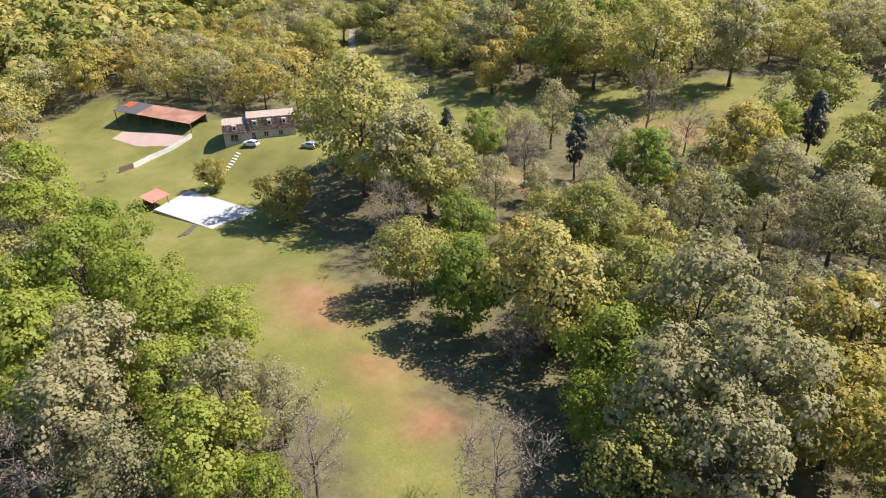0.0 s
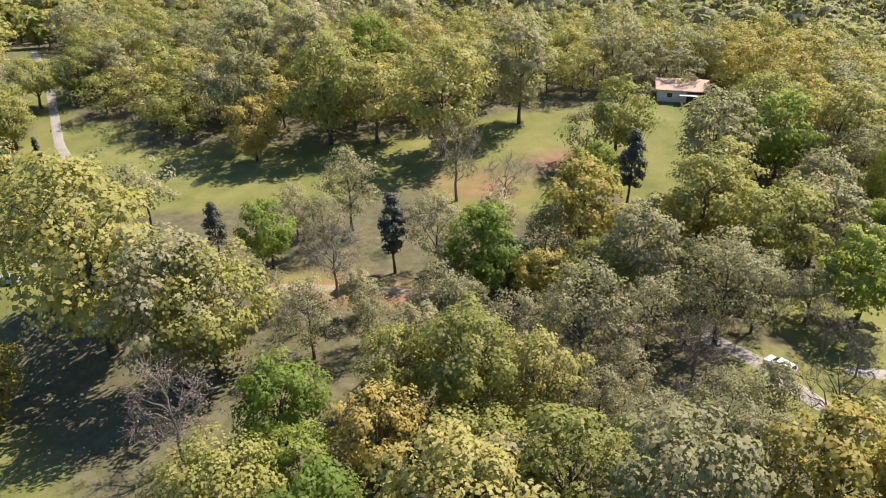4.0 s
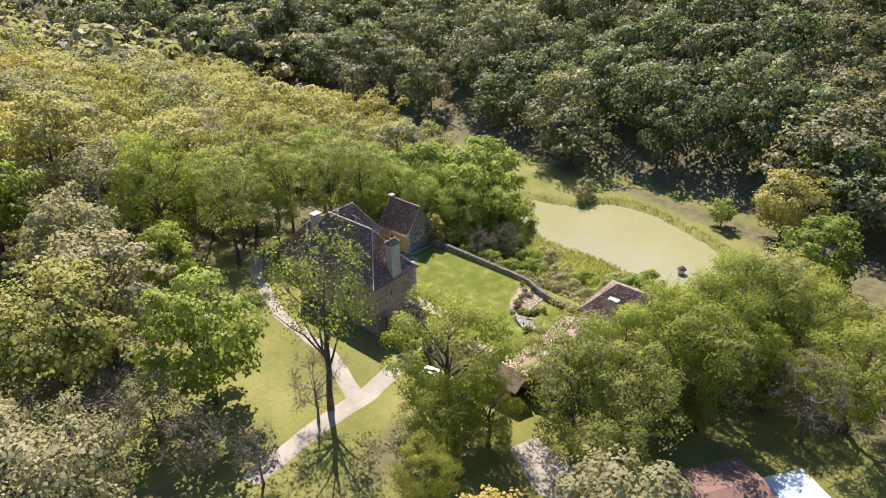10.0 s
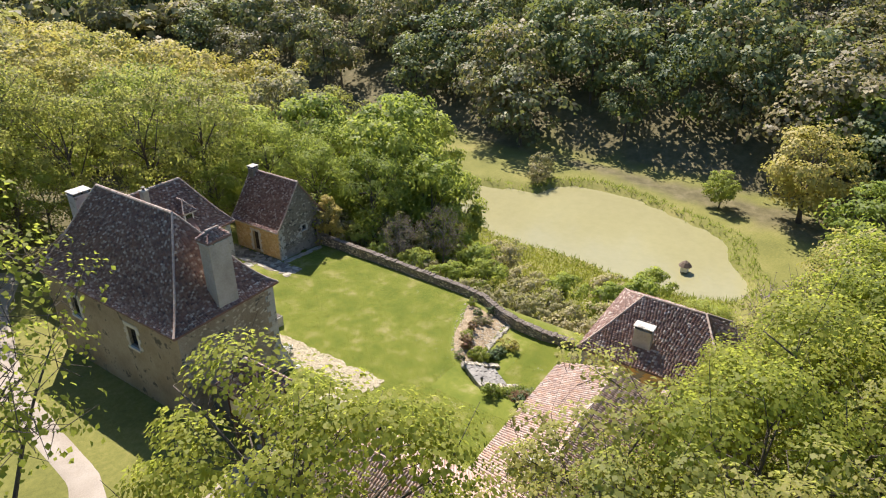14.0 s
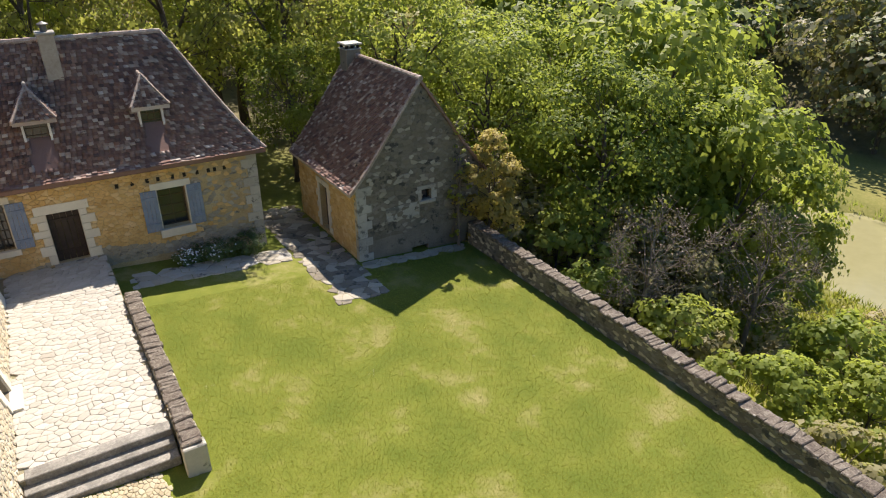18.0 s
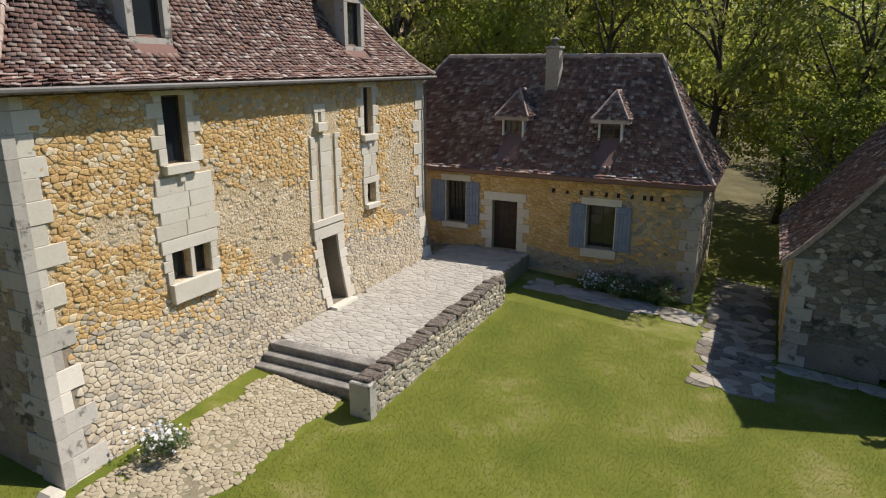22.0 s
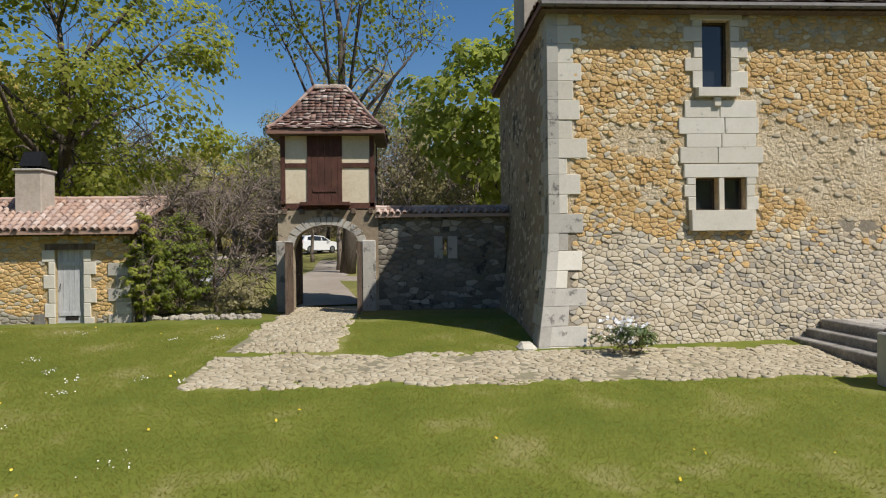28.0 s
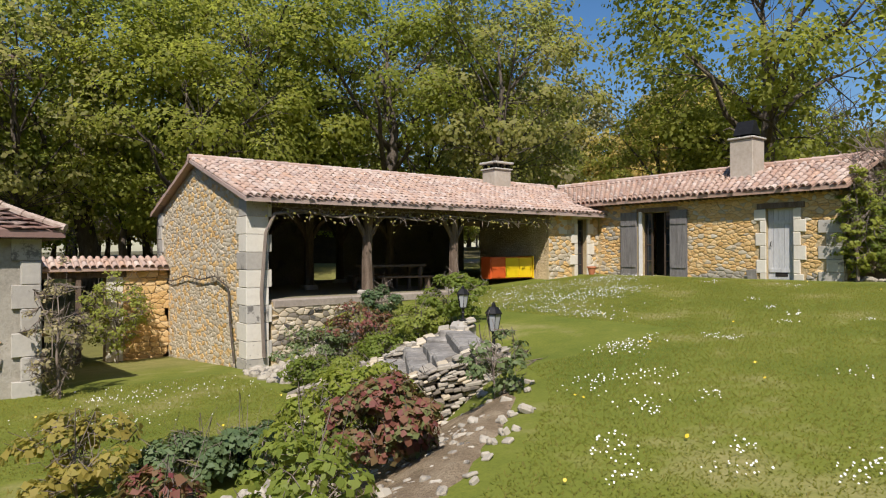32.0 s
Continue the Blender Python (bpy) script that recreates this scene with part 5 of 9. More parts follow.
rubble(annex, afront, AX1 - AX0, AZ, 0.20, 0.125, annex_stone, 13, [(h[0] - 0.24, h[1] + 0.24, h[2] - 0.2, h[3] + 0.2) for h in A_HOLES] + [(0, 3.9, -1, 5), (14.35, 15, -1, 5)] + [(p - 0.03, p + 0.15, 3.1, 3.34) for p in PIGEON], 200, (8.5, 1.8), (0.01, 0.04))
rubble(annex, aeast, AY1 - AY0, AZ, 0.26, 0.18, lambda u, v, r: "grey_stone" if r.random() < 0.6 else None, 14, (), 0, (0, 2), (0.008, 0.03))
# Shallow near-black blocks paint the shade of the holes; nothing is cut.
for p in PIGEON:
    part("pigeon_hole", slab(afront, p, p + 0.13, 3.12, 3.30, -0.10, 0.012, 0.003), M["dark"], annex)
_v, _k = -0.6, 0
while _v < AZ - 0.02:
    _h = min(0.40, AZ - _v)
    part("quoin", slab(afront, AX1 - AX0 - (0.62 if _k % 2 else 0.38), AX1 - AX0 + 0.05, _v, _v + _h, -0.2, 0.05), M["ashlar_grey"], annex)
    part("quoin", slab(aeast, -0.04, 0.38 if _k % 2 else 0.62, _v, _v + _h, -0.2, 0.045), M["ashlar_grey"], annex)
    _v += _h
    _k += 1
dressed(annex, afront, *A_HOLES[0], 21, 0.16, 0.26, 0.22)
glazing(annex, afront, *A_HOLES[0], 0.2, (2, 4))
for k in range(1, 5):
    part("window_bar", Shape().tube([afront(4.68 + 0.178 * k, 1.53, -0.06), afront(4.68 + 0.178 * k, 3.28, -0.06)], [0.012, 0.012], 5), M["iron"], annex)
dressed(annex, afront, *A_HOLES[1], 22, 0.30, 0.34, 0.0, spread=0.2)
boards(annex, "door", afront, *A_HOLES[1], -0.30, -0.22, "dark_door", 5, label="dark brown plank door")
part("door_step", slab(afront, 6.6, 8.1, 0.42, 0.58, -0.3, 0.32), M["ashlar_grey"], annex)
dressed(annex, afront, *A_HOLES[2], 23, 0.16, 0.28, 0.34)
glazing(annex, afront, *A_HOLES[2], 0.34, (1, 3))
for u0, u1, v0, v1 in ((3.98, 4.62, 1.5, 3.28), (5.62, 6.2, 1.5, 3.28), (10.04, 10.63, 1.06, 2.80), (11.79, 12.36, 1.06, 2.80)):
    boards(annex, "shutter", afront, u0, u1, v0, v1, 0.055, 0.09, "shutter_blue", 4, label="blue-grey painted plank shutter")
BX0, BX1, BY0, BY1, BZ = 39.7, 55.12, 137.82, 145.4, 8.25
BA_, BB_ = (43.2, 141.6, BZ), (52.45, 141.6, BZ)
_s = flat_tiles(annex, (BX0, BY0, AZ), (BX1, BY0, AZ), BA_, BB_, 0.3, seed=11, singles=150, holes=[(46.85, 47.65, 138.2, 140.2), (50.78, 51.55, 138.2, 140.2)])
_e = flat_tiles(annex, (BX1, BY0, AZ), (BX1, BY1, AZ), BB_, BB_, 0.3, seed=12)
_n = flat_tiles(annex, (BX1, BY1, AZ), (BX0, BY1, AZ), BB_, BA_, 0.3, width=0.24, gap=0.18, seed=13)
_w = flat_tiles(annex, (BX0, BY1, AZ), (BX0, BY0, AZ), BA_, BA_, 0.3, seed=14)
ridge_line(annex, [BA_, BB_], 0.13)
for at, u in ((_s, 0.0), (_s, 1.0), (_n, 0.0), (_n, 1.0)):
    ridge_line(annex, hip_points(at, u), 0.08)
part("soffit", Shape().box(BX0 + 0.03, BX1 - 0.03, BY0 + 0.03, BY1 - 0.03, AZ - 0.17, AZ - 0.15), M["timber"], annex)
chimney(annex, 48.05, 48.6, 140.5, 141.1, 6.8, 8.55, "cement", "pot")


def hipped_dormer(x0, x1):
    y, z0, z1 = 139.05, 4.78, 5.92
    pl = plane(x0, y, 0, 1, 0)
    w = x1 - x0
    d = part("dormer", Shape().box(x0 + 0.01, x1 - 0.01, y + 0.3, y + 1.6, z0, z1), M["plaster"], annex, "small dormer with its own hipped tile roof")
    for a, b, c, e in ((0, 0.08, z0, z1), (w - 0.08, w, z0, z1), (0, w, z0 - 0.08, z0), (0, w, z1 - 0.06, z1)):
        part("dormer_post", slab(pl, a, b, c, e, -0.3, 0.0, 0.008), M["white_paint"] if c == z0 else M["timber"], d)
    glazing(d, pl, 0.08, w - 0.08, z0, z1 - 0.06, 0.1, (2, 3), "frame")
    o, zr = 0.24, 6.95
    A, B, C = (x0 - o, y - 0.22, z1), (x1 + o, y - 0.22, z1), ((x0 + x1) / 2, y + 0.75, zr)
    D = ((x0 + x1) / 2, y + 2.2, zr)
    flat_tiles(d, A, B, C, C, 0.15, 0.15, 0.12, seed=int(x0 * 10))
    f = flat_tiles(d, B, (x1 + o, y + 1.9, z1), C, D, 0.15, 0.15, 0.12, seed=int(x0 * 10) + 1)
    g = flat_tiles(d, (x0 - o, y + 1.9, z1), A, D, C, 0.15, 0.15, 0.12, seed=int(x0 * 10) + 2)
    ridge_line(d, [C, D], 0.07)
    ridge_line(d, hip_points(f, 0.0, 4), 0.055)
    ridge_line(d, hip_points(g, 1.0, 4), 0.055)


hipped_dormer(46.78, 47.70)
hipped_dormer(50.70, 51.62)

# ---- the cottage ----
CX0, CX1, CY0, CY1, CZ = 57.70, 63.85, 134.75, 141.3, 2.5
cottage = thing("cottage", "small steep-gabled stone cottage with tiled roof", "house")
cs, cw, cn, ce = plane(CX0, CY0, 0, 1, 0), plane(CX0, CY1, 0, 0, -1), plane(CX1, CY1, 0, -1, 0), plane(CX1, CY0, 0, 0, 1)
C_HOLES = [(3.1, 3.6, 1.36, 1.86), (2.6, 3.45, -1.4, -0.84)]
# The south gable's shade is partly in its darkened stone and mortar colours.
wall(cottage, "wall", cs, CX1 - CX0, -1.8, CZ, 0.55, M["old_shaded_mortar"], C_HOLES, label="grey stone gable wall")
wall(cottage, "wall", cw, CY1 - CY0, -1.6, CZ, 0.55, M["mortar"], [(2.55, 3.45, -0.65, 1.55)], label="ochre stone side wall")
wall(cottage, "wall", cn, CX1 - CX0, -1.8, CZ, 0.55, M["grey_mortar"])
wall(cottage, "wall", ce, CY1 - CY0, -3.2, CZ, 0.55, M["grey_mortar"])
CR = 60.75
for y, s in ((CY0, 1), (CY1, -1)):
    part("gable", Shape().add([(CX0, y, CZ), (CX1, y, CZ), (CR, y, 6.5), (CX0, y + s * 0.5, CZ), (CX1, y + s * 0.5, CZ), (CR, y + s * 0.5, 6.5)], [(0, 1, 2), (5, 4, 3), (0, 2, 5, 3), (2, 1, 4, 5), (1, 0, 3, 4)]), M["old_shaded_mortar"], cottage)


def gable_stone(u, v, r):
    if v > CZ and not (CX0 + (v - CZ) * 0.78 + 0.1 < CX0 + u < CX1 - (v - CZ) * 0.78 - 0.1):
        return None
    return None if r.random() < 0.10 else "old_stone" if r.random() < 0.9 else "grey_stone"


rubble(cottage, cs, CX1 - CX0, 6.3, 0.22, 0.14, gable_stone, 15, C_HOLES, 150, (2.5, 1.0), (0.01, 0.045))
_cwl = plane(CX0, CY1, -1.4, 0, -1)
rubble(cottage, _cwl, CY1 - CY0, CZ + 1.4, 0.21, 0.15, lambda u, v, r: "ochre", 16, [(2.3, 3.7, 0.6, 3.1)], 120, (4, 2), (0.01, 0.04))
for k in range(10):
    part("quoin", slab(cs, -0.04, 0.66 if k % 2 else 0.42, -1.3 + 0.38 * k, -0.92 + 0.38 * k, -0.2, 0.05), M["ashlar_grey"], cottage)
part("dressed_block", slab(cs, 1.35, 3.0, 0.7, 1.35, -0.05, 0.03), M["ashlar_grey"], cottage)
dressed(cottage, cs, *C_HOLES[0], 24, 0.14, 0.16, 0.12, "ashlar_grey")
# A near-black slab closes the cellar opening as its painted shade.
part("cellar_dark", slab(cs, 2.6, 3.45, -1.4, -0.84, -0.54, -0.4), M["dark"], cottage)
glazing(cottage, cs, *C_HOLES[0], 0.2, (0, 0))
dressed(cottage, cw, 2.55, 3.45, -0.65, 1.55, 25, 0.2, 0.26, 0.0)
boards(cottage, "door", cw, 2.55, 3.45, -0.65, 1.55, -0.34, -0.26, "dark_door", 4)
_f = flat_tiles(cottage, (57.36, CY1 + 0.2, 2.36), (57.36, CY0 - 0.14, 2.36), (CR, CY1 + 0.2, 6.68), (CR, CY0 - 0.14, 6.68), 0.25, seed=21, singles=120)
_g = flat_tiles(cottage, (64.2, CY0 - 0.14, 2.30), (64.2, CY1 + 0.2, 2.30), (CR, CY0 - 0.14, 6.68), (CR, CY1 + 0.2, 6.68), 0.25, seed=22)
ridge_line(cottage, [(CR, CY0 - 0.16, 6.70), (CR, CY1 + 0.2, 6.70)], 0.11)
part("verge", Shape().add([tuple(v) for k in range(9) for v in (_f(1.0, k / 8) + (0, -0.02, 0.05), _f(1.0, k / 8) + (0, 0.12, 0.06), _f(1.0, k / 8) + (0, -0.02, -0.12))], [(3 * k, 3 * k + 3, 3 * k + 4, 3 * k + 1) for k in range(8)] + [(3 * k + 2, 3 * k + 5, 3 * k + 3, 3 * k) for k in range(8)]), M["ridge"], cottage)
chimney(cottage, 60.2, 60.95, 140.5, 141.2, 5.4, 6.95, "old_stone", "none", 0.05)


# ---- trees ----
rng = np.random.default_rng(11)


def unit(a):
    return a / np.maximum(np.linalg.norm(a, axis=-1, keepdims=True), 1e-9)


def leaf_quads(centres, outward, size, r, aspect=0.82, up=0.35, wild=0.32):
    """A bent-diamond leaf at each centre, facing roughly outward and up."""
    n = unit(outward + np.array([0, 0, up]) + r.normal(0, wild, centres.shape))
    t = unit(np.cross(n, r.normal(0, 1, centres.shape)))
    b = np.cross(n, t)
    s = (size * r.uniform(0.65, 1.3, len(centres)))[:, None]
    drop = n * s * 0.18
    return np.stack([centres - t * s * 0.5 - drop, centres - b * s * aspect * 0.5, centres + t * s * 0.5 - drop, centres + b * s * aspect * 0.5], 1)


def crown_clumps(h, radius, base, count, r, shape="round"):
    """Centres and radii of the clumps of leaves that make up a crown."""
    c = []
    while len(c) < count:
        p = r.uniform(-1, 1, 3)
        d = np.linalg.norm(p)
        if d > 1 or d < 0.58:
            continue
        lim = 1.0 + 0.22 * math.sin(3 * math.atan2(p[1], p[0]) + h) + 0.12 * math.sin(5 * p[2] + 2 * p[0] + h)
        if shape == "cone":
            k = 1.02 - (p[2] + 1) / 2
            q = np.array([p[0] * k * 1.15, p[1] * k * 1.15, p[2]])
        elif shape == "umbrella":
            q = np.array([p[0], p[1], p[2] if p[2] > 0 else p[2] * 0.55])
        else:
            q = p * np.array([1, 1, 1.0])
        c.append([q[0] * radius * lim, q[1] * radius * lim, base + (h - base) * (q[2] + 1) / 2])
    c = np.array(c)
    return c, r.uniform(0.75, 1.25, len(c)) * radius * 0.27


def crown(h, radius, base, clumps, per, size, r, shape="round", wild=0.32, fat=1.0, soft=1.0):
    c, cr = crown_clumps(h, radius, base, clumps, r, shape)
    cr = cr * fat
    d = unit(r.normal(0, 1, (clumps, per, 3)))
    d[..., 2] = np.where(d[..., 2] < -0.35, -d[..., 2], d[..., 2])
    p = c[:, None] + d * (cr[:, None, None] * r.uniform(0.62, 1.08, (clumps, per, 1))) * np.array([1.0, 1.0, 0.78])
    mid = np.array([0, 0, base + (h - base) * 0.45])
    out = unit(d + 0.6 * unit(p - mid))
    q = leaf_quads(p.reshape(-1, 3), out.reshape(-1, 3), size, r, wild=wild)
    face = np.cross(q[:, 2] - q[:, 0], q[:, 3] - q[:, 1])
    return q, c, unit(out.reshape(-1, 3) + soft * unit(face))


def limbs(h, radius, base, centres, r, girth, lean=0.0, twigs=0, sides=6, forks=7, twig=0.024):
    """A tapered trunk with limbs that reach the clumps of the crown."""
    s = Shape()
    top = Vector((lean * h * 0.5, lean * h * 0.2, h * 0.72))
    spine = [Vector((top.x * (k / 6) ** 1.5 + 0.12 * girth * 4 * math.sin(k * 1.7 + h), top.y * (k / 6) ** 1.5 + 0.1 * girth * 4 * math.cos(k * 2.1 + h), -0.35 + (top.z + 0.35) * k / 6)) for k in range(7)]
    s.tube(spine, [girth * f for f in (1.35, 1.0, 0.86, 0.72, 0.55, 0.38, 0.2)], sides + 2)
    main = []
    for k in range(forks):
        a = 2 * math.pi * (k + r.uniform(0, 0.6)) / forks
        t = r.uniform(0.32, 0.85)
        o = spine[int(t * 6)].lerp(spine[min(6, int(t * 6) + 1)], (t * 6) % 1)
        e = Vector((radius * 0.72 * math.cos(a), radius * 0.72 * math.sin(a), min(h * 0.92, max(base + 0.5, o.z + r.uniform(0.15, 0.42) * h))))
        pts = [o.lerp(e, q) + Vector((r.normal(0, 0.12), r.normal(0, 0.12), 0.9 * math.sin(q * 3.14) * r.uniform(-0.2, 0.8))) * (0 < q < 1) for q in (0, 0.25, 0.5, 0.75, 1)]
        g = girth * r.uniform(0.36, 0.52) * (1.1 - 0.5 * t)
        s.tube(pts, [g, g * 0.8, g * 0.6, g * 0.42, g * 0.2], max(4, sides - 1))
        main.append((pts, g))
    nodes = [(p, g * (1 - 0.8 * q / 4)) for pts, g in main for q, p in enumerate(pts) if q] + [(p, girth * 0.35) for p in spine[3:]]
    for c in centres:
        c = Vector(c)
        p, g = min(nodes, key=lambda n: (n[0] - c).length + (0.8 if n[0].z > c.z else 0))
        m = p.lerp(c, 0.5) + Vector((r.normal(0, 0.15), r.normal(0, 0.15), r.normal(0.15, 0.15)))
        g = min(g * 0.5, girth * 0.16)
        s.tube([p, m, c], [g, g * 0.62, g * 0.25], 3, cap=False)
        for _ in range(twigs):
            e = c + Vector(r.normal(0, 1, 3)).normalized() * radius * r.uniform(0.14, 0.34) + Vector((0, 0, radius * 0.08))
            o = m.lerp(c, r.uniform(0.1, 1))
            s.tube([o, e], [twig, twig * 0.4], 3, cap=False)
    return s


def tree_proto(name, label, leaf, h, radius, base, clumps, per, size, seed, girth=0.28, shape="round", twigs=0, bark="bark", lean=0.0, forks=7, fat=1.0):
    r = np.random.default_rng(seed)
    root = thing(name, label, "tree" if "tree" in name else "shrub")
    q, c, n = crown(h, radius, base, clumps, per, size, r, shape, fat=fat)
    part("trunk", limbs(h, radius, base, c, r, girth, lean, twigs, forks=forks), M[bark], root, smooth=True)
    if per:
        v = q.reshape(-1, 3)
        arrays("crown", v, np.arange(len(v)).reshape(-1, 4), LEAF[leaf], root, normals=np.repeat(n, 4, 0))
    return root


def set_tree(root, x, y, scale=1.0, turn=None, squash=1.0, dz=0.0, label=""):
    t = rng.uniform(0, 6.283) if turn is None else turn
    ob = copy_thing(root, Matrix.LocRotScale((x, y, gz(x, y) + dz), Euler((0, 0, t)), (scale, scale, scale * squash)))
    return tagged(ob, label)


KINDS = {
    "oak": tree_proto("oak_tree", "broad oak with yellow-green spring leaves", "oak", 14, 6.0, 2.2, 100, 62, 0.45, 1, 0.34),
    "oak2": tree_proto("oak_tree", "spreading oak with olive young foliage", "oak", 13, 6.6, 2.0, 100, 60, 0.45, 2, 0.36, "umbrella"),
    "olive": tree_proto("woodland_tree", "tall woodland tree with pale grey-green leaves", "olive", 15, 5.0, 2.2, 96, 54, 0.44, 3, 0.26),
    "sparse": tree_proto("woodland_tree", "open-crowned tree with thin young leaves", "olive", 15, 5.4, 2.6, 90, 36, 0.36, 4, 0.28, twigs=3),
    "green": tree_proto("maple_tree", "dense round tree with fresh green leaves", "green", 11, 4.6, 1.5, 90, 62, 0.42, 5, 0.24),
    "dark": tree_proto("chestnut_tree", "dense tree with deep green leaves", "green", 13, 4.8, 0.9, 92, 62, 0.44, 6, 0.28),
    "holm": tree_proto("evergreen_tree", "dark evergreen tree with compact crown", "dark", 11, 4.2, 1.4, 80, 44, 0.50, 7, 0.25),
    "yellow": tree_proto("woodland_tree", "tree with golden-yellow young leaves", "yellow", 12, 5.0, 1.6, 92, 56, 0.44, 8, 0.26),
    "bare": tree_proto("bare_tree", "leafless grey-brown tree with fine twigs", "grey", 12, 4.8, 3.0, 85, 10, 0.20, 9, 0.24, twigs=7, bark="twig"),
    "pine": tree_proto("pine_tree", "dark pine with ragged needle clumps", "pine", 14, 3.2, 3.0, 70, 48, 0.42, 10, 0.24, "cone"),
    "willow": tree_proto("willow_tree", "drooping yellow-green willow beside the pad", "yellow", 12, 5.6, 1.2, 100, 62, 0.44, 12, 0.30),
    "spruce": tree_proto("spruce_tree", "narrow dark spruce by the drive", "pine", 14, 2.2, 0.8, 70, 44, 0.42, 13, 0.2, "cone"),
}
KINDS["fresh"] = tree_proto("oak_tree", "dense young oak with bright yellow-green leaves", "fresh", 13, 5.6, 1.6, 98, 64, 0.43, 36, 0.3)
KINDS["oak_near"] = tree_proto("oak_tree", "old oak with fresh yellow-green leaves and dark limbs", "near", 14, 6.0, 2.0, 96, 165, 0.215, 31, 0.40, twigs=1, forks=9, fat=0.82)
KINDS["olive_near"] = tree_proto("woodland_tree", "tall slender tree with pale young leaves", "young", 15, 4.8, 3.8, 90, 78, 0.23, 33, 0.24, twigs=2, fat=0.85)
KINDS["airy_near"] = tree_proto("woodland_tree", "dark-trunked tree with a thin veil of young leaves", "near", 14, 5.2, 3.4, 90, 30, 0.24, 35, 0.34, twigs=4)
KINDS["tall"] = tree_proto("woodland_tree", "tall dark-trunked tree with a thin high crown by the manor", "near", 22, 5.8, 10.0, 90, 34, 0.26, 38, 0.36, twigs=4, lean=0.05, forks=9)
KINDS["dead"] = tree_proto("bare_tree", "leafless tree with dark spreading branches beside the lane", "grey", 12, 5.2, 3.4, 70, 0, 0.2, 37, 0.30, twigs=6, forks=11)
KINDS["green_near"] = tree_proto("lime_tree", "leafy tree with bright fresh green leaves", "green", 12, 4.6, 2.4, 90, 100, 0.21, 34, 0.24)
SHRUBS = {
    "bush": tree_proto("shrub", "leafy green shrub on the slope", "green", 2.6, 1.7, 0.2, 40, 46, 0.22, 21, 0.06, forks=5),
    "grey_bush": tree_proto("shrub", "grey-green willow shrub above the pond", "olive", 4.5, 2.6, 0.3, 55, 40, 0.26, 22, 0.08, twigs=3, forks=6),
    "gold_bush": tree_proto("shrub", "golden-leaved shrub against the gable", "gold", 6.2, 1.5, 0.2, 80, 90, 0.15, 23, 0.08, twigs=2, forks=6),
    "bramble": tree_proto("shrub", "low tangled green scrub on the slope", "olive", 1.6, 1.6, 0.0, 36, 40, 0.20, 24, 0.04, forks=5),
    "brown_bush": tree_proto("shrub", "brown twiggy shrub beside the gate", "grey", 4.2, 2.1, 0.2, 70, 10, 0.16, 25, 0.09, twigs=7, forks=8),
}

FARM_TREES = [
    ("willow", -101, 79, 0.95), ("yellow", -130, 82, 0.72), ("spruce", -149, 144, 0.9), ("oak", -103, 106, 1.15), ("holm", -163, 146, 0.75), ("oak", -177, 164, 1.1),
    ("oak2", -187, 171, 1.1), ("yellow", -189, 162, 1), ("olive", -197, 172, 1.05), ("oak", -181, 196, 1.1), ("olive", -175, 203, 1.1), ("green", -165, 214, 1.1),
    ("oak2", -191, 189, 1.1),
]
FRINGE = [
    ("fresh", -143.3, 48.6, 1.12), ("fresh", -127, 42, 1), ("fresh", -109.5, 46.7, 0.92), ("bare", -122.4, 36.4, 0.85), ("fresh", -95, 35.1, 1.1), ("fresh", -82, 37.1, 0.85),
    ("fresh", -64.9, 38.1, 0.74), ("fresh", -71, 34.4, 0.8), ("fresh", -84.3, 22.4, 0.9), ("olive", -69.3, 24.1, 0.84), ("fresh", -62.7, 28.3, 0.68), ("olive", -53.7, 29.7, 0.72),
    ("sparse", -48.4, 33.1, 0.6), ("olive", -63, 17.7, 0.8), ("fresh", -48.8, 23.8, 0.78), ("bare", -62.2, 12.7, 0.8), ("sparse", -52.5, 17.1, 0.68), ("bare", -39.8, 30, 0.72),
    ("fresh", -41.8, 24.8, 0.5), ("fresh", -100, 24, 1),
]
GROVE = [
    ("oak", -92.5, 94.3, 1.5), ("olive", -76, 88, 1.1), ("oak", -72.5, 91, 1), ("bare", -67.6, 75.5, 0.82), ("green", -57, 80.5, 0.8), ("oak2", -56.2, 66, 0.7),
    ("dark", -44.8, 64, 0.8), ("yellow", -45, 79, 0.7), ("oak", -38, 90, 0.82), ("oak", -29.5, 91, 0.66), ("oak2", -46, 90, 0.6), ("oak", -33, 66.8, 0.94),
    ("sparse", -24.5, 101.6, 0.8), ("olive", -15.1, 70.5, 0.99), ("oak", -24.2, 75.7, 0.8), ("sparse", -7.5, 82.2, 0.67), ("yellow", 0.4, 80.8, 0.99), ("fresh", -21.2, 62, 0.76),
    ("fresh", -20.5, 54.5, 0.51), ("olive", -12.6, 54.4, 0.89), ("olive", -6.3, 59.8, 0.99), ("yellow", 1.7, 65.7, 0.9), ("oak", -12.4, 47.6, 0.62), ("olive", -5.6, 50.9, 0.77),
    ("bare", -23.6, 39.2, 0.78),
]
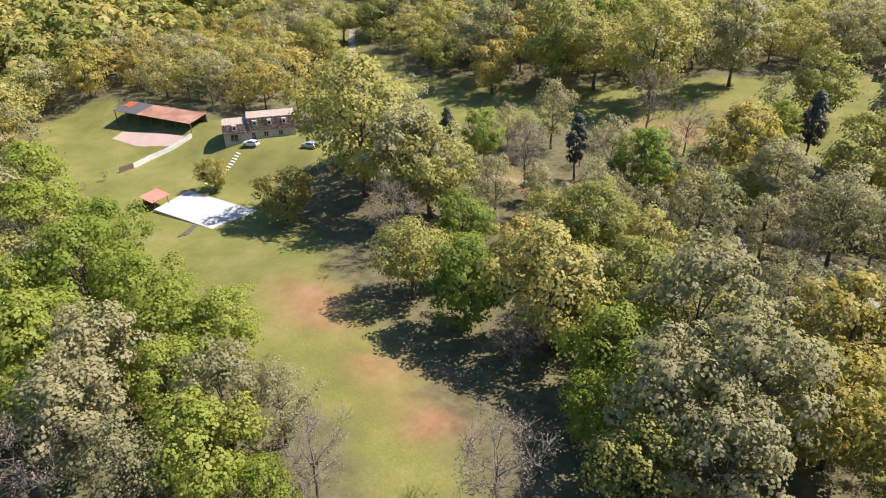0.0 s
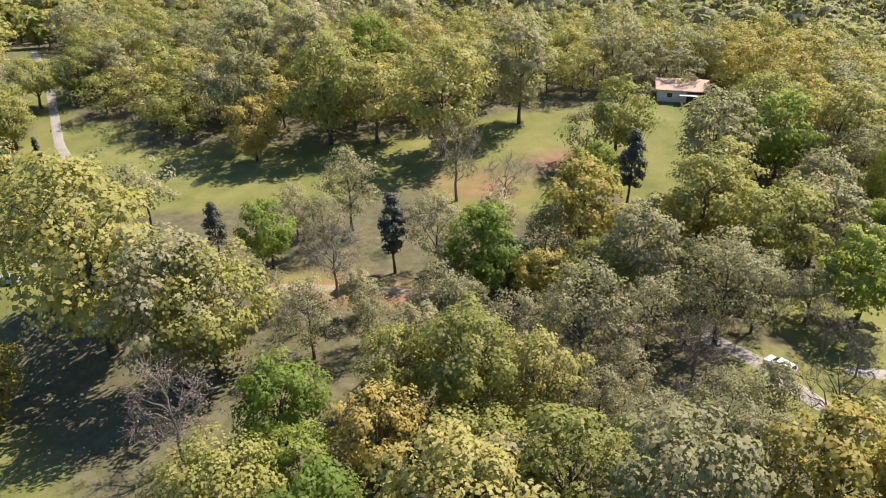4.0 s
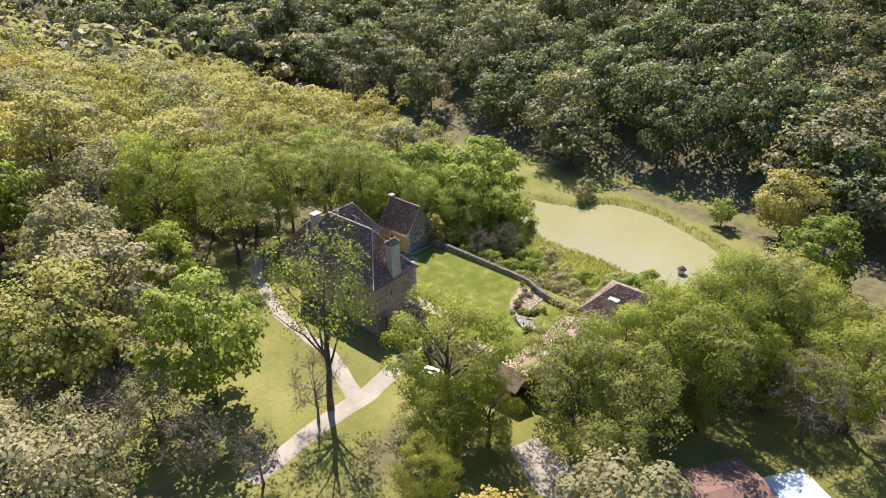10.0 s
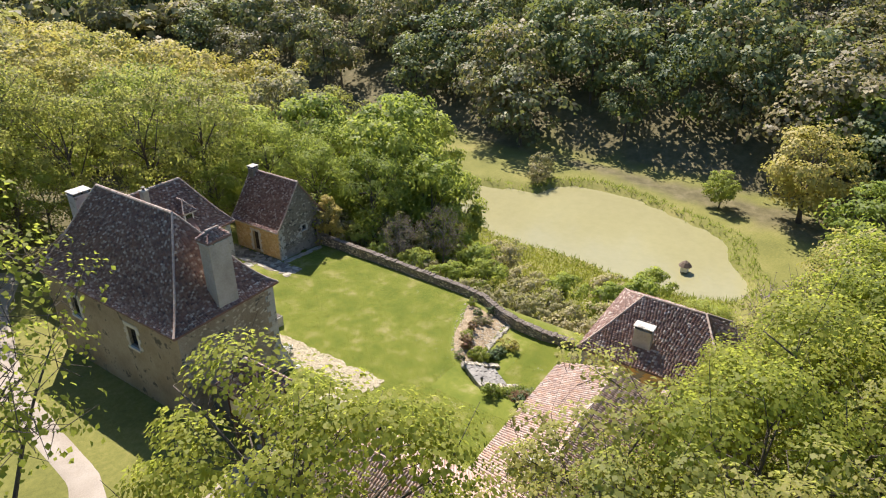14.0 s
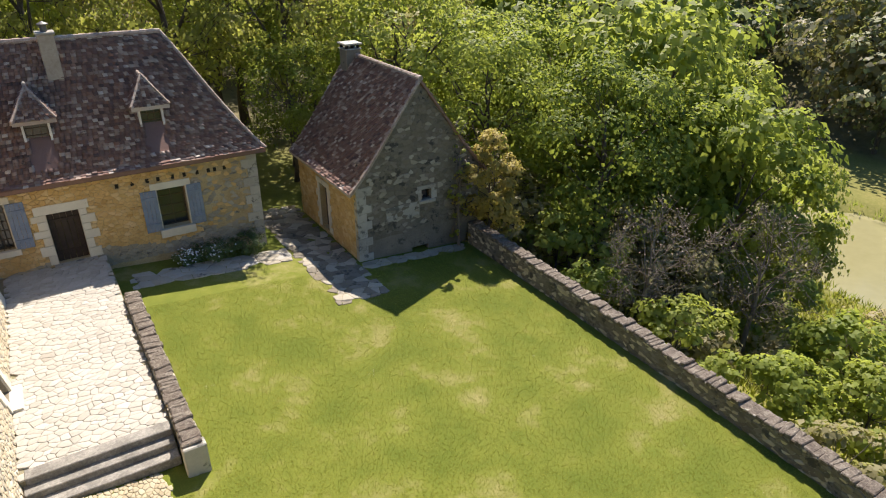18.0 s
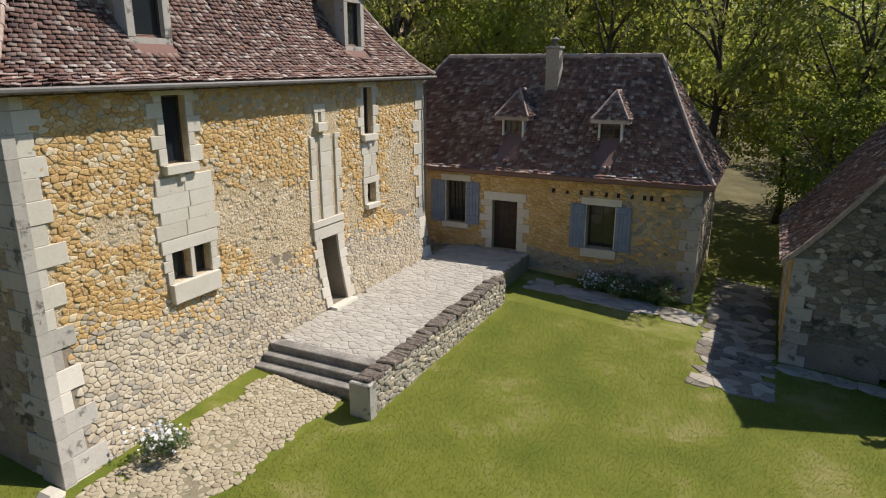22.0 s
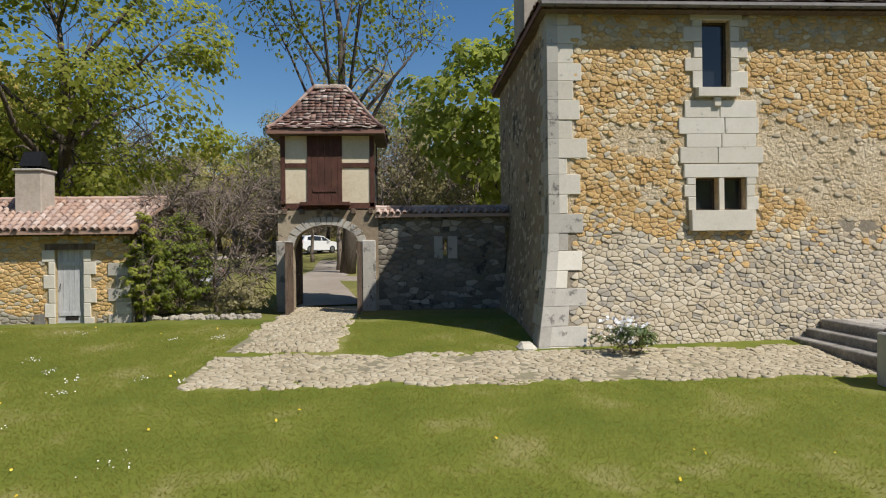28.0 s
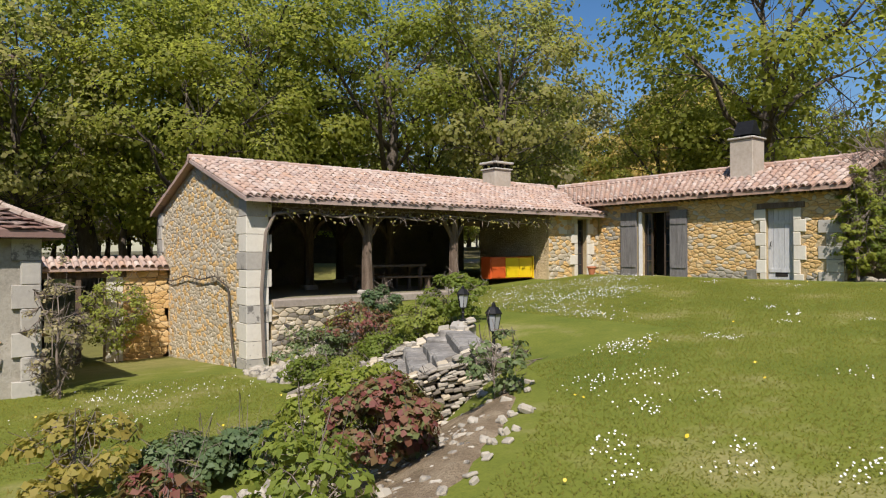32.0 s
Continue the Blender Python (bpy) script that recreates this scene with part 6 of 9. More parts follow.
MEADOW_TREES = [
    ("pine", -57.4, 122.9, 0.89), ("bare", -64, 113, 0.94), ("green", -78.8, 119.6, 0.89), ("dark", -41.3, 120.1, 0.96), ("holm", -37.5, 122.5, 0.68), ("yellow", -26.8, 132.9, 1.3),
    ("bare", -53.8, 154.4, 1.15), ("bare", -42.6, 149.7, 0.88), ("sparse", -70.8, 137.2, 0.87), ("sparse", -50.1, 124.7, 0.78), ("pine", -89.5, 119.9, 0.7), ("oak", -21.7, 180.7, 1.04),
    ("pine", -18.5, 157.9, 1), ("fresh", -25.7, 161.3, 0.73), ("olive", -113.9, 175.3, 1.3), ("yellow", -106.8, 166, 1.05), ("oak", -92, 177.3, 1.5), ("oak2", -80, 179.5, 1.15),
    ("oak", -61.9, 175.4, 1.5), ("olive", -46.6, 196, 1.4), ("green", -96, 222, 1.4), ("olive", -125, 201, 1.5), ("olive", -109.7, 204, 1.4),
]
LANE_TREES = [
    ("olive", -17.8, 121.4, 1.05), ("sparse", -6, 113.3, 1.05), ("oak2", -23.5, 118.1, 0.77), ("yellow", -31.3, 117.7, 0.76), ("sparse", -15.7, 108.5, 0.73), ("bare", -9.7, 104.4, 0.73),
    ("oak2", 4.7, 135.3, 1.12), ("oak", -6.3, 141.8, 1.2), ("olive", -3, 163.9, 1.35), ("sparse", -16.1, 87, 0.61), ("dead", 3.6, 93.6, 1), ("bare", -5.2, 99, 0.5),
    ("yellow", 9.5, 84.8, 0.95), ("sparse", -21.6, 92, 0.52), ("oak", -2, 152, 1.1),
]
HOUSE_TREES = [
    ("green", 12, 176, 1.35), ("green", 15.5, 124.5, 1.12), ("bare", 21, 113.5, 0.6), ("green_near", 38, 161, 1), ("green_near", 33, 172, 1.05), ("oak", 25, 184, 1.1),
    ("oak2", 11, 190, 1.1), ("olive", 14, 151, 1), ("olive_near", 48, 152, 0.9), ("olive_near", 54, 149, 0.95), ("olive_near", 60, 148, 0.9), ("green_near", 66, 145, 0.95),
    ("green_near", 68, 140, 0.85), ("green_near", 71, 134, 0.85), ("green_near", 75, 143, 1), ("green_near", 60, 158, 1.1), ("green", 70, 154, 1.05),
]
SLOPE_TREES = [
    ("dark", 78, 150, 1), ("green", 84, 141, 1.25), ("dark", 79, 136, 0.7), ("green", 88, 133, 0.7), ("green", 92, 146, 1.1), ("dark", 100, 152, 1.2),
    ("green", 107, 152, 1.1), ("green", 90, 157, 1), ("bare", 67.6, 127.5, 0.42), ("olive_near", 44, 157, 1), ("oak_near", 30, 160, 1), ("olive_near", 36, 150.5, 0.95),
    ("green", 24, 148, 0.75), ("bare", 74.5, 126.5, 0.48), ("green", 80, 132, 0.85), ("green", 76, 138, 1.05), ("grey_bush", 130, 141, 0.8),
    ("green_near", 50, 159, 0.85), ("green_near", 44.5, 151.5, 0.6), ("green_near", 57.5, 154, 0.7), ("green_near", 63, 152, 0.75), ("green_near", 40, 155, 0.75), ("green_near", 59, 145.5, 0.5),
]
YARD_TREES = [
    ("oak_near", 54, 84, 1.1), ("olive_near", 64, 82, 1.1), ("olive_near", 70, 80, 1), ("bare", 62, 89, 0.95), ("olive", 82, 85, 1), ("green", 117, 84, 1.35),
    ("oak", 100, 86, 1), ("yellow", 17, 88, 0.8), ("yellow", 11, 84, 0.8), ("green_near", 66, 96, 0.6), ("green", 134, 108, 0.6), ("olive", 22, 79, 1),
    ("tall", 23.4, 114.2, 1), ("oak_near", 30, 102.8, 1.12), ("olive_near", 38.5, 94.5, 0.95), ("oak_near", 51.3, 90, 0.8), ("oak_near", 61, 83.7, 1.12), ("oak_near", 44, 84.8, 0.78),
    ("oak_near", 55.9, 77.9, 0.7), ("oak_near", 30.3, 97.5, 0.6), ("oak_near", 47.1, 85.7, 1.1), ("olive_near", 57, 88, 0.85), ("olive_near", 36.5, 86, 1), ("green_near", 66, 96, 0.6),
    ("green", 152, 90, 1.6), ("oak", 134.7, 95.5, 1.18),
    ("oak_near", 41, 89, 1.05), ("olive_near", 34, 90, 1), ("olive_near", 47, 82, 1), ("oak_near", 66, 78, 1.1), ("oak_near", 72, 86, 0.95), ("oak_near", 58, 70, 1),
    ("oak_near", 79, 78, 1.05), ("bare", 53, 73, 0.9), ("oak_near", 25.5, 100, 0.7), ("olive_near", 30, 84, 0.8), ("oak_near", 20, 97, 0.55),
]
PLACES = FARM_TREES + FRINGE + GROVE + MEADOW_TREES + LANE_TREES + HOUSE_TREES + SLOPE_TREES + YARD_TREES
for _stand, _grow, _tall in ((FARM_TREES, 1.0, 1.0), (FRINGE, 1.22, 1.1), (GROVE, 1.28, 1.12), (MEADOW_TREES, 1.12, 1.15), (LANE_TREES, 1.06, 1.08), (HOUSE_TREES, 1.12, 1.12), (SLOPE_TREES, 1.14, 1.2), (YARD_TREES, 1.0, 1.0)):
    for kind, x, y, s in _stand:
        set_tree(KINDS.get(kind) or SHRUBS[kind], x, y, s * _grow, squash=_tall)


def scatter(x0, x1, y0, y1, gap, r, keep):
    """Jittered places that keep() lets stand."""
    gx, gy = np.meshgrid(np.arange(x0, x1, gap), np.arange(y0, y1, gap))
    gx = gx + (np.arange(gx.shape[0]) % 2)[:, None] * gap * 0.5 + r.uniform(-0.36, 0.36, gx.shape) * gap
    gy = gy + r.uniform(-0.36, 0.36, gy.shape) * gap
    p = np.stack([gx.ravel(), gy.ravel()], 1)
    return p[keep(p[:, 0], p[:, 1])]


_set = np.array([(x, y) for _, x, y, s in PLACES if s])


def free_of_trees(p, gap):
    return np.array([np.hypot(_set[:, 0] - x, _set[:, 1] - y).min() > gap for x, y in p])


WAY = [(0, 0), (-17, 18), (-28, 44), (-20, 60), (14, 86), (45, 110), (59, 117)]


def way_distance(x, y):
    best = np.full(np.shape(x), 1e9)
    for (ax, ay), (bx, by) in zip(WAY, WAY[1:]):
        dx, dy = bx - ax, by - ay
        t = np.clip(((x - ax) * dx + (y - ay) * dy) / (dx * dx + dy * dy), 0, 1)
        best = np.minimum(best, np.hypot(x - ax - t * dx, y - ay - t * dy))
    return best


def off_line(x, y, ax, ay, bx, by):
    t = np.clip(((x - ax) * (bx - ax) + (y - ay) * (by - ay)) / ((bx - ax) ** 2 + (by - ay) ** 2), 0, 1)
    return np.hypot(x - ax - t * (bx - ax), y - ay - t * (by - ay))


def wooded(x, y):
    """Where trees may fill in between those placed singly: not on the slope, the open glade or along the meadow."""
    ok = (openness(x, y) > 4.0) & ~((x > 62) & (x < 150) & (y > 92) & (y < 138))
    ok &= ~((x > -112) & (x < 12) & (y > 88) & (y < 172))
    return ok & (off_line(x, y, -62, 60, -20, 47) > 6.5) & (off_line(x, y, -113, 55, -37, 31) > 5) & (off_line(x, y, -100, 92, -62, 70) > 9)


_near = scatter(-235, 118, -30, 290, 10.2, rng, wooded)
_near = _near[free_of_trees(_near, 6.4)]
# Thin young trees and undergrowth between the lane and the glade.
_thin = scatter(-46, 9, 90, 134, 6.6, rng, lambda x, y: (off_line(x, y, -8, 116, 13, 97) > 4.5) & (off_line(x, y, 3, 108, 16, 93) > 6) & (off_line(x, y, -46, 113, -8, 116) > 2.5))
_thin = np.concatenate([_thin[free_of_trees(_thin, 3.6)], [(-72, 105), (-66, 102), (-58, 108), (-54, 101), (-84, 112), (-61, 97), (-76, 100), (-88, 104), (-72, 127), (-60, 131), (-80, 132)]])
for n, (x, y) in enumerate(_thin):
    set_tree(KINDS[("sparse", "bare", "olive", "sparse", "bare")[n % 5]], x, y, rng.uniform(0.5, 0.8), squash=rng.uniform(0.95, 1.2))
_dist = way_distance(_near[:, 0], _near[:, 1])
_order = np.argsort(_dist)
_single, _joined = _near[_order[:150]], _near[_order[150:]]
_mix = ["oak", "oak2", "olive", "sparse", "bare", "yellow", "olive", "green", "bare", "oak2", "sparse"]
_close = ["oak_near", "olive_near", "airy_near", "olive_near"]
for x, y in _single:
    _names = _close if math.hypot(x - 44, y - 92) < 42 else ["fresh", "olive", "fresh", "oak"] if y < 46 else _mix
    set_tree(KINDS[_names[int(rng.integers(len(_names)))]], x, y, rng.uniform(0.6, 0.92) if y < 93 and x < 12 else rng.uniform(0.85, 1.3), squash=rng.uniform(0.85, 1.1))
for k in list(KINDS.values()) + list(SHRUBS.values()):
    k.matrix_basis = Matrix.Translation((-330, 60, gz(-330, 60))) @ Matrix.Translation((rng.uniform(-60, 60), rng.uniform(-60, 60), 0))


def woodland(name, label, places, protos, material, sizes, parent=None):
    """A stretch of wood too far to count: every tree's leaves in one mesh, its trunks in another."""
    root = tagged(new(name), label, "woodland", kind="stuff")
    V, T, N, trunks = [], [], [], Shape()
    for x, y in places:
        q, nq = protos[int(rng.integers(len(protos)))]
        s, a, z = rng.uniform(*sizes), rng.uniform(0, 6.283), gz(x, y)
        c, n = math.cos(a) * s, math.sin(a) * s
        v = q @ np.array([[c, n, 0], [-n, c, 0], [0, 0, s * rng.uniform(0.85, 1.15)]]) + np.array([x, y, z])
        V.append(v.reshape(-1, 3))
        N.append(np.repeat(nq @ np.array([[c, n, 0], [-n, c, 0], [0, 0, s]]) / s, 4, 0))
        T.append(np.full(len(q), rng.uniform()))
        trunks.tube([(x, y, z - 0.4), (x, y, z + 7.5 * s)], [0.24 * s, 0.1 * s], 4, cap=False)
    V = np.concatenate(V)
    arrays("leaves", V, np.arange(len(V)).reshape(-1, 4), material, root, kind="stuff", tint=np.concatenate(T), normals=np.concatenate(N))
    part("trunks", trunks, M["bark"], root, kind="stuff")
    return root


def far_protos(count, clumps, per, size, seed, wild, fat):
    return [crown(13, 5.4 + 0.5 * (k % 3), 1.4, clumps, per, size, np.random.default_rng(seed + k), "round" if k % 3 else "umbrella", wild, fat, 0.75)[::2] for k in range(count)]


def stand(label, places, protos, material, sizes):
    """A wood seen from afar whose trees share a few meshes."""
    root = tagged(new("woodland"), label, "woodland", kind="stuff")
    meshes = []
    for q, nq in protos:
        t = Shape().tube([(0, 0, -0.5), (0.1, 0, 3.5), (0, 0.1, 8.5)], [0.26, 0.2, 0.09], 4, cap=False)
        v = np.concatenate([q.reshape(-1, 3), np.array(t.v)])
        f = np.concatenate([np.arange(4 * len(q)).reshape(-1, 4), np.array(t.f) + 4 * len(q)])
        n = np.concatenate([np.repeat(nq, 4, 0), unit(np.array(t.v) * np.array([1, 1, 0]))])
        ob = arrays("tree", v, f, [material, M["bark"]], root, kind="stuff", normals=n)
        ob.data.polygons.foreach_set("material_index", np.concatenate([np.zeros(len(q), np.int32), np.ones(len(t.f), np.int32)]))
        meshes.append([ob.data, ob])
    for x, y in places:
        slot = meshes[int(rng.integers(len(meshes)))]
        ob = slot[1] or tagged(new("tree", slot[0]), kind="stuff")
        slot[1] = None
        ob.parent = root
        k = rng.uniform(*sizes)
        ob.matrix_basis = Matrix.LocRotScale((x, y, gz(x, y)), Euler((0, 0, rng.uniform(0, 6.283))), (k, k, k * rng.uniform(0.85, 1.15)))
    for _, ob in meshes:
        if ob:
            bpy.data.objects.remove(ob)
    return root


_mid, _low = far_protos(5, 46, 40, 0.52, 100, 0.3, 1.1), far_protos(6, 40, 40, 0.62, 200, 0.3, 1.15)
_far = far_protos(5, 11, 14, 2.0, 300, 0.2, 1.6)
_groups = np.array([noise.noise(Vector((x * 0.03, y * 0.03, 4.0))) for x, y in _joined])
for _name, _sel in (("oak", _groups > 0.08), ("olive", (_groups <= 0.08) & (_groups > -0.22)), ("yellow", _groups <= -0.22)):
    if _sel.any():
        stand(f"spring woodland of {'oak' if _name == 'oak' else 'pale mixed trees' if _name == 'olive' else 'golden young trees'} on the plateau", _joined[_sel], _mid, LEAF[_name], (0.9, 1.35))
_hill = scatter(70, 430, 60, 420, 12.0, rng, lambda x, y: (openness(x, y) > 1.0) & (x > 100 + 24 * smoothstep(145, 205, y) - 0.3 * np.clip(y - 285, 0, 900) + 42 - 14 * smoothstep(140, 200, y)))
stand("dark green wooded hillside across the valley", _hill[_hill[:, 0] < 240], _low, LEAF["wood"], (1.05, 1.75))
woodland("woodland", "wooded crest of the far hillside", _hill[_hill[:, 0] >= 240], _far, LEAF["wood"], (1.1, 1.6))
_back = scatter(-420, 240, 290, 620, 15, rng, lambda x, y: (openness(x, y) > 3.0))
woodland("woodland", "distant mixed woodland beyond the fields", _back, _far, LEAF["olive"], (1.2, 1.7))
_west = scatter(-420, -235, -30, 290, 11, rng, lambda x, y: openness(x, y) > 3.0)
woodland("woodland", "mixed woodland around the farm fields", _west, _far, LEAF["oak"], (0.9, 1.4))


# ---- terrace, steps and paving ----
TZ = 0.55
terrace = thing("terrace", "raised terrace paved with pale irregular limestone slabs", "terrace", kind="structure")
part("terrace_body", Shape().box(44.6, 48.42, 126.55, 138.15, -0.6, TZ - 0.05), M["joint"], terrace)
_pl = level(44.9, 126.55, TZ - 0.05)
rubble(terrace, _pl, 3.5, 11.6, 0.25, 0.20, lambda u, v, r: "paving", 41, (), 300, (1.7, 2.0), (0.044, 0.053), 0.006, 0.008, "paving_slab")
for k in range(3):
    z, y = TZ - 0.18 * k, 126.55 - 0.36 * k
    if k:
        part("step", Shape().block(45.0 - 0.02 * k, 48.38, y, y + 0.40, z - 0.3, z, 0.02), M["step"], terrace)
    else:
        part("step", Shape().block(45.05, 48.38, y - 0.04, y + 0.34, z - 0.3, z + 0.02, 0.02), M["step"], terrace)


def low_wall(name, label, pts, thick, tops, seed, su=0.19, sv=0.10, mat="grey_stone", coping="mossy", singles=0, below=0.35, category="wall", cope=0.09):
    """A free-standing rubble wall along a line, with a coping of rough stones."""
    root = thing(name, label, category, kind="structure" if name.startswith("garden") else "")
    for n, ((x0, y0), (x1, y1), t0, t1) in enumerate(zip(pts, pts[1:], tops, tops[1:])):
        L = math.hypot(x1 - x0, y1 - y0)
        ux, uy = (x1 - x0) / L, (y1 - y0) / L
        for side in (0, 1):
            ox, oy, dx, dy = (x0, y0, ux, uy) if side == 0 else (x1, y1, -ux, -uy)
            a, b = (t0, t1) if side == 0 else (t1, t0)
            zb = min(gz(x0, y0), gz(x1, y1)) - below

            def place(u, v, m, ox=ox, oy=oy, dx=dx, dy=dy, a=a, b=b, L=L, zb=zb):
                top = a + (b - a) * u / L
                z = zb + (top - zb) * v
                d = m + thick / 2
                return (ox + dx * u + dy * d, oy + dy * u - dx * d, z)
            hgt = (a + b) / 2 - zb
            if side == 0:
                wall(root, "core", place, L, 0, 1, thick, M["grey_mortar"])
            rubble(root, lambda u, v, m, f=place, h=hgt: f(u, v / h, m), L, hgt, su, sv, lambda u, v, r: mat if r.random() < 0.8 else "buff_stone", seed + 7 * n + side, (), singles if n == 0 and side == 0 else 0, (L / 2, hgt), (0.01, 0.05))
        r, u = random.Random(seed + n), 0.0
        while u < L - 0.05:
            w = min(r.uniform(0.12, 0.30), L - u)
            z = t0 - 0.02 + r.uniform(-0.03, 0.03) + (t1 - t0) * (u + w / 2) / L
            m = Matrix.Translation((x0 + ux * (u + w / 2), y0 + uy * (u + w / 2), z)) @ Euler((r.uniform(-0.12, 0.12), r.uniform(-0.10, 0.10), math.atan2(uy, ux) + r.uniform(-0.12, 0.12))).to_matrix().to_4x4()
            part("coping_stone", Shape().block(-w / 2 - 0.01, w / 2 + 0.01, -thick / 2 - r.uniform(0.0, 0.07), thick / 2 + r.uniform(0.0, 0.07), -0.06, cope * r.uniform(0.5, 1.4), 0.03, m), M[coping], root)
            u += w
    return root


low_wall("parapet_wall", "low rubble parapet with lichen-grown coping beside the terrace", [(48.68, 125.4), (48.68, 134.2)], 0.42, [0.72, 0.72], 60, singles=200)
part("end_block", Shape().block(48.40, 48.98, 125.28, 125.62, -0.35, 0.74, 0.03), M["ashlar_grey"], bpy.data.objects["parapet_wall"])
GARDEN = [(63.5, 134.6), (63.45, 128.3), (63.3, 122.0), (63.15, 117.0), (62.9, 114.2), (61.9, 112.1), (61.2, 109.8), (61.0, 107.3), (61.4, 104.6)]
low_wall("garden_wall", "long weathered stone garden wall above the pond slope", GARDEN, 0.5, [-0.25, -0.35, -0.45, -0.5, -0.55, -0.6, -0.65, -0.75, -0.95], 80, singles=120, below=1.6, mat="old_stone")


def paved(name, label, ox, oy, w, h, su, sv, seed, mat="cobble", ux=1.0, uy=0.0, singles=0, focus=(0, 0), pick=None, lift=0.0, category="path"):
    root = thing(name, label, category, kind="structure")
    rubble(root, draped(ox, oy, ux, uy, lift), w, h, su, sv, pick or (lambda u, v, r: mat if r.random() < 0.96 else None), seed, (), singles, focus, (0.018, 0.036), 0.006, 0.012, "cobblestone" if mat == "cobble" else "paving_slab")
    return root


def ragged(w, h):
    def pick(u, v, r):
        e = min(v, h - v)
        return "cobble" if e > 0.12 + 0.16 * math.sin(u * 3.1) * math.sin(u * 1.3) and r.random() < 0.95 else None
    return pick


strip("path_bed", [(37.6, 115.0), (41.0, 114.9), (45.2, 114.8)], [2.3, 2.5, 3.2], M["joint"], "sandy bed of the cobbled path", lift=0.006, step=0.5, wobble=0.5)
strip("path_bed", [(46.4, 113.6), (46.7, 117.0), (46.9, 121.0), (46.7, 125.6)], [2.4, 2.4, 2.3, 2.8], M["joint"], "sandy bed of the cobbled path", lift=0.010, step=0.5, wobble=0.5)
paved("cobbled_path", "cobbled path from the gate across the lawn", 37.7, 113.75, 7.6, 2.35, 0.135, 0.105, 101, singles=120, focus=(6, 1), pick=ragged(7.6, 2.35))
paved("cobbled_path", "worn cobbled path along the manor to the steps", 48.0, 113.6, 12.2, 2.5, 0.135, 0.105, 102, ux=0.0, uy=1.0, singles=180, focus=(4, 1), pick=ragged(12.2, 2.5))
paved("stone_path", "rough flagged path between annex and cottage", 55.3, 131.6, 2.3, 10.5, 0.40, 0.34, 103, mat="paving", pick=lambda u, v, r: ("grey_stone" if r.random() < 0.4 else "old_stone") if u > 0.25 * math.sin(v) or v > 5 else None)
paved("stone_path", "flagged strip in front of the annex", 48.9, 136.0, 6.4, 1.35, 0.45, 0.36, 104, mat="paving", pick=lambda u, v, r: "grey_stone" if r.random() < 0.5 else "paving")
paved("stone_path", "narrow kerb of flat stones round the cottage", 57.3, 133.9, 5.6, 0.7, 0.35, 0.3, 105, mat="paving", pick=lambda u, v, r: "grey_stone")

# ---- gate tower and its wall ----
tower = thing("gate_tower", "timber-framed gate tower over a stone arch with tiled pyramid roof", "gatehouse")
GX0, GX1, GY0, GY1 = 36.75, 38.85, 113.65, 116.48


def arch_wall(x0, x1, y0, y1, z0, z1, a, b, spring, rise, mat, parent):
    s = Shape()
    s.box(x0, x1, y0, a, z0, z1).box(x0, x1, b, y1, z0, z1)
    n = 14
    cv = [(a + (b - a) * k / n, spring + rise * math.sin(math.acos(max(-1, min(1, 1 - 2 * k / n))))) for k in range(n + 1)]
    for (p, zp), (q, zq) in zip(cv, cv[1:]):
        s.add([(x0, p, zp), (x0, q, zq), (x0, q, z1), (x0, p, z1), (x1, p, zp), (x1, q, zq), (x1, q, z1), (x1, p, z1)], [(0, 3, 2, 1), (4, 5, 6, 7), (0, 1, 5, 4)])
    part("arch", s, mat, parent)
    for k, ((p, zp), (q, zq)) in enumerate(zip(cv, cv[1:])):
        c = Vector(((p + q) / 2 - (a + b) / 2, (zp + zq) / 2 - spring)).normalized() * 0.26
        part("voussoir", Shape().prism([(p, zp), (q, zq), (q + c.x, zq + c.y), (p + c.x, zp + c.y)], lambda u, v, m: (x1 + m, u, v), -0.05, 0.02, 0.004, 0.008), M["ashlar_grey"], parent)


arch_wall(38.3, 38.85, GY0 - 0.1, GY1 + 0.1, -0.3, 3.45, 113.98, 116.05, 2.25, 0.72, M["render_wall"], tower)
for y0, y1 in ((113.5, 113.95), (116.08, 116.5)):
    part("gate_pier", Shape().block(38.2, 38.98, y0, y1, -0.3, 2.5, 0.03), M["ashlar_grey"], tower)
for y, s in ((113.98, 1), (116.03, -1)):
    pl = plane(38.95, y, 0, 1, 0)
    boards(tower, "gate_leaf", pl, 0.05, 1.05, 0.36, 2.45, -0.05, 0.02, "timber", 5, label="weathered open gate leaf")
tfront, tsouth, tnorth, tback = plane(GX1, GY0, 0, 0, 1), plane(GX0, GY0, 0, 1, 0), plane(GX1, GY1, 0, -1, 0), plane(GX0, GY1, 0, 0, -1)
wd, dp = GY1 - GY0, GX1 - GX0
for pl, w in ((tfront, wd), (tback, wd), (tsouth, dp), (tnorth, dp)):
    part("infill", slab(pl, 0.05, w - 0.05, 3.62, 5.8, -0.12, -0.03, 0.004), M["cream"], tower)
    for a, b, c, d in ((0, 0.14, 3.5, 5.85), (w - 0.14, w, 3.5, 5.85), (0, w, 3.46, 3.64), (0, w, 5.72, 5.86), (0.14, w - 0.14, 4.72, 4.86)):
        part("timber_beam", slab(pl, a, b, c, d, -0.14, 0.0 if c < 4.5 else 0.004, 0.008), M["red_timber"], tower)
for a in (0.80, 1.72):
    part("timber_beam", slab(tfront, a, a + 0.13, 3.64, 5.72, -0.14, 0.012, 0.008), M["red_timber"], tower)
boards(tower, "loft_door", tfront, 0.93, 1.72, 3.66, 5.70, -0.10, 0.006, "red_timber", 4, label="dark red plank loft door")
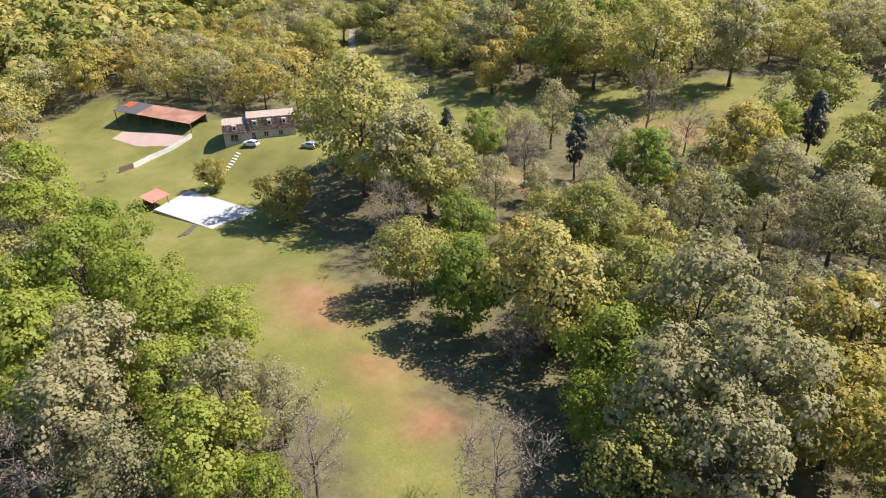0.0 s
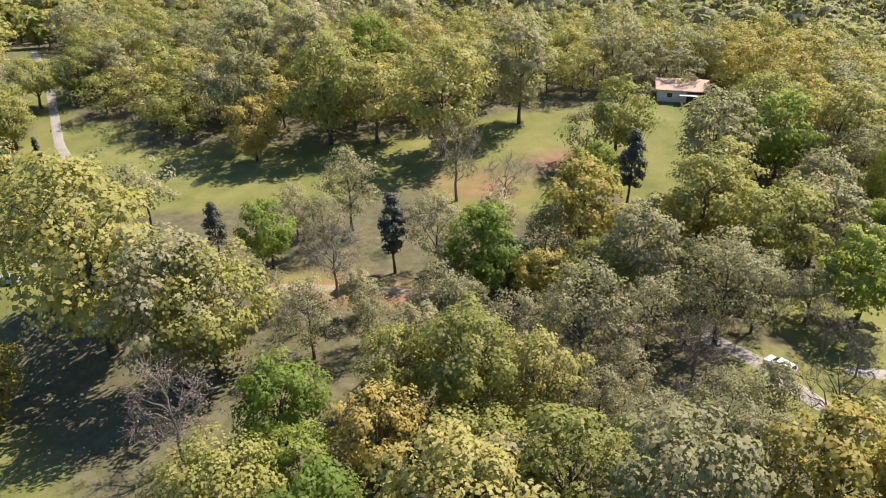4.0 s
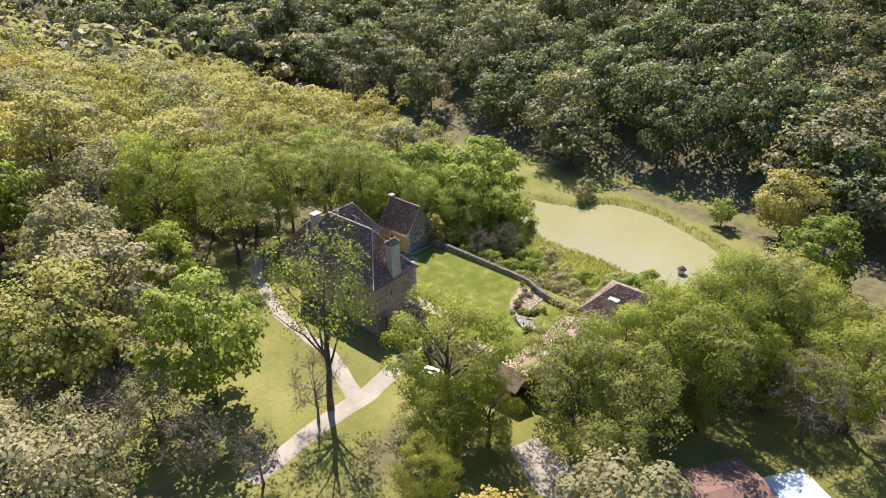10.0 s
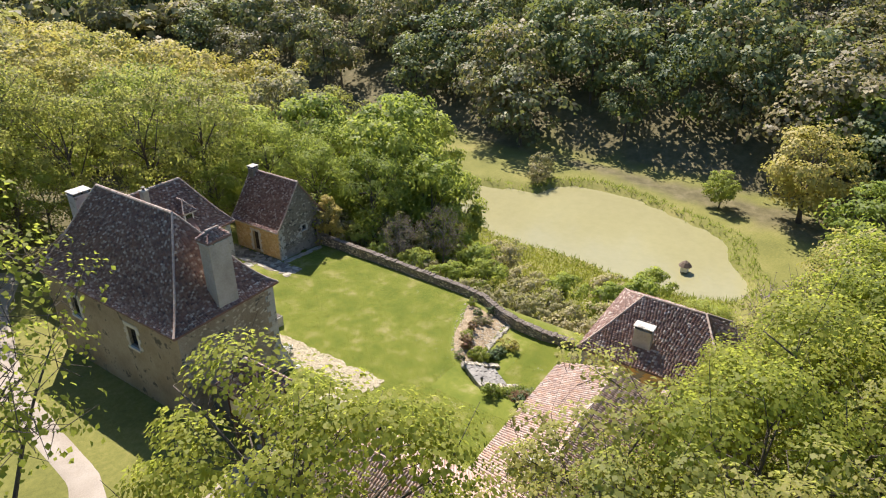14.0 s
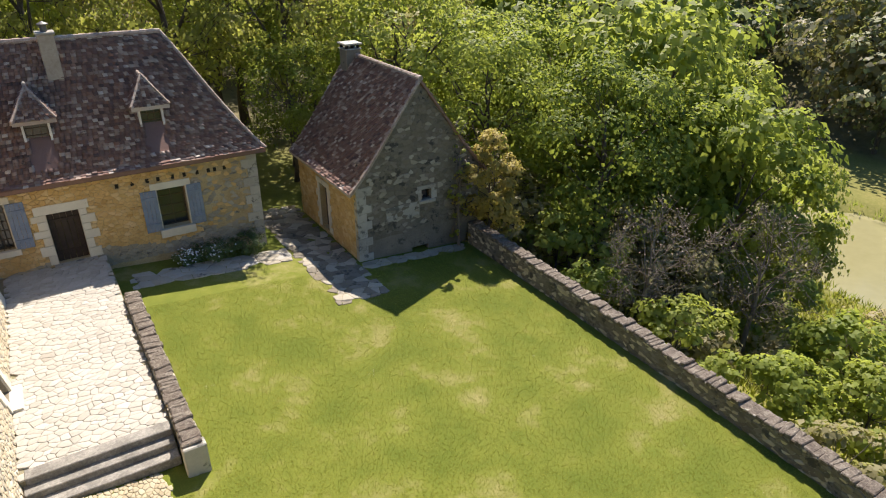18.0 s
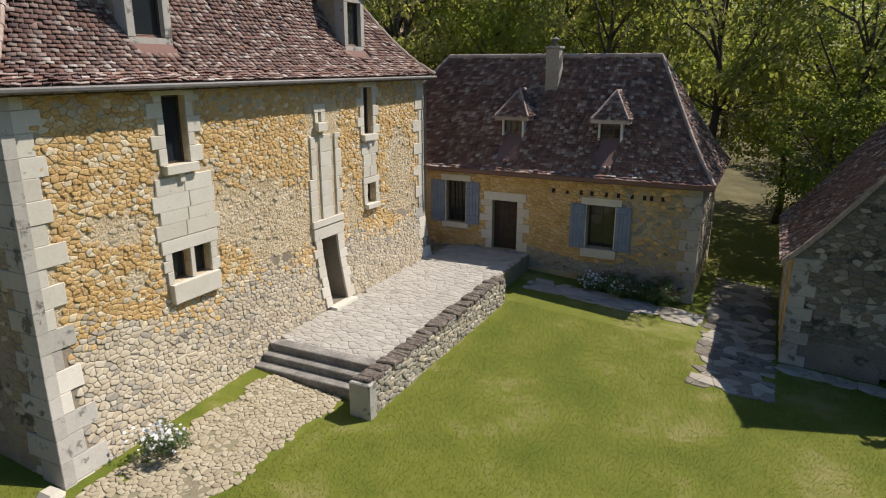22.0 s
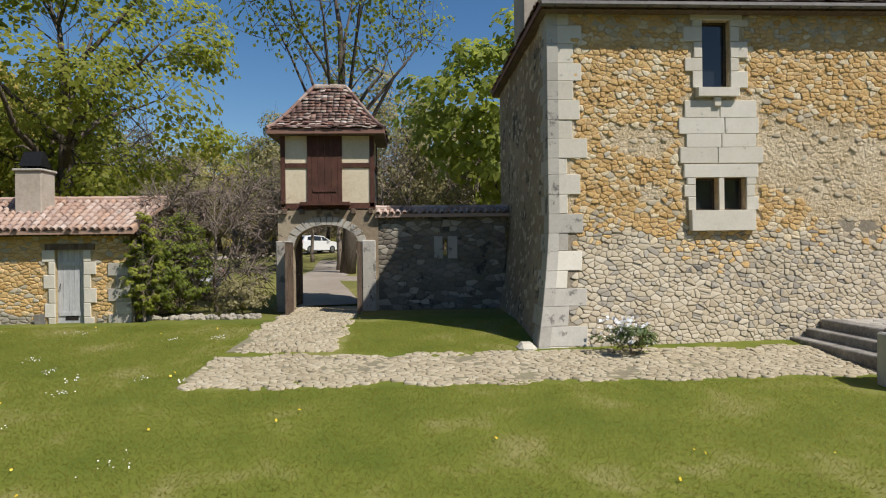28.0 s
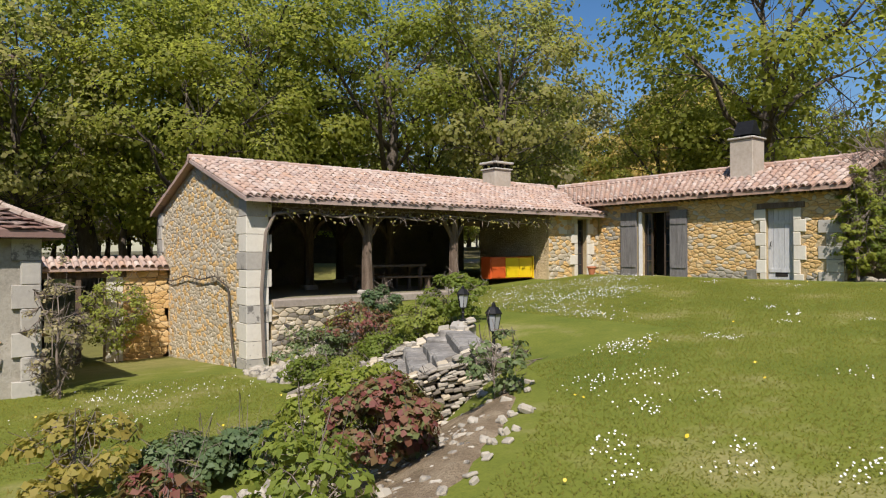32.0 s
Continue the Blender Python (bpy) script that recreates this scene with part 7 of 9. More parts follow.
part("loft_sill", slab(tfront, 0.6, 2.1, 3.56, 3.66, -0.1, 0.28), M["red_timber"], tower)
for k in range(6):
    y = GY0 + 0.12 + k * (wd - 0.24) / 5
    part("joist_end", Shape().block(GX1 - 0.3, GX1 + 0.14, y - 0.07, y + 0.07, 3.30, 3.46, 0.015), M["timber"], tower)
    part("joist_end", Shape().block(GX0 - 0.14, GX0 + 0.3, y - 0.07, y + 0.07, 3.30, 3.46, 0.015), M["timber"], tower)
part("floor_boards", Shape().box(GX0, GX1, GY0, GY1, 3.42, 3.47), M["timber"], tower)
part("cross_beam", Shape().block(GX0, GX0 + 0.3, GY0, GY1, 3.1, 3.35, 0.02), M["timber"], tower)
for y in (GY0 + 0.1, GY1 - 0.3):
    part("rear_post", Shape().block(GX0, GX0 + 0.22, y, y + 0.2, -0.2, 3.35, 0.02), M["timber"], tower)
o, ze, zr = 0.34, 5.84, 7.42
TA, TB = (37.8, 114.55, zr), (37.8, 115.55, zr)
f1 = flat_tiles(tower, (GX1 + o, GY0 - o, ze), (GX1 + o, GY1 + o, ze), TA, TB, 0.45, seed=31, singles=60)
f2 = flat_tiles(tower, (GX0 - o, GY1 + o, ze), (GX0 - o, GY0 - o, ze), TB, TA, 0.45, seed=32)
flat_tiles(tower, (GX0 - o, GY0 - o, ze), (GX1 + o, GY0 - o, ze), TA, TA, 0.45, seed=33)
flat_tiles(tower, (GX1 + o, GY1 + o, ze), (GX0 - o, GY1 + o, ze), TB, TB, 0.45, seed=34)
for at, u in ((f1, 0.0), (f1, 1.0), (f2, 0.0), (f2, 1.0)):
    ridge_line(tower, hip_points(at, u, 6), 0.06, "tile")
ridge_line(tower, [TA, TB], 0.10)
part("soffit", Shape().box(GX0 - o + 0.03, GX1 + o - 0.03, GY0 - o + 0.03, GY1 + o - 0.03, ze - 0.16, ze - 0.14), M["timber"], tower)

link = thing("gate_wall", "tall shaded stone wall with tile coping joining gate and manor", "wall")
lw = plane(38.8, 116.5, 0, 0, 1)
# Deep shade on this wall is partly put into its dark stone colours.
wall(link, "wall_core", lw, 4.0, -0.4, 3.3, 0.5, M["old_shaded_mortar"], [(2.05, 2.2, 2.0, 2.5)])
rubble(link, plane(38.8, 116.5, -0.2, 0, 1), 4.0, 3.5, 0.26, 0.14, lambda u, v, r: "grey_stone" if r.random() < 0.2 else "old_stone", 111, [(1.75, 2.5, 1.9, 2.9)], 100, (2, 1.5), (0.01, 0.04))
part("dressed_block", slab(lw, 1.78, 2.05, 1.9, 2.6), M["ashlar_grey"], link)
part("dressed_block", slab(lw, 2.2, 2.5, 1.9, 2.6), M["ashlar_grey"], link)
canal_tiles(link, (39.0, 116.5, 3.28), (39.0, 120.6, 3.28), (38.55, 116.5, 3.46), (38.55, 120.6, 3.46), gap=0.3, seed=35)
canal_tiles(link, (38.1, 120.6, 3.28), (38.1, 116.5, 3.28), (38.55, 120.6, 3.46), (38.55, 116.5, 3.46), gap=0.3, seed=36)
ridge_line(link, [(38.55, 116.5, 3.48), (38.55, 120.6, 3.48)], 0.10, "canal")

# ---- the low wing by the gate ----
wing = thing("low_wing", "low ochre stone outbuilding with canal-tile roof", "house")
WY0, WY1, WX = 99.8, 110.1, 41.1
wf = plane(WX, WY0, 0, 0, 1)
W_HOLES = [(4.32, 5.34, 0.22, 2.40), (8.36, 9.10, 0.22, 2.30)]
wall(wing, "wall", wf, WY1 - WY0, -0.4, 2.86, 0.5, M["mortar"], W_HOLES, label="ochre rubble front wall")
wall(wing, "wall", plane(36.9, WY1, 0, 0, -1), WY1 - WY0, -0.4, 2.86, 0.5, M["plaster"])
wall(wing, "wall", plane(WX, WY1, 0, -1, 0), WX - 36.9, -0.4, 2.86, 0.5, M["mortar"])
part("gable", Shape().add([(36.9, WY1 - 0.002, 2.86), (WX, WY1 - 0.002, 2.86), (39.0, WY1 - 0.002, 3.70), (36.9, WY1 - 0.4, 2.86), (WX, WY1 - 0.4, 2.86), (39.0, WY1 - 0.4, 3.70)], [(2, 1, 0), (3, 4, 5), (0, 3, 5, 2), (2, 5, 4, 1)]), M["mortar"], wing)
rubble(wing, wf, WY1 - WY0, 2.85, 0.155, 0.092, lambda u, v, r: "grey_stone" if v < 0.42 + 0.2 * math.sin(u * 2) or (u < 4 and r.random() < 0.2) else "buff_stone" if r.random() < 0.15 else "ochre", 121, [(4.0, 5.6, -1, 2.45), (8.1, 9.35, -1, 2.45), (0, 2.6, -1, 3), (9.75, 11, -1, 1.9)], 260, (7.0, 1.3), (0.008, 0.030))
for k in range(6):
    part("quoin", slab(wf, 9.72 if k % 2 else 9.92, 10.34, -0.1 + 0.34 * k, 0.24 + 0.34 * k, -0.2, 0.05), M["ashlar_grey"], wing)
dressed(wing, wf, *W_HOLES[1], 51, 0.16, 0.0, 0.0, "ashlar", spread=0.12)
part("lintel", slab(wf, 8.1, 9.4, 2.30, 2.46, -0.2, 0.04), M["timber"], wing)
dr = boards(wing, "door", wf, *W_HOLES[1], -0.16, -0.10, "grey_door", 5, label="silvery bare plank door with a cat flap")
part("cat_flap", slab(wf, 8.55, 8.90, 0.42, 0.62, -0.102, -0.094, 0.002), M["dark"], dr)
part("handle", Shape().tube([wf(8.45, 1.25, -0.08), wf(8.45, 1.32, -0.04), wf(8.45, 1.40, -0.08)], [0.012] * 3, 6), M["iron"], dr)
part("jamb", slab(wf, 4.20, 4.32, 0.22, 2.44, -0.25, 0.045), M["white_paint"], wing)
part("lintel", slab(wf, 4.1, 5.6, 2.40, 2.54, -0.25, 0.04), M["timber"], wing)
fw = glazing(wing, wf, 4.32, 4.62, 0.30, 2.40, 0.12, (0, 3), "frame", "french_window")
glazing(wing, wf, 5.04, 5.34, 0.30, 2.40, 0.12, (0, 3), "frame", "french_window")
# A near-black sheet behind the french window paints the unlit room.
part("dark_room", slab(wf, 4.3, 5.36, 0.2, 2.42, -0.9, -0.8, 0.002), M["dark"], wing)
for u0, u1 in ((3.52, 4.16), (5.38, 5.98)):
    boards(wing, "shutter", wf, u0, u1, 0.28, 2.42, 0.06, 0.10, "shutter_grey", 3, label="silvered plank shutter folded back on the wall")
part("door_step", slab(wf, 4.1, 5.6, 0.06, 0.22, -0.3, 0.36), M["ashlar_grey"], wing)
part("door_step", slab(wf, 8.2, 9.3, 0.08, 0.20, -0.2, 0.26), M["ashlar_grey"], wing)
canal_tiles(wing, (WX + 0.38, 100.9, 2.80), (WX + 0.38, WY1 + 0.25, 2.80), (39.0, 98.6, 3.74), (39.0, WY1 + 0.25, 3.74), seed=41, singles=80)
canal_tiles(wing, (36.6, WY1 + 0.25, 2.80), (36.6, 98.6, 2.80), (39.0, WY1 + 0.25, 3.74), (39.0, 98.6, 3.74), seed=42)
ridge_line(wing, [(39.0, 98.6, 3.78), (39.0, WY1 + 0.25, 3.78)], 0.12, "canal")
for k in range(40):
    y = WY0 + 2.6 + k * 0.2
    part("rafter_end", Shape().box(WX - 0.1, WX + 0.30, y - 0.035, y + 0.035, 2.66, 2.76), M["timber"], wing)
chimney(wing, 39.42, 40.14, 106.58, 107.3, 3.1, 4.52, "cement", "cowl", 0.06)

# ---- the open barn ----
barn = thing("open_barn", "open-fronted stone barn with canal-tile roof on oak posts", "barn")
BZ0, RIDGE_Y, RIDGE_Z = 2.42, 98.6, 3.72
BYF, BYB, BXE = 102.3, 94.95, 53.7
bg = plane(BXE, BYB, 0, 0, 1)
wall(barn, "wall", bg, BYF - BYB, -2.6, 2.35, 0.5, M["mortar"], label="stone gable wall with a climbing vine stem")
part("gable", Shape().add([(BXE, BYB, 2.35), (BXE, BYF, 2.35), (BXE, RIDGE_Y, RIDGE_Z - 0.1), (BXE - 0.5, BYB, 2.35), (BXE - 0.5, BYF, 2.35), (BXE - 0.5, RIDGE_Y, RIDGE_Z - 0.1)], [(0, 1, 2), (5, 4, 3), (0, 2, 5, 3), (2, 1, 4, 5)]), M["mortar"], barn)
rubble(barn, plane(BXE, BYB, -2.4, 0, 1), BYF - BYB, 6.0, 0.17, 0.10, lambda u, v, r: None if v - 2.4 > 2.35 + 1.25 * (1 - abs(u - 3.65) / 3.7) - 0.12 else "buff_stone" if r.random() < 0.7 else "ochre", 131, [(6.85, 7.5, -1, 5)], 260, (4.5, 2.5), (0.003, 0.018), 0.004, 0.010)
for k in range(10):
    z = -1.75 + 0.415 * k
    part("pier_block", slab(bg, 6.85 + (0.08 if k % 2 else -0.06), 7.42, z, z + 0.41, -0.5, 0.04), M["ashlar" if k % 3 else "ashlar_grey"], barn)
    part("pier_block", slab(plane(53.76, BYF, 0, -1, 0), 0.06, 0.66 if k % 2 else 0.58, z, z + 0.41, -0.5, 0.04), M["ashlar" if k % 3 != 1 else "ashlar_grey"], barn)
    part("quoin", slab(bg, -0.04, 0.45 if k % 2 else 0.3, z, z + 0.41, -0.3, 0.05), M["ashlar_grey"], barn)
bf = plane(43.6, BYF, 0, -1, 0)
B_HOLES = [(1.38, 1.88, 0.30, 2.24)]
wall(barn, "wall", bf, 2.5, -0.4, 2.4, 0.5, M["mortar"], B_HOLES)
rubble(barn, bf, 2.5, 2.4, 0.19, 0.12, lambda u, v, r: "ochre" if r.random() < 0.45 else "buff_stone", 132, [(1.2, 2.05, -1, 3)], 60, (0.8, 1), (0.01, 0.04))
dressed(barn, bf, *B_HOLES[0], 52, 0.16, 0.12, 0.1)
glazing(barn, bf, *B_HOLES[0], 0.16, (1, 4), "frame", "french_window")
part("niche_block", slab(bf, 0.45, 0.88, 1.72, 2.2, -0.05, 0.03), M["ashlar"], barn)
wall(barn, "wall", plane(43.6, 98.9, 0, 0, 1), 3.3, -0.3, 2.4, 0.4, M["plaster"])
wall(barn, "wall", plane(BXE, BYB, 0, -1, 0), BXE - 41.1, -2.4, 2.3, 0.4, M["old_shaded_mortar"], [(1.1, 2.9, 0.5, 1.9), (5.4, 6.6, 0.1, 1.95)])
part("floor", Shape().box(43.6, 53.2, BYB + 0.4, BYF - 0.1, -0.3, 0.0), M["joint"], barn)
part("floor_edge", Shape().block(43.9, 53.05, BYF - 0.35, BYF + 0.02, -0.2, 0.015, 0.03), M["gravel"], barn)
wall(barn, "plinth", plane(53.1, BYF - 0.02, 0, -1, 0), 9.5, -2.0, -0.05, 0.4, M["mortar"])
rubble(barn, plane(53.1, BYF - 0.02, -1.6, -1, 0), 9.5, 1.5, 0.17, 0.10, lambda u, v, r: "buff_stone" if r.random() < 0.7 else "old_stone", 133, (), 0, (1.5, 1), (0.01, 0.04))
for x in (47.35, 50.3):
    for y in (BYF - 0.25, 98.6, 95.2):
        p = part("post", Shape().tube([(x, y, 0.0), (x + 0.02, y, 0.9), (x, y, 1.75), (x, y, 2.3)], [0.17, 0.14, 0.13, 0.15], 8), M["timber"], barn, "stout weathered oak post with a stone foot")
        part("post_foot", Shape().block(x - 0.22, x + 0.22, y - 0.2, y + 0.2, -0.05, 0.14, 0.04), M["ashlar_grey"], p)
        for s in (-1, 1):
            part("brace", Shape().tube([(x + s * 0.08, y, 1.55), (x + s * 0.34, y, 2.0), (x + s * 0.75, y, 2.3)], [0.07, 0.07, 0.06], 6), M["timber"], barn)
for y in (BYF - 0.25, 98.6, 95.2):
    part("plate_beam", Shape().block(43.4, 53.6, y - 0.11, y + 0.11, 2.24 if y != 98.6 else 2.3, 2.44 if y != 98.6 else 2.5, 0.02), M["timber"], barn)
for k in range(24):
    x = 43.6 + k * 0.42
    part("rafter", Shape().tube([(x, BYF + 0.3, 2.30), (x, RIDGE_Y, 3.56)], [0.05, 0.05], 5), M["timber"], barn)
    part("rafter", Shape().tube([(x, BYB - 0.25, 2.30), (x, RIDGE_Y, 3.56)], [0.05, 0.05], 5), M["timber"], barn)
canal_tiles(barn, (BXE + 0.2, BYF + 0.42, 2.40), (41.0, BYF + 0.42, 2.40), (BXE + 0.2, RIDGE_Y, RIDGE_Z), (39.4, RIDGE_Y, RIDGE_Z), seed=43, singles=80)
canal_tiles(barn, (39.4, BYB - 0.4, 2.40), (BXE + 0.2, BYB - 0.4, 2.40), (39.4, RIDGE_Y, RIDGE_Z), (BXE + 0.2, RIDGE_Y, RIDGE_Z), seed=44)
ridge_line(barn, [(39.4, RIDGE_Y, RIDGE_Z + 0.03), (BXE + 0.2, RIDGE_Y, RIDGE_Z + 0.03)], 0.12, "canal")
chimney(barn, 42.5, 43.3, 98.7, 99.4, 3.2, 4.15, "cement", "slab", 0.06)

table = thing("trestle_table", "heavy old wooden table under the barn roof", "table")
part("tabletop", Shape().block(47.6, 49.6, 100.2, 101.0, 0.70, 0.77, 0.01), M["timber"], table)
for x in (47.75, 49.45):
    for y in (100.3, 100.9):
        part("leg", Shape().block(x - 0.05, x + 0.05, y - 0.05, y + 0.05, 0.0, 0.70, 0.01), M["timber"], table)
for y in (99.7, 101.4):
    bench = thing("bench", "plain wooden bench beside the table", "bench", "benches at the table")
    part("seat", Shape().block(47.7, 49.5, y - 0.14, y + 0.14, 0.40, 0.45, 0.01), M["timber"], bench)
    for x in (47.85, 49.35):
        part("leg", Shape().block(x - 0.04, x + 0.04, y - 0.1, y + 0.1, 0.0, 0.40, 0.01), M["timber"], bench)
cab = thing("cupboard", "bright yellow and red lacquered low cupboard", "cupboard")
part("body", Shape().block(43.75, 45.6, 101.25, 101.7, 0.28, 0.98, 0.01), M["orange_board"], cab)
for x0, x1, key in ((43.78, 44.36, "yellow_board"), (44.38, 44.96, "yellow_board"), (44.98, 45.58, "orange_board")):
    part("door", Shape().block(x0, x1, 101.7, 101.72, 0.31, 0.95, 0.006), M[key], cab)
part("side_panel", Shape().block(43.70, 43.75, 101.22, 101.74, 0.26, 1.0, 0.006), M["yellow_board"], cab)
for x in (43.85, 45.5):
    part("leg", Shape().tube([(x, 101.45, 0.0), (x, 101.45, 0.28)], [0.02, 0.02], 6), M["iron"], cab)
pot = thing("flower_pot", "small terracotta flower pot by the french window", "pot")
part("pot_body", Shape().lathe([(0.09, 0), (0.14, 0.22), (0.16, 0.22), (0.16, 0.27), (0.13, 0.27), (0.12, 0.24)], (42.0, 102.75, gz(42.0, 102.75) + 0.02), 14), M["terracotta"], pot)
tub = thing("tilted_tile", "dark slate leaning on the wall", "slate")
part("slate", Shape().block(-0.14, 0.14, -0.015, 0.015, 0, 0.46, 0.006, Matrix.Translation((41.22, 107.85, 0.16)) @ Euler((0, -0.16, 1.57)).to_matrix().to_4x4()), M["step"], tub)

# ---- the house at the sunken yard ----
dove = thing("yard_house", "small stone house with broad brown hipped roof and chimney", "house")
DX0, DX1, DY0, DY1, DZ = 57.85, 67.2, 92.5, 102.55, 1.55
for pl, w, key in ((plane(DX0, DY1, 0, 0, -1), DY1 - DY0, "mortar"), (plane(DX1, DY1, 0, -1, 0), DX1 - DX0, "grey_mortar"), (plane(DX0, DY0, 0, 1, 0), DX1 - DX0, "grey_mortar"), (plane(DX1, DY0, 0, 0, 1), DY1 - DY0, "grey_mortar")):
    wall(dove, "wall", pl, w, -4.5, DZ, 0.5, M[key])
dn, dw = plane(DX1, DY1, -2.6, -1, 0), plane(DX0, DY1, -2.6, 0, -1)
rubble(dove, dn, DX1 - DX0, 4.1, 0.3, 0.2, lambda u, v, r: "grey_stone" if r.random() < 0.5 else "ochre", 141, [(8.6, 9.5, -1, 5)], 120, (8, 2.2), (0.01, 0.05))
rubble(dove, dw, DY1 - DY0, 4.1, 0.3, 0.2, lambda u, v, r: "grey_stone" if r.random() < 0.5 else "ochre", 142, (), 100, (1, 2.2), (0.01, 0.05))
for k in range(9):
    part("quoin", slab(dn, DX1 - DX0 - (0.28 if k % 2 else 0.44), DX1 - DX0 + 0.04, 0.45 * k, 0.45 * k + 0.45, -0.3, 0.06), M["ashlar_grey"], dove)
    part("quoin", slab(dw, -0.04, 0.44 if k % 2 else 0.28, 0.45 * k, 0.45 * k + 0.45, -0.3, 0.05), M["ashlar_grey"], dove)
DA, DB = (62.6, 99.9, 4.4), (62.6, 95.3, 4.4)
f = flat_tiles(dove, (DX0 - 0.4, DY1 + 0.35, DZ + 0.02), (DX0 - 0.4, DY0 - 0.4, DZ + 0.02), DA, DB, 0.3, 0.22, 0.16, seed=51)
g = flat_tiles(dove, (DX1 + 0.4, DY0 - 0.4, DZ + 0.02), (DX1 + 0.4, DY1 + 0.35, DZ + 0.02), DB, DA, 0.3, 0.22, 0.16, seed=52)
flat_tiles(dove, (DX1 + 0.4, DY1 + 0.35, DZ + 0.02), (DX0 - 0.4, DY1 + 0.35, DZ + 0.02), DA, DA, 0.3, 0.22, 0.16, seed=53)
flat_tiles(dove, (DX0 - 0.4, DY0 - 0.4, DZ + 0.02), (DX1 + 0.4, DY0 - 0.4, DZ + 0.02), DB, DB, 0.3, 0.22, 0.16, seed=54)
ridge_line(dove, [DA, DB], 0.12)
for at, u in ((f, 0.0), (f, 1.0), (g, 0.0), (g, 1.0)):
    ridge_line(dove, hip_points(at, u), 0.09)
part("soffit", Shape().box(DX0 - 0.37, DX1 + 0.37, DY0 - 0.37, DY1 + 0.32, DZ - 0.15, DZ - 0.13), M["timber"], dove)
chimney(dove, 58.9, 59.6, 98.0, 99.3, 1.6, 3.75, "cement", "none", 0.06)

yw = thing("yard_wall", "ochre stone wall with canal-tile coping and a gateway", "wall")
wall(yw, "wall_core", plane(53.7, 95.45, 0, 1, 0), 4.15, -2.6, 0.75, 0.45, M["mortar"], [(1.75, 3.3, -3, 0.45)])
yp = plane(53.7, 95.45 + 0.45, 0, 1, 0)
wn = plane(57.85, 95.9, 0, -1, 0)
wall(yw, "wall_core", wn, 4.15, -2.6, 0.75, 0.05, M["mortar"], [(0.85, 2.4, -3, 0.45)])
rubble(yw, plane(57.85, 95.9, -2.4, -1, 0), 4.15, 3.1, 0.24, 0.14, lambda u, v, r: "ochre", 151, [(0.75, 2.5, -1, 2.9)], 60, (3.3, 1.5), (0.01, 0.05))
part("gate_jamb", slab(wn, 2.4, 2.85, -2.3, 0.45, -0.3, 0.05), M["ashlar"], yw)
part("gate_post", Shape().block(56.10, 56.24, 95.86, 96.0, -2.4, 0.5, 0.01), M["timber"], yw)
part("gate_lintel", Shape().block(54.9, 57.2, 95.55, 95.95, 0.42, 0.6, 0.02), M["timber"], yw)
canal_tiles(yw, (57.9, 96.15, 0.72), (53.75, 96.15, 0.72), (57.9, 95.65, 0.98), (53.75, 95.65, 0.98), gap=0.28, seed=45)
canal_tiles(yw, (53.75, 95.15, 0.72), (57.9, 95.15, 0.72), (53.75, 95.65, 0.98), (57.9, 95.65, 0.98), gap=0.28, seed=46)

# ---- the garden stairs ----
stairs = thing("garden_stairs", "worn stone garden stairs between two rough flank walls", "stairs")
A1, A2 = Vector((53.05, 110.05)), Vector((51.6, 107.6))
along = (A2 - A1).normalized()
down = Vector((-along.y, along.x))
down = down if down.x > 0 else -down
zt, zb, run, treads = -0.28, -1.58, 2.5, 7
turn = Matrix.Rotation(math.atan2(along.y, along.x), 4, "Z")
_r5 = random.Random(162)
for k in range(treads):
    z, x = zt - (zt - zb) * k / treads, -1.28
    while x < 1.2:
        w = min(_r5.uniform(0.5, 1.0), 1.28 - x)
        c = (A1 + A2) / 2 + down * (run * (k + 0.5) / treads + _r5.uniform(-0.03, 0.03))
        m = Matrix.Translation((c.x, c.y, z + _r5.uniform(-0.025, 0.02))) @ turn @ Euler((_r5.uniform(-0.05, 0.05), _r5.uniform(-0.04, 0.04), _r5.uniform(-0.05, 0.05))).to_matrix().to_4x4()
        part("step", Shape().block(x, x + w - 0.015, -run / treads / 2 - 0.06, run / treads / 2 + 0.06, -0.5, 0, 0.035, m), M["step"], stairs)
        x += w


def dry_wall(name, label, p, q, thick, top0, top1, foot, seed):
    """A dry-stone wall of thin flat stones whose top slopes from top0 to top1."""
    root, r = thing(name, label, "wall"), random.Random(seed)
    L, d = (q - p).length, (q - p).normalized()
    yaw = math.atan2(d.y, d.x)
    z, count, rest = foot, 0, {}
    while z < top0:
        h, u = r.uniform(0.035, 0.065), r.uniform(-0.15, 0.0)
        while u < L:
            w = r.uniform(0.09, 0.27)
            edge = top0 + (top1 - top0) * min(1, max(0, (u + w / 2) / L))
            if z + h < edge + r.uniform(-0.02, 0.06):
                for side in (-1, 1):
                    c = p + d * (u + w / 2)
                    m = Matrix.Translation((c.x, c.y, z)) @ Euler((r.uniform(-0.12, 0.12), 0.25 + r.uniform(-0.16, 0.16), yaw + r.uniform(-0.22, 0.22))).to_matrix().to_4x4()
                    y0, y1 = sorted((side * 0.01, side * (thick / 2 + r.uniform(-0.05, 0.04))))
                    key = r.choice(["grey_stone", "buff_stone", "old_stone", "grey_stone"])
                    count += 1
                    block = Shape() if count % 3 == 0 else rest.setdefault(key, Shape())
                    block.block(-w / 2 + 0.004, w / 2 - 0.004, y0, y1, 0.002, h + 0.004, 0.014, m)
                    if count % 3 == 0:
                        part("stone", block, M[key], root)
            u += w
        z += h
    for key, s in rest.items():
        part("stonework", s, M[key], root, kind="stuff")
    return root


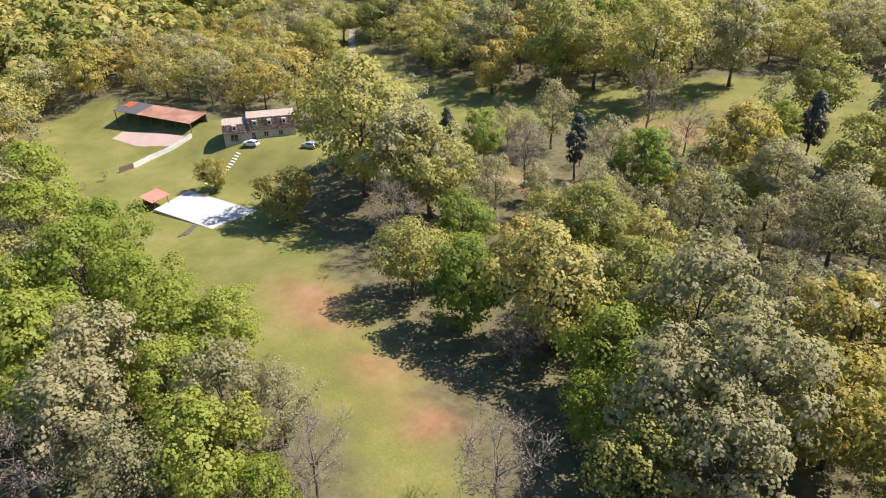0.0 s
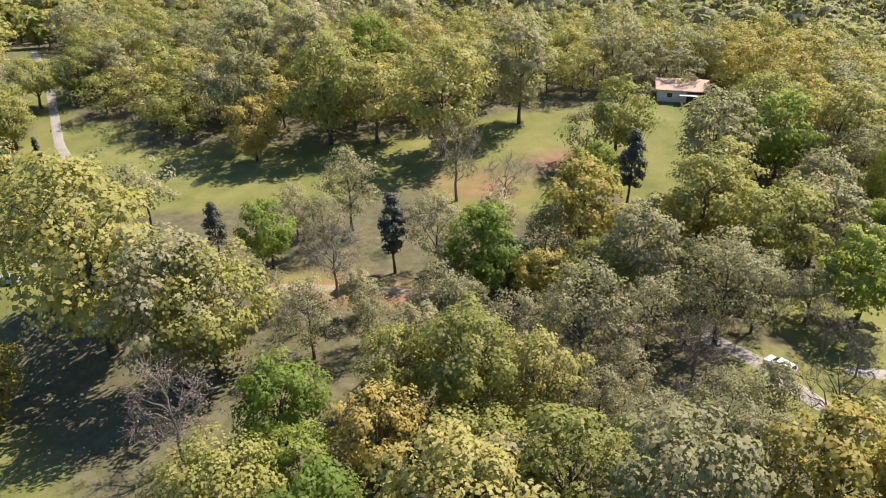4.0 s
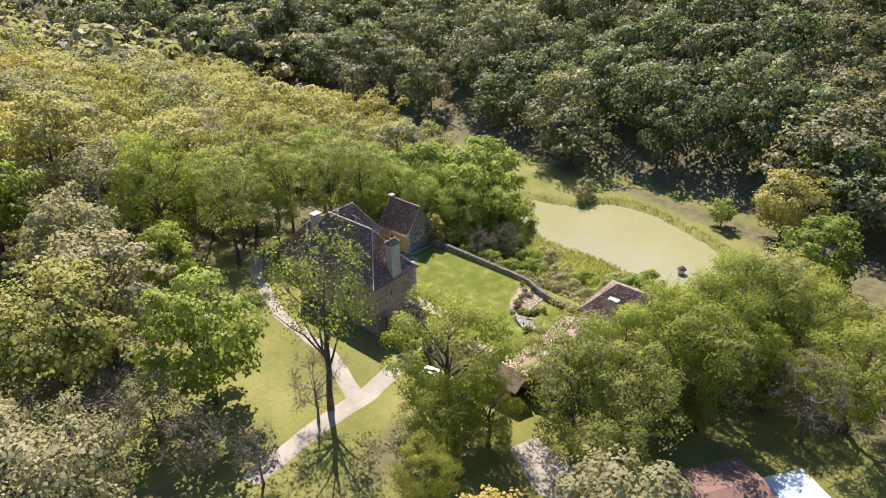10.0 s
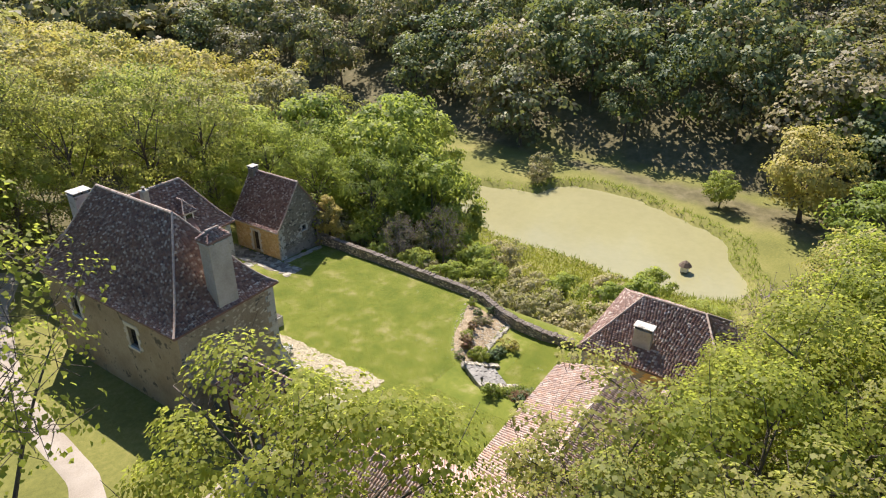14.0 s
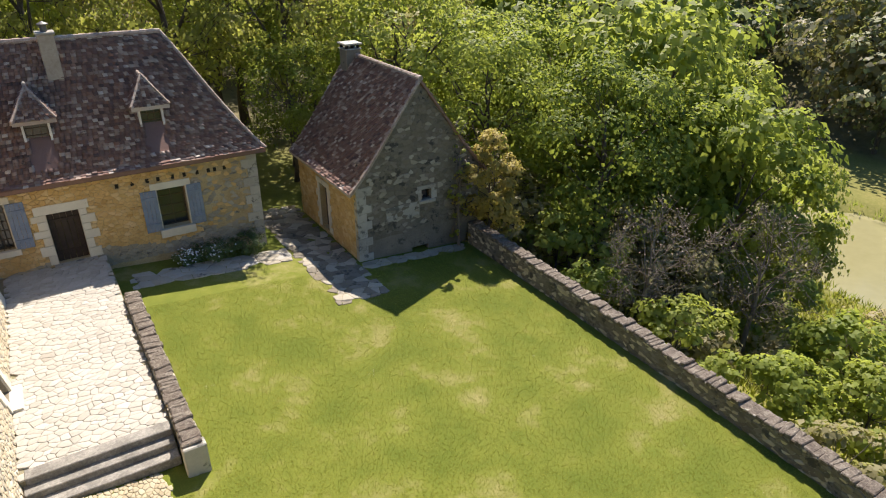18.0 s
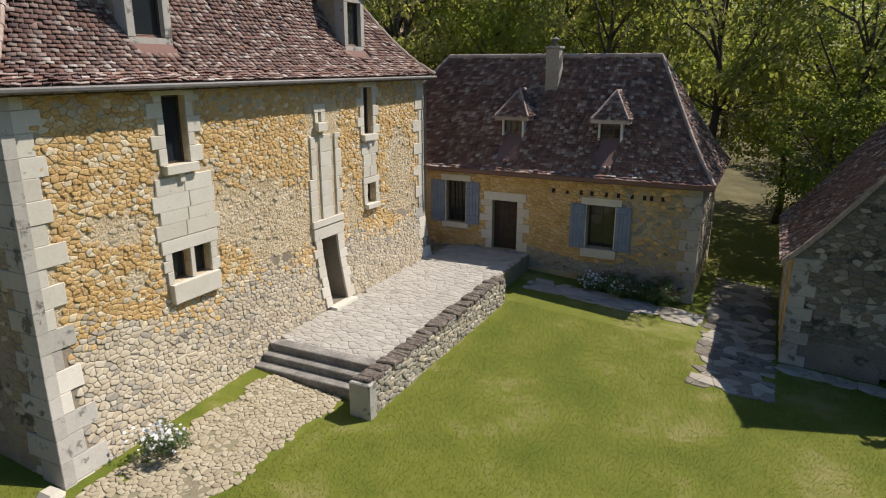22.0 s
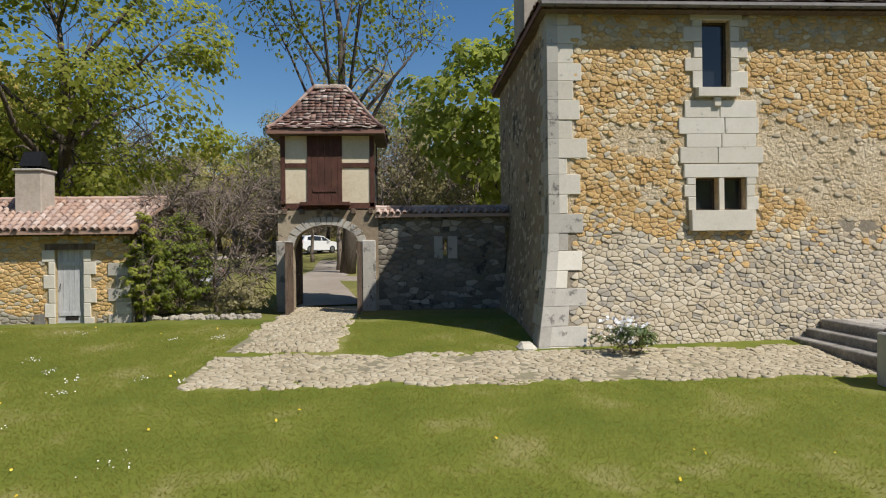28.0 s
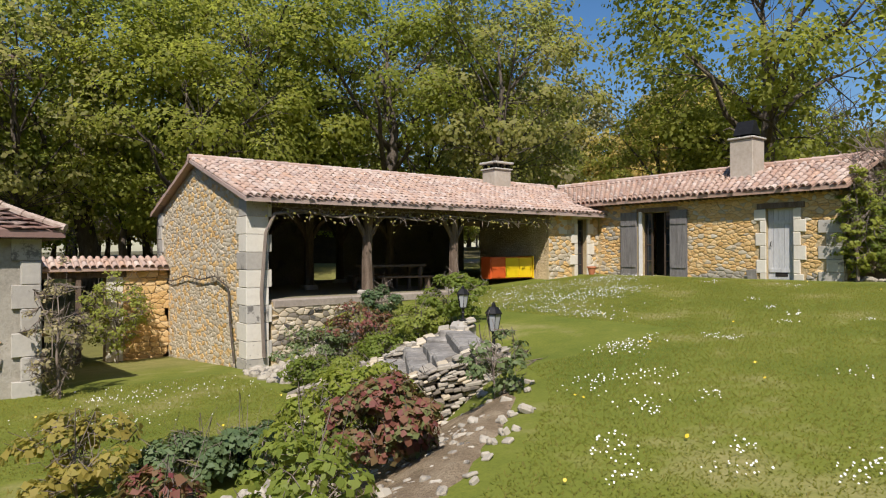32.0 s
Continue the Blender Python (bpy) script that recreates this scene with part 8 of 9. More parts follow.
for n, p in enumerate((A1, A2)):
    q = p + down * (run + 0.5)
    dry_wall("flank_wall", "sloping dry-stone wall flanking the garden stairs", p - down * 0.1, q, 0.44, zt + 0.16, zb + 0.22, -1.75, 160 + n)


def lantern(x, y, z, h=0.66):
    root = thing("garden_lantern", "black iron garden lantern with clear glass on a short stem", "lamp", "lanterns at the stairs")
    k = h / 0.66
    part("stem", Shape().lathe([(0.07, 0), (0.07, 0.03), (0.03, 0.05), (0.022, 0.14), (0.035, 0.16), (0.022, 0.18), (0.03, 0.24), (0.06, 0.26)], (x, y, z), 10), M["iron"], root)
    part("glass_body", Shape().lathe([(0.062, 0.265), (0.105, 0.50)], (x, y, z), 6), M["lamp_glass"], root)
    for s in range(6):
        w = 2 * math.pi * s / 6
        part("glazing_bar", Shape().tube([(x + 0.066 * math.cos(w), y + 0.066 * math.sin(w), z + 0.262), (x + 0.11 * math.cos(w), y + 0.11 * math.sin(w), z + 0.502)], [0.007, 0.007], 4), M["iron"], root)
    part("cap", Shape().lathe([(0.125, 0.50), (0.13, 0.515), (0.07, 0.60), (0.035, 0.61), (0.03, 0.64), (0.006, 0.68)], (x, y, z), 6), M["iron"], root)


for p, dz in ((A1, 0.0), (A2, 0.1)):
    b = thing("lantern_base", "rounded rough stone under the lantern", "stone")
    part("base_stone", Shape().block(p.x - 0.22, p.x + 0.22, p.y - 0.2, p.y + 0.2, -0.75, -0.26 + dz, 0.08), M["ashlar_grey"], b)
    lantern(p.x, p.y, -0.262 + dz, 0.7)


# ---- planting near the house ----
_r = np.random.default_rng(77)


def bush(x, y, h, radius, leaf, seed, label, size=0.09, clumps=40, per=60, twigs=3, name="shrub", base=0.05, bark="twig", dz=0.0):
    r = np.random.default_rng(seed)
    root = thing(name, label, "shrub")
    q, c, n = crown(h, radius, base, clumps, per, size, r)
    part("stem", limbs(h, radius, base, c, r, 0.012 + 0.010 * h, 0, twigs, 4, 6, 0.005 + 0.0025 * h), M[bark], root, smooth=True)
    v = q.reshape(-1, 3)
    if len(v):
        arrays("leaves", v, np.arange(len(v)).reshape(-1, 4), LEAF[leaf], root, normals=np.repeat(n, 4, 0))
    root.matrix_basis = Matrix.Translation((x, y, gz(x, y) + dz))
    return root


bush(55.4, 110.1, 1.25, 0.8, "fresh", 301, "rose bush with fresh yellow-green leaves above the yard", 0.085, 56, 75)
bush(55.8, 111.6, 1.0, 0.6, "red", 302, "rose bush with bronze-red young leaves", 0.085, 56, 75)
bush(56.4, 109.4, 0.6, 0.55, "dark", 303, "low green shrub at the edge of the bed", 0.08)
bush(58.2, 109.0, 0.95, 0.75, "yellow", 304, "rose bush with russet and golden leaves", 0.10, 26, 40, 6)
bush(57.2, 109.3, 0.5, 0.55, "dark", 305, "small green garden shrub in the bed", 0.08)
bush(53.9, 111.0, 0.9, 0.45, "dark", 306, "slender rose shrub beside the lantern", 0.07, 24, 30, 5)
for n, (x, y, h, w) in enumerate([(53.6, 105.5, 0.62, 0.6), (53.0, 105.9, 0.62, 0.6), (52.3, 106.0, 0.62, 0.6), (51.7, 106.3, 0.65, 0.55)]):
    bush(x, y, h, w, "green", 340 + n, "low bright green garden shrub above the stairs", 0.06, 40, 70)
bush(53.1, 104.6, 1.1, 0.7, "dark", 309, "rose bush with mixed bronze and green leaves", 0.07, 50, 50)
bush(52.2, 104.7, 1.05, 0.7, "red", 310, "rose bush with bronze shoots before the barn", 0.07, 50, 50)
bush(51.3, 104.3, 0.75, 0.5, "dark", 312, "rose shrub in front of the oak post", 0.07)
bush(51.0, 106.5, 1.05, 0.6, "green", 311, "leafy green shrub at the head of the stairs", 0.07, 50, 60)
for n, (x, y) in enumerate([(61.6, 114.6), (60.6, 113.4), (59.4, 112.7), (58.3, 112.6), (57.0, 112.2), (61.7, 112.6), (60.2, 112.2)]):
    bush(x, y, _r.uniform(0.55, 0.9), _r.uniform(0.4, 0.65), ["green", "dark", "olive", "red"][n % 4], 320 + n, "small rounded shrub in the curved earth bed", 0.08, 24, 40)
bush(55.3, 96.6, 2.4, 0.9, "green", 350, "leafy climber round the yard gateway", 0.09, 60, 40, 8, dz=0.2)
bush(57.6, 103.1, 2.6, 0.5, "olive", 351, "thin climber on the corner of the yard house", 0.07, 40, 16, 12)
gate_bush = bush(38.6, 111.6, 4.6, 2.1, "grey", 330, "large brown twiggy shrub beside the gate", 0.08, 110, 12, 16, bark="twig")
bush(39.8, 112.7, 1.0, 0.8, "olive", 331, "low grey-green shrub at the foot of the gate", 0.08)
bush(39.7, 110.9, 2.9, 0.75, "green", 332, "bright green ivy column on the corner of the wing", 0.07, 200, 44)
bush(40.7, 110.3, 2.6, 0.55, "green", 336, "ivy spilling over the corner of the low wing", 0.07, 150, 40)
bush(41.15, 110.45, 3.0, 0.42, "fresh", 339, "bright ivy hanging from the eave of the low wing", 0.08, 110, 36)
bush(46.1, 121.9, 0.62, 0.55, "dark", 333, "white-flowering shrub at the foot of the manor", 0.06, 30, 40)
bush(52.4, 137.4, 0.85, 0.85, "dark", 334, "dark green shrub with white flowers below the window", 0.07, 40, 50)
bush(53.8, 137.5, 1.0, 0.75, "dark", 335, "dark green shrub at the annex corner", 0.07, 40, 50)
bush(51.2, 137.4, 0.6, 0.6, "dark", 337, "low shrub with white flowers below the window", 0.07, 30, 40)
set_tree(SHRUBS["gold_bush"], 64.2, 134.3, 0.98, label="golden-leaved shrub beside the cottage gable")
bush(62.6, 134.45, 6.2, 0.5, "green", 338, "climbing creeper on the cottage gable", 0.12, 40, 24, 6)
for n, (kind, x, y, s) in enumerate([("bush", 66.0, 129.5, 1.1), ("bush", 66.8, 125.0, 1.2), ("bush", 68.5, 121.5, 1.1), ("bramble", 66.5, 118.0, 1.2), ("bramble", 68.5, 115.0, 1.4), ("bush", 72.0, 119.5, 1.2), ("bramble", 66.0, 112.5, 1.3), ("bramble", 69.5, 110.0, 1.5), ("bramble", 73.0, 113.5, 1.5), ("bush", 76, 112, 1.3), ("bramble", 79, 118, 1.4), ("bush", 78, 107.5, 1.3),
                                     ("bramble", 65.5, 107.0, 1.4), ("bramble", 68.5, 104.0, 1.5), ("bush", 82, 105, 1.6), ("bramble", 86, 110, 1.6), ("bush", 75, 122, 1.5), ("bush", 79, 127, 1.6), ("grey_bush", 82, 123, 1.0), ("bramble", 75, 124, 1.3), ("bramble", 71, 127, 1.2), ("grey_bush", 70.5, 132.5, 1.15), ("grey_bush", 73, 130, 1.0), ("bush", 77.5, 134.6, 1.2), ("bush", 67.5, 133.0, 1.6), ("grey_bush", 67.3, 136.3, 1.2), ("bush", 66.0, 138.5, 1.6), ("bush", 92, 107, 1.5), ("bramble", 72, 106, 1.5), ("bramble", 90, 136, 1.5), ("grey_bush", 126.6, 139.9, 0.85)]):
    set_tree(SHRUBS[kind], x, y, s, label={"bush": "leafy green shrub on the pond slope", "bramble": "low tangled scrub on the pond slope", "grey_bush": "grey-green willow shrub above the pond"}[kind])

# Vines on the barn front and the gable.
vine = thing("grape_vine", "old bare grape vine trained along the barn eave", "vine")
_s = Shape()
_rr = random.Random(9)
pts = [(53.35, 102.45, -1.3), (53.42, 102.48, 0.2), (53.3, 102.46, 1.6), (53.1, 102.5, 2.05)] + [(53.0 - 0.55 * k, 102.5 + _rr.uniform(-0.06, 0.06), 2.08 + _rr.uniform(-0.10, 0.10)) for k in range(18)]
_s.tube(pts, [0.045] * 4 + [0.035 - 0.0012 * k for k in range(18)], 6)
part("vine_stem", _s, M["twig"], vine)
_s = Shape()
for k in range(150):
    x = _rr.uniform(43.8, 53.2)
    a = Vector((x, 102.5, 2.08))
    b = a + Vector((_rr.uniform(-0.3, 0.3), _rr.uniform(-0.05, 0.2), _rr.uniform(-0.28, 0.25)))
    _s.tube([a, a.lerp(b, 0.5) + Vector((0, 0, 0.04)), b], [0.012, 0.009, 0.005], 4, cap=False)
part("vine_growth", _s, M["twig"], vine, kind="stuff")
_s = Shape()
pts = [(53.78, 101.7, -1.5), (53.8, 101.5, -0.6), (53.78, 101.3, 0.3), (53.8, 100.4, 0.55), (53.79, 99.2, 0.42), (53.8, 98.0, 0.5), (53.79, 96.6, 0.3), (53.8, 95.2, 0.42)]
_s.tube(pts, [0.028, 0.026, 0.022, 0.02, 0.018, 0.016, 0.014, 0.010], 6)
for k in range(60):
    p = Vector(pts[2 + k % 6]).lerp(Vector(pts[min(7, 3 + k % 6)]), _rr.random())
    _s.tube([p, p + Vector((0.02, _rr.uniform(-0.3, 0.3), _rr.uniform(-0.25, 0.3)))], [0.009, 0.004], 3, cap=False)
part("vine_stem", _s, M["bark"], vine)
q = leaf_quads(np.stack([_r.uniform(43.8, 53.4, 260), 102.55 + _r.normal(0, 0.08, 260), 2.1 + _r.normal(0, 0.14, 260)], 1), np.tile([0, 1.0, 0.2], (260, 1)), 0.07, _r)
arrays("vine_leaves", q.reshape(-1, 3), np.arange(1040).reshape(-1, 4), LEAF["oak"], vine, kind="stuff")

# Lawn: grass blades near the eye, daisies in drifts.
def on_lawn(p):
    x, y = p[:, 0], p[:, 1]
    ok = (x > 41.5) & (x < 62.8) & (y > 102.6) & (y < 134.5)
    ok &= ~((x < 45.6) & (y > 120.0)) & ~((x < 49.0) & (y > 124.8))
    ok &= ~((y > 113.7) & (y < 116.1) & (x < 47.8)) & ~((x > 45.5) & (x < 47.95) & (y > 113.6) & (y < 126))
    edge = 110.6 + 5.1 * np.clip((x - 53) / 9, 0, 1) ** 0.6
    ok &= ~((x > 49.3) & (y < edge)) | ((x > 54.2) & (y < 107.8) & (x < 61))
    return ok


def blades(n, seed, x0, x1, y0, y1, h):
    r = np.random.default_rng(seed)
    p = np.stack([r.uniform(x0, x1, n), r.uniform(y0, y1, n)], 1)
    p = p[on_lawn(p)]
    z = ground(p[:, 0], p[:, 1])
    a = r.uniform(0, 6.283, len(p))
    hh = h * r.uniform(0.5, 1.4, len(p))
    base = np.stack([p[:, 0], p[:, 1], z - 0.005], 1)
    side = np.stack([np.cos(a), np.sin(a), 0 * a], 1) * 0.008
    tip = base + np.stack([1.3 * hh * np.cos(a + 1.3), 1.3 * hh * np.sin(a + 1.3), hh], 1)
    return np.stack([base - side, base + side, tip], 1)


_b = blades(520000, 1, 42, 62.8, 102.6, 134.5, 0.030)
_g = arrays("lawn_grass", _b.reshape(-1, 3), np.arange(len(_b) * 3).reshape(-1, 3), LEAF["grass"], kind="stuff")
tagged(_g, "short mown grass of the courtyard lawn", "grass")


def daisies(name, label, n, seed, drifts, mat, size=0.013):
    r = np.random.default_rng(seed)
    P = np.concatenate([np.stack([r.normal(x, s, int(n * w)), r.normal(y, s * 0.7, int(n * w))], 1) for x, y, s, w in drifts])
    P = P[on_lawn(P)]
    z = ground(P[:, 0], P[:, 1]) + r.uniform(0.035, 0.07, len(P))
    k = 6
    a = np.arange(k) * 2 * math.pi / k
    s = size * r.uniform(0.7, 1.3, len(P))
    n = unit(np.array(SUN) + r.normal(0, 0.25, (len(P), 3)))
    e = unit(np.cross(n, np.array([0, 0, 1.0])))
    g = np.cross(n, e)
    V = np.stack([P[:, 0], P[:, 1], z], 1)[:, None] + s[:, None, None] * (e[:, None] * np.cos(a)[None, :, None] + g[:, None] * np.sin(a)[None, :, None])
    ob = arrays(name, V.reshape(-1, 3), np.arange(len(P) * k).reshape(-1, k), mat, kind="stuff")
    return tagged(ob, label, "flowers")


_d = [(float(_r.uniform(42.5, 62)), float(_r.uniform(103, 133)), float(_r.uniform(0.10, 0.32)), 0.009) for _ in range(60)]
_d += [(x, y, 0.16, 0.011) for x, y in ((49.8, 111.5), (49.8, 111.8), (48, 111.8), (47.2, 111.6), (47.2, 112.8), (47.5, 113.6), (43.9, 112.2), (43.8, 113.2), (54, 114.2), (53.7, 115.1), (53.8, 115.3), (54.1, 115.1), (53.5, 115.5), (53.5, 112.8), (53.6, 113.1), (54.5, 114.4), (54.6, 113.4), (54.9, 113.6), (55.2, 113.9), (52.8, 113.2), (52.9, 111.9))]
_d = [(x, y, s * 0.8, w * 0.55) for x, y, s, w in _d]
_d += [(43.0, 104.4, 0.7, 0.08), (45.3, 106.2, 0.6, 0.07), (47, 106.3, 0.6, 0.06), (50.0, 109.4, 0.5, 0.05), (50.7, 110.5, 0.4, 0.04), (50.3, 107.6, 0.45, 0.06), (49.2, 108.3, 0.6, 0.06), (51.2, 110.9, 0.3, 0.03), (52.4, 112.2, 0.25, 0.014), (47.5, 104.8, 1.3, 0.10), (49.5, 106.8, 1.0, 0.08), (51.3, 109.3, 0.5, 0.03), (53.2, 111.9, 0.3, 0.008), (45.5, 103.8, 0.9, 0.05), (56.0, 104.0, 0.9, 0.05), (57.2, 105.6, 0.5, 0.03)]
daisies("daisies", "drifts of small white daisies in the lawn", 2800, 5, _d, M["petal"], 0.0095)
daisies("dandelions", "scattered yellow dandelions in the lawn", 60, 6, [(52, 115, 6, 1.0)], M["yolk"], 0.02)
for x, y, z, s in ((46.1, 121.9, 0.0, 0.5), (52.2, 137.3, -0.1, 0.7), (51.2, 137.3, -0.2, 0.5)):
    n = 150 if x < 50 else 70
    c = np.stack([_r.normal(x, s * 0.5, n), _r.normal(y - 0.1, s * 0.35, n), gz(x, y) + _r.uniform(0.25, 0.75, n)], 1)
    q = leaf_quads(c, np.tile([0.4, -0.6, 0.6], (n, 1)), 0.085, _r, 0.9)
    ob = tagged(arrays("white_flowers", q.reshape(-1, 3), np.arange(4 * n).reshape(-1, 4), M["petal"], kind="stuff"), "cluster of white garden flowers on the shrub", "flowers")

# Soil of the curved bed and its loose stones.
_s = Shape()
_us, _vs = np.linspace(0, 1, 26), np.linspace(0, 1, 9)
for u in _us:
    x = 53.6 + 8.2 * u
    top, bot = 110.35 + 5.1 * min(1, max(0, (x - 53) / 9)) ** 0.6, 108.5 + 2.1 * min(1, max(0, (x - 53.5) / 4)) ** 0.5
    for v in _vs:
        y = bot + (top - bot) * v + 0.12 * math.sin(9 * u + 5 * v)
        edge = v in (0, 1) or u in (0, 1)
        _s.v.append((x, y, gz(x, y) + (-0.04 if edge else 0.05 + 0.05 * noise.noise(Vector((x * 2, y * 2, 1))))))
_s.f = [(i * 9 + j, (i + 1) * 9 + j, (i + 1) * 9 + j + 1, i * 9 + j + 1) for i in range(25) for j in range(8)]
tagged(part("flower_bed", _s, M["soil"], smooth=True), "dry earth of the curved flower bed", "flower bed", kind="structure")


def rocks(name, label, n, seed, where, sizes, mat, category="stones"):
    r = random.Random(seed)
    s = Shape()
    for _ in range(n):
        x, y = where(r)
        a, b, c = (r.uniform(*sizes) for _ in range(3))
        m = Matrix.Translation((x, y, gz(x, y) + 0.15 * c)) @ Euler((r.uniform(-0.4, 0.4), r.uniform(-0.4, 0.4), r.uniform(0, 6.28))).to_matrix().to_4x4()
        s.block(-a / 2, a / 2, -b / 2, b / 2, -c / 3, c / 3, 0.25 * min(a, b, c), m)
    return tagged(part(name, s, M[mat], kind="stuff"), label, category)


def _bed(r):
    x = r.uniform(54, 61.5)
    return x, 108.5 + 2.1 * min(1, max(0, (x - 53.5) / 4)) ** 0.5 + abs(r.gauss(0, 1.0))


rocks("bed_stones", "loose limestone in the flower bed", 260, 31, _bed, (0.06, 0.20), "grey_stone")
rocks("bed_clods", "small stones and dry clods scattered over the bed", 420, 33, lambda r: (lambda x: (x, 110.45 + 5.1 * min(1, max(0, (x - 53) / 9)) ** 0.6 - r.uniform(0.0, 2.0)))(r.uniform(53.4, 61.6)), (0.03, 0.12), "grey_stone")
rocks("bed_edging", "row of rough stones edging the sunken yard", 110, 32, lambda r: (lambda x: (x, 108.35 + 2.1 * min(1, max(0, (x - 53.5) / 4)) ** 0.5 + r.uniform(-0.1, 0.1)))(r.uniform(54.4, 61.3)), (0.16, 0.34), "grey_stone")
rocks("rubble_heap", "tumbled weathered stones below the barn corner", 170, 33, lambda r: (r.uniform(51.6, 53.9), 102.7 + abs(r.gauss(0, 0.9))), (0.10, 0.30), "grey_stone")
rocks("edge_stones", "row of small stones along the shrub border by the gate", 60, 34, lambda r: (40.6 + r.uniform(-0.15, 0.15), r.uniform(110.2, 113.4)), (0.10, 0.28), "grey_stone")


footstone = thing("corner_stone", "loose white limestone boulder at the foot of the manor corner", "stone")
part("boulder", Shape().block(45.05, 45.55, 119.75, 120.15, -0.15, 0.22, 0.10), M["ashlar"], footstone)

# ---- vehicles ----
def car(x, y, heading, paint, label, z=None):
    """A five-door hatchback: body, glasshouse, wheels, lights."""
    root = thing("car", label, "car")
    L, W = 4.1, 1.72
    prof = [(-2.05, 0.42), (-2.05, 0.72), (-1.95, 0.92), (-1.1, 1.02), (-0.35, 1.46), (0.9, 1.50), (1.55, 1.40), (1.92, 1.02), (2.05, 0.85), (2.05, 0.42), (1.65, 0.24), (-1.65, 0.24)]
    s = Shape()
    n = len(prof)
    cols = [(-W / 2, 1.0), (-W / 2 + 0.12, 1.012), (0, 1.02), (W / 2 - 0.12, 1.012), (W / 2, 1.0)]
    for yy, k in cols:
        for px, pz in prof:
            t = 0.20 * max(0.0, (pz - 0.95) / 0.5)
            s.v.append((px, yy * (1 - t / (W / 2)), 0.24 + (pz - 0.24) * (k if pz > 0.9 else 1.0)))
    for c in range(len(cols) - 1):
        for i in range(n):
            j = (i + 1) % n
            s.f.append((c * n + i, c * n + j, (c + 1) * n + j, (c + 1) * n + i))
    s.f += [tuple(range(n - 1, -1, -1)), tuple(range((len(cols) - 1) * n, len(cols) * n))]
    part("body", s, M[paint], root)
    for sg in (-1, 1):
        pl = lambda u, v, m, sg=sg: (u, sg * (W / 2 - 0.20 * max(0, (v - 0.95) / 0.5) + 0.004 + m), v)
        for poly in ([(-0.95, 1.04), (-0.15, 1.04), (-0.15, 1.40), (-0.38, 1.38)], [(-0.08, 1.04), (0.75, 1.04), (0.75, 1.43), (-0.08, 1.41)], [(0.82, 1.06), (1.5, 1.08), (1.38, 1.36), (0.82, 1.42)]):
            part("side_window", Shape().prism(poly, pl, 0, 0.004), M["glass"], root)
        part("headlight", Shape().block(-2.06, -1.86, sg * 0.52, sg * 0.80, 0.66, 0.80, 0.02), M["lamp_glass"], root)
        part("tail_light", Shape().block(1.93, 2.06, sg * 0.60, sg * 0.82, 0.78, 0.98, 0.02), M["orange_board"], root)
        part("mirror", Shape().block(-0.85, -0.68, sg * 0.88, sg * 1.02, 0.98, 1.10, 0.03), M[paint], root)
        for wx in (-1.28, 1.28):
            w = part("wheel", Shape().tube([(wx, sg * 0.66, 0.31), (wx, sg * 0.87, 0.31)], [0.31, 0.31], 18), M["tyre"], root)
            part("rim", Shape().tube([(wx, sg * 0.86, 0.31), (wx, sg * 0.885, 0.31)], [0.20, 0.18], 10), M["rim"], w)
    part("windscreen", Shape().add([(-1.06, -0.70, 1.07), (-1.06, 0.70, 1.07), (-0.40, 0.60, 1.455), (-0.40, -0.60, 1.455)], [(0, 1, 2, 3)]).add([(1.60, -0.58, 1.40), (1.60, 0.58, 1.40), (1.92, 0.66, 1.06), (1.92, -0.66, 1.06)], [(0, 1, 2, 3)]), M["glass"], root)
    root.matrix_basis = Matrix.Translation((x, y, gz(x, y) + 0.07 if z is None else z)) @ Euler((0, 0, heading)).to_matrix().to_4x4()
    return root


car(2.0, 109.4, radians(-40), "car_white", "white hatchback parked on the gravel lane")
car(34.6, 108.6, radians(100), "car_white", "white hatchback parked behind the low wing")
car(-138.8, 100.3, radians(20), "car_white", "white van-like car in front of the farmhouse")
car(-122.6, 106.0, radians(12), "car_silver", "silver car parked beside the farmhouse")

# ---- the farm across the field ----
farm = thing("farmhouse", "farmhouse with steep mansard roof and dormers", "house")
FU = Vector((0.62, 0.785))
fz = 0.2
ffront = plane(-145.4, 97.0, fz, FU.x, FU.y)
F_HOLES = [(1.6, 3.6, 0.1, 2.1), (7.0, 8.1, 0.2, 2.2), (10.2, 11.4, 0.9, 2.1), (14.0, 15.2, 0.9, 2.1)]
wall(farm, "wall", ffront, 18.5, -2.0, 3.0, 0.5, M["cement"], F_HOLES)
for h in F_HOLES:
    glazing(farm, ffront, *h, 0.2, (1, 1), "white_paint")
fb = plane(*(ffront(18.5, 0, -8))[:2], fz, -FU.x, -FU.y)
wall(farm, "wall", fb, 18.5, -2.0, 3.0, 0.5, M["cement"])
fl, fr = plane(*(ffront(0, 0, -8))[:2], fz, FU.y, -FU.x), plane(*(ffront(18.5, 0, 0))[:2], fz, -FU.y, FU.x)
wall(farm, "wall", fl, 8.0, -2.0, 3.0, 0.5, M["cement"])
wall(farm, "wall", fr, 8.0, -2.0, 3.0, 0.5, M["cement"])
def fp(u, n, z):
    p = ffront(u, 0, n)
    return (p[0], p[1], fz + z)
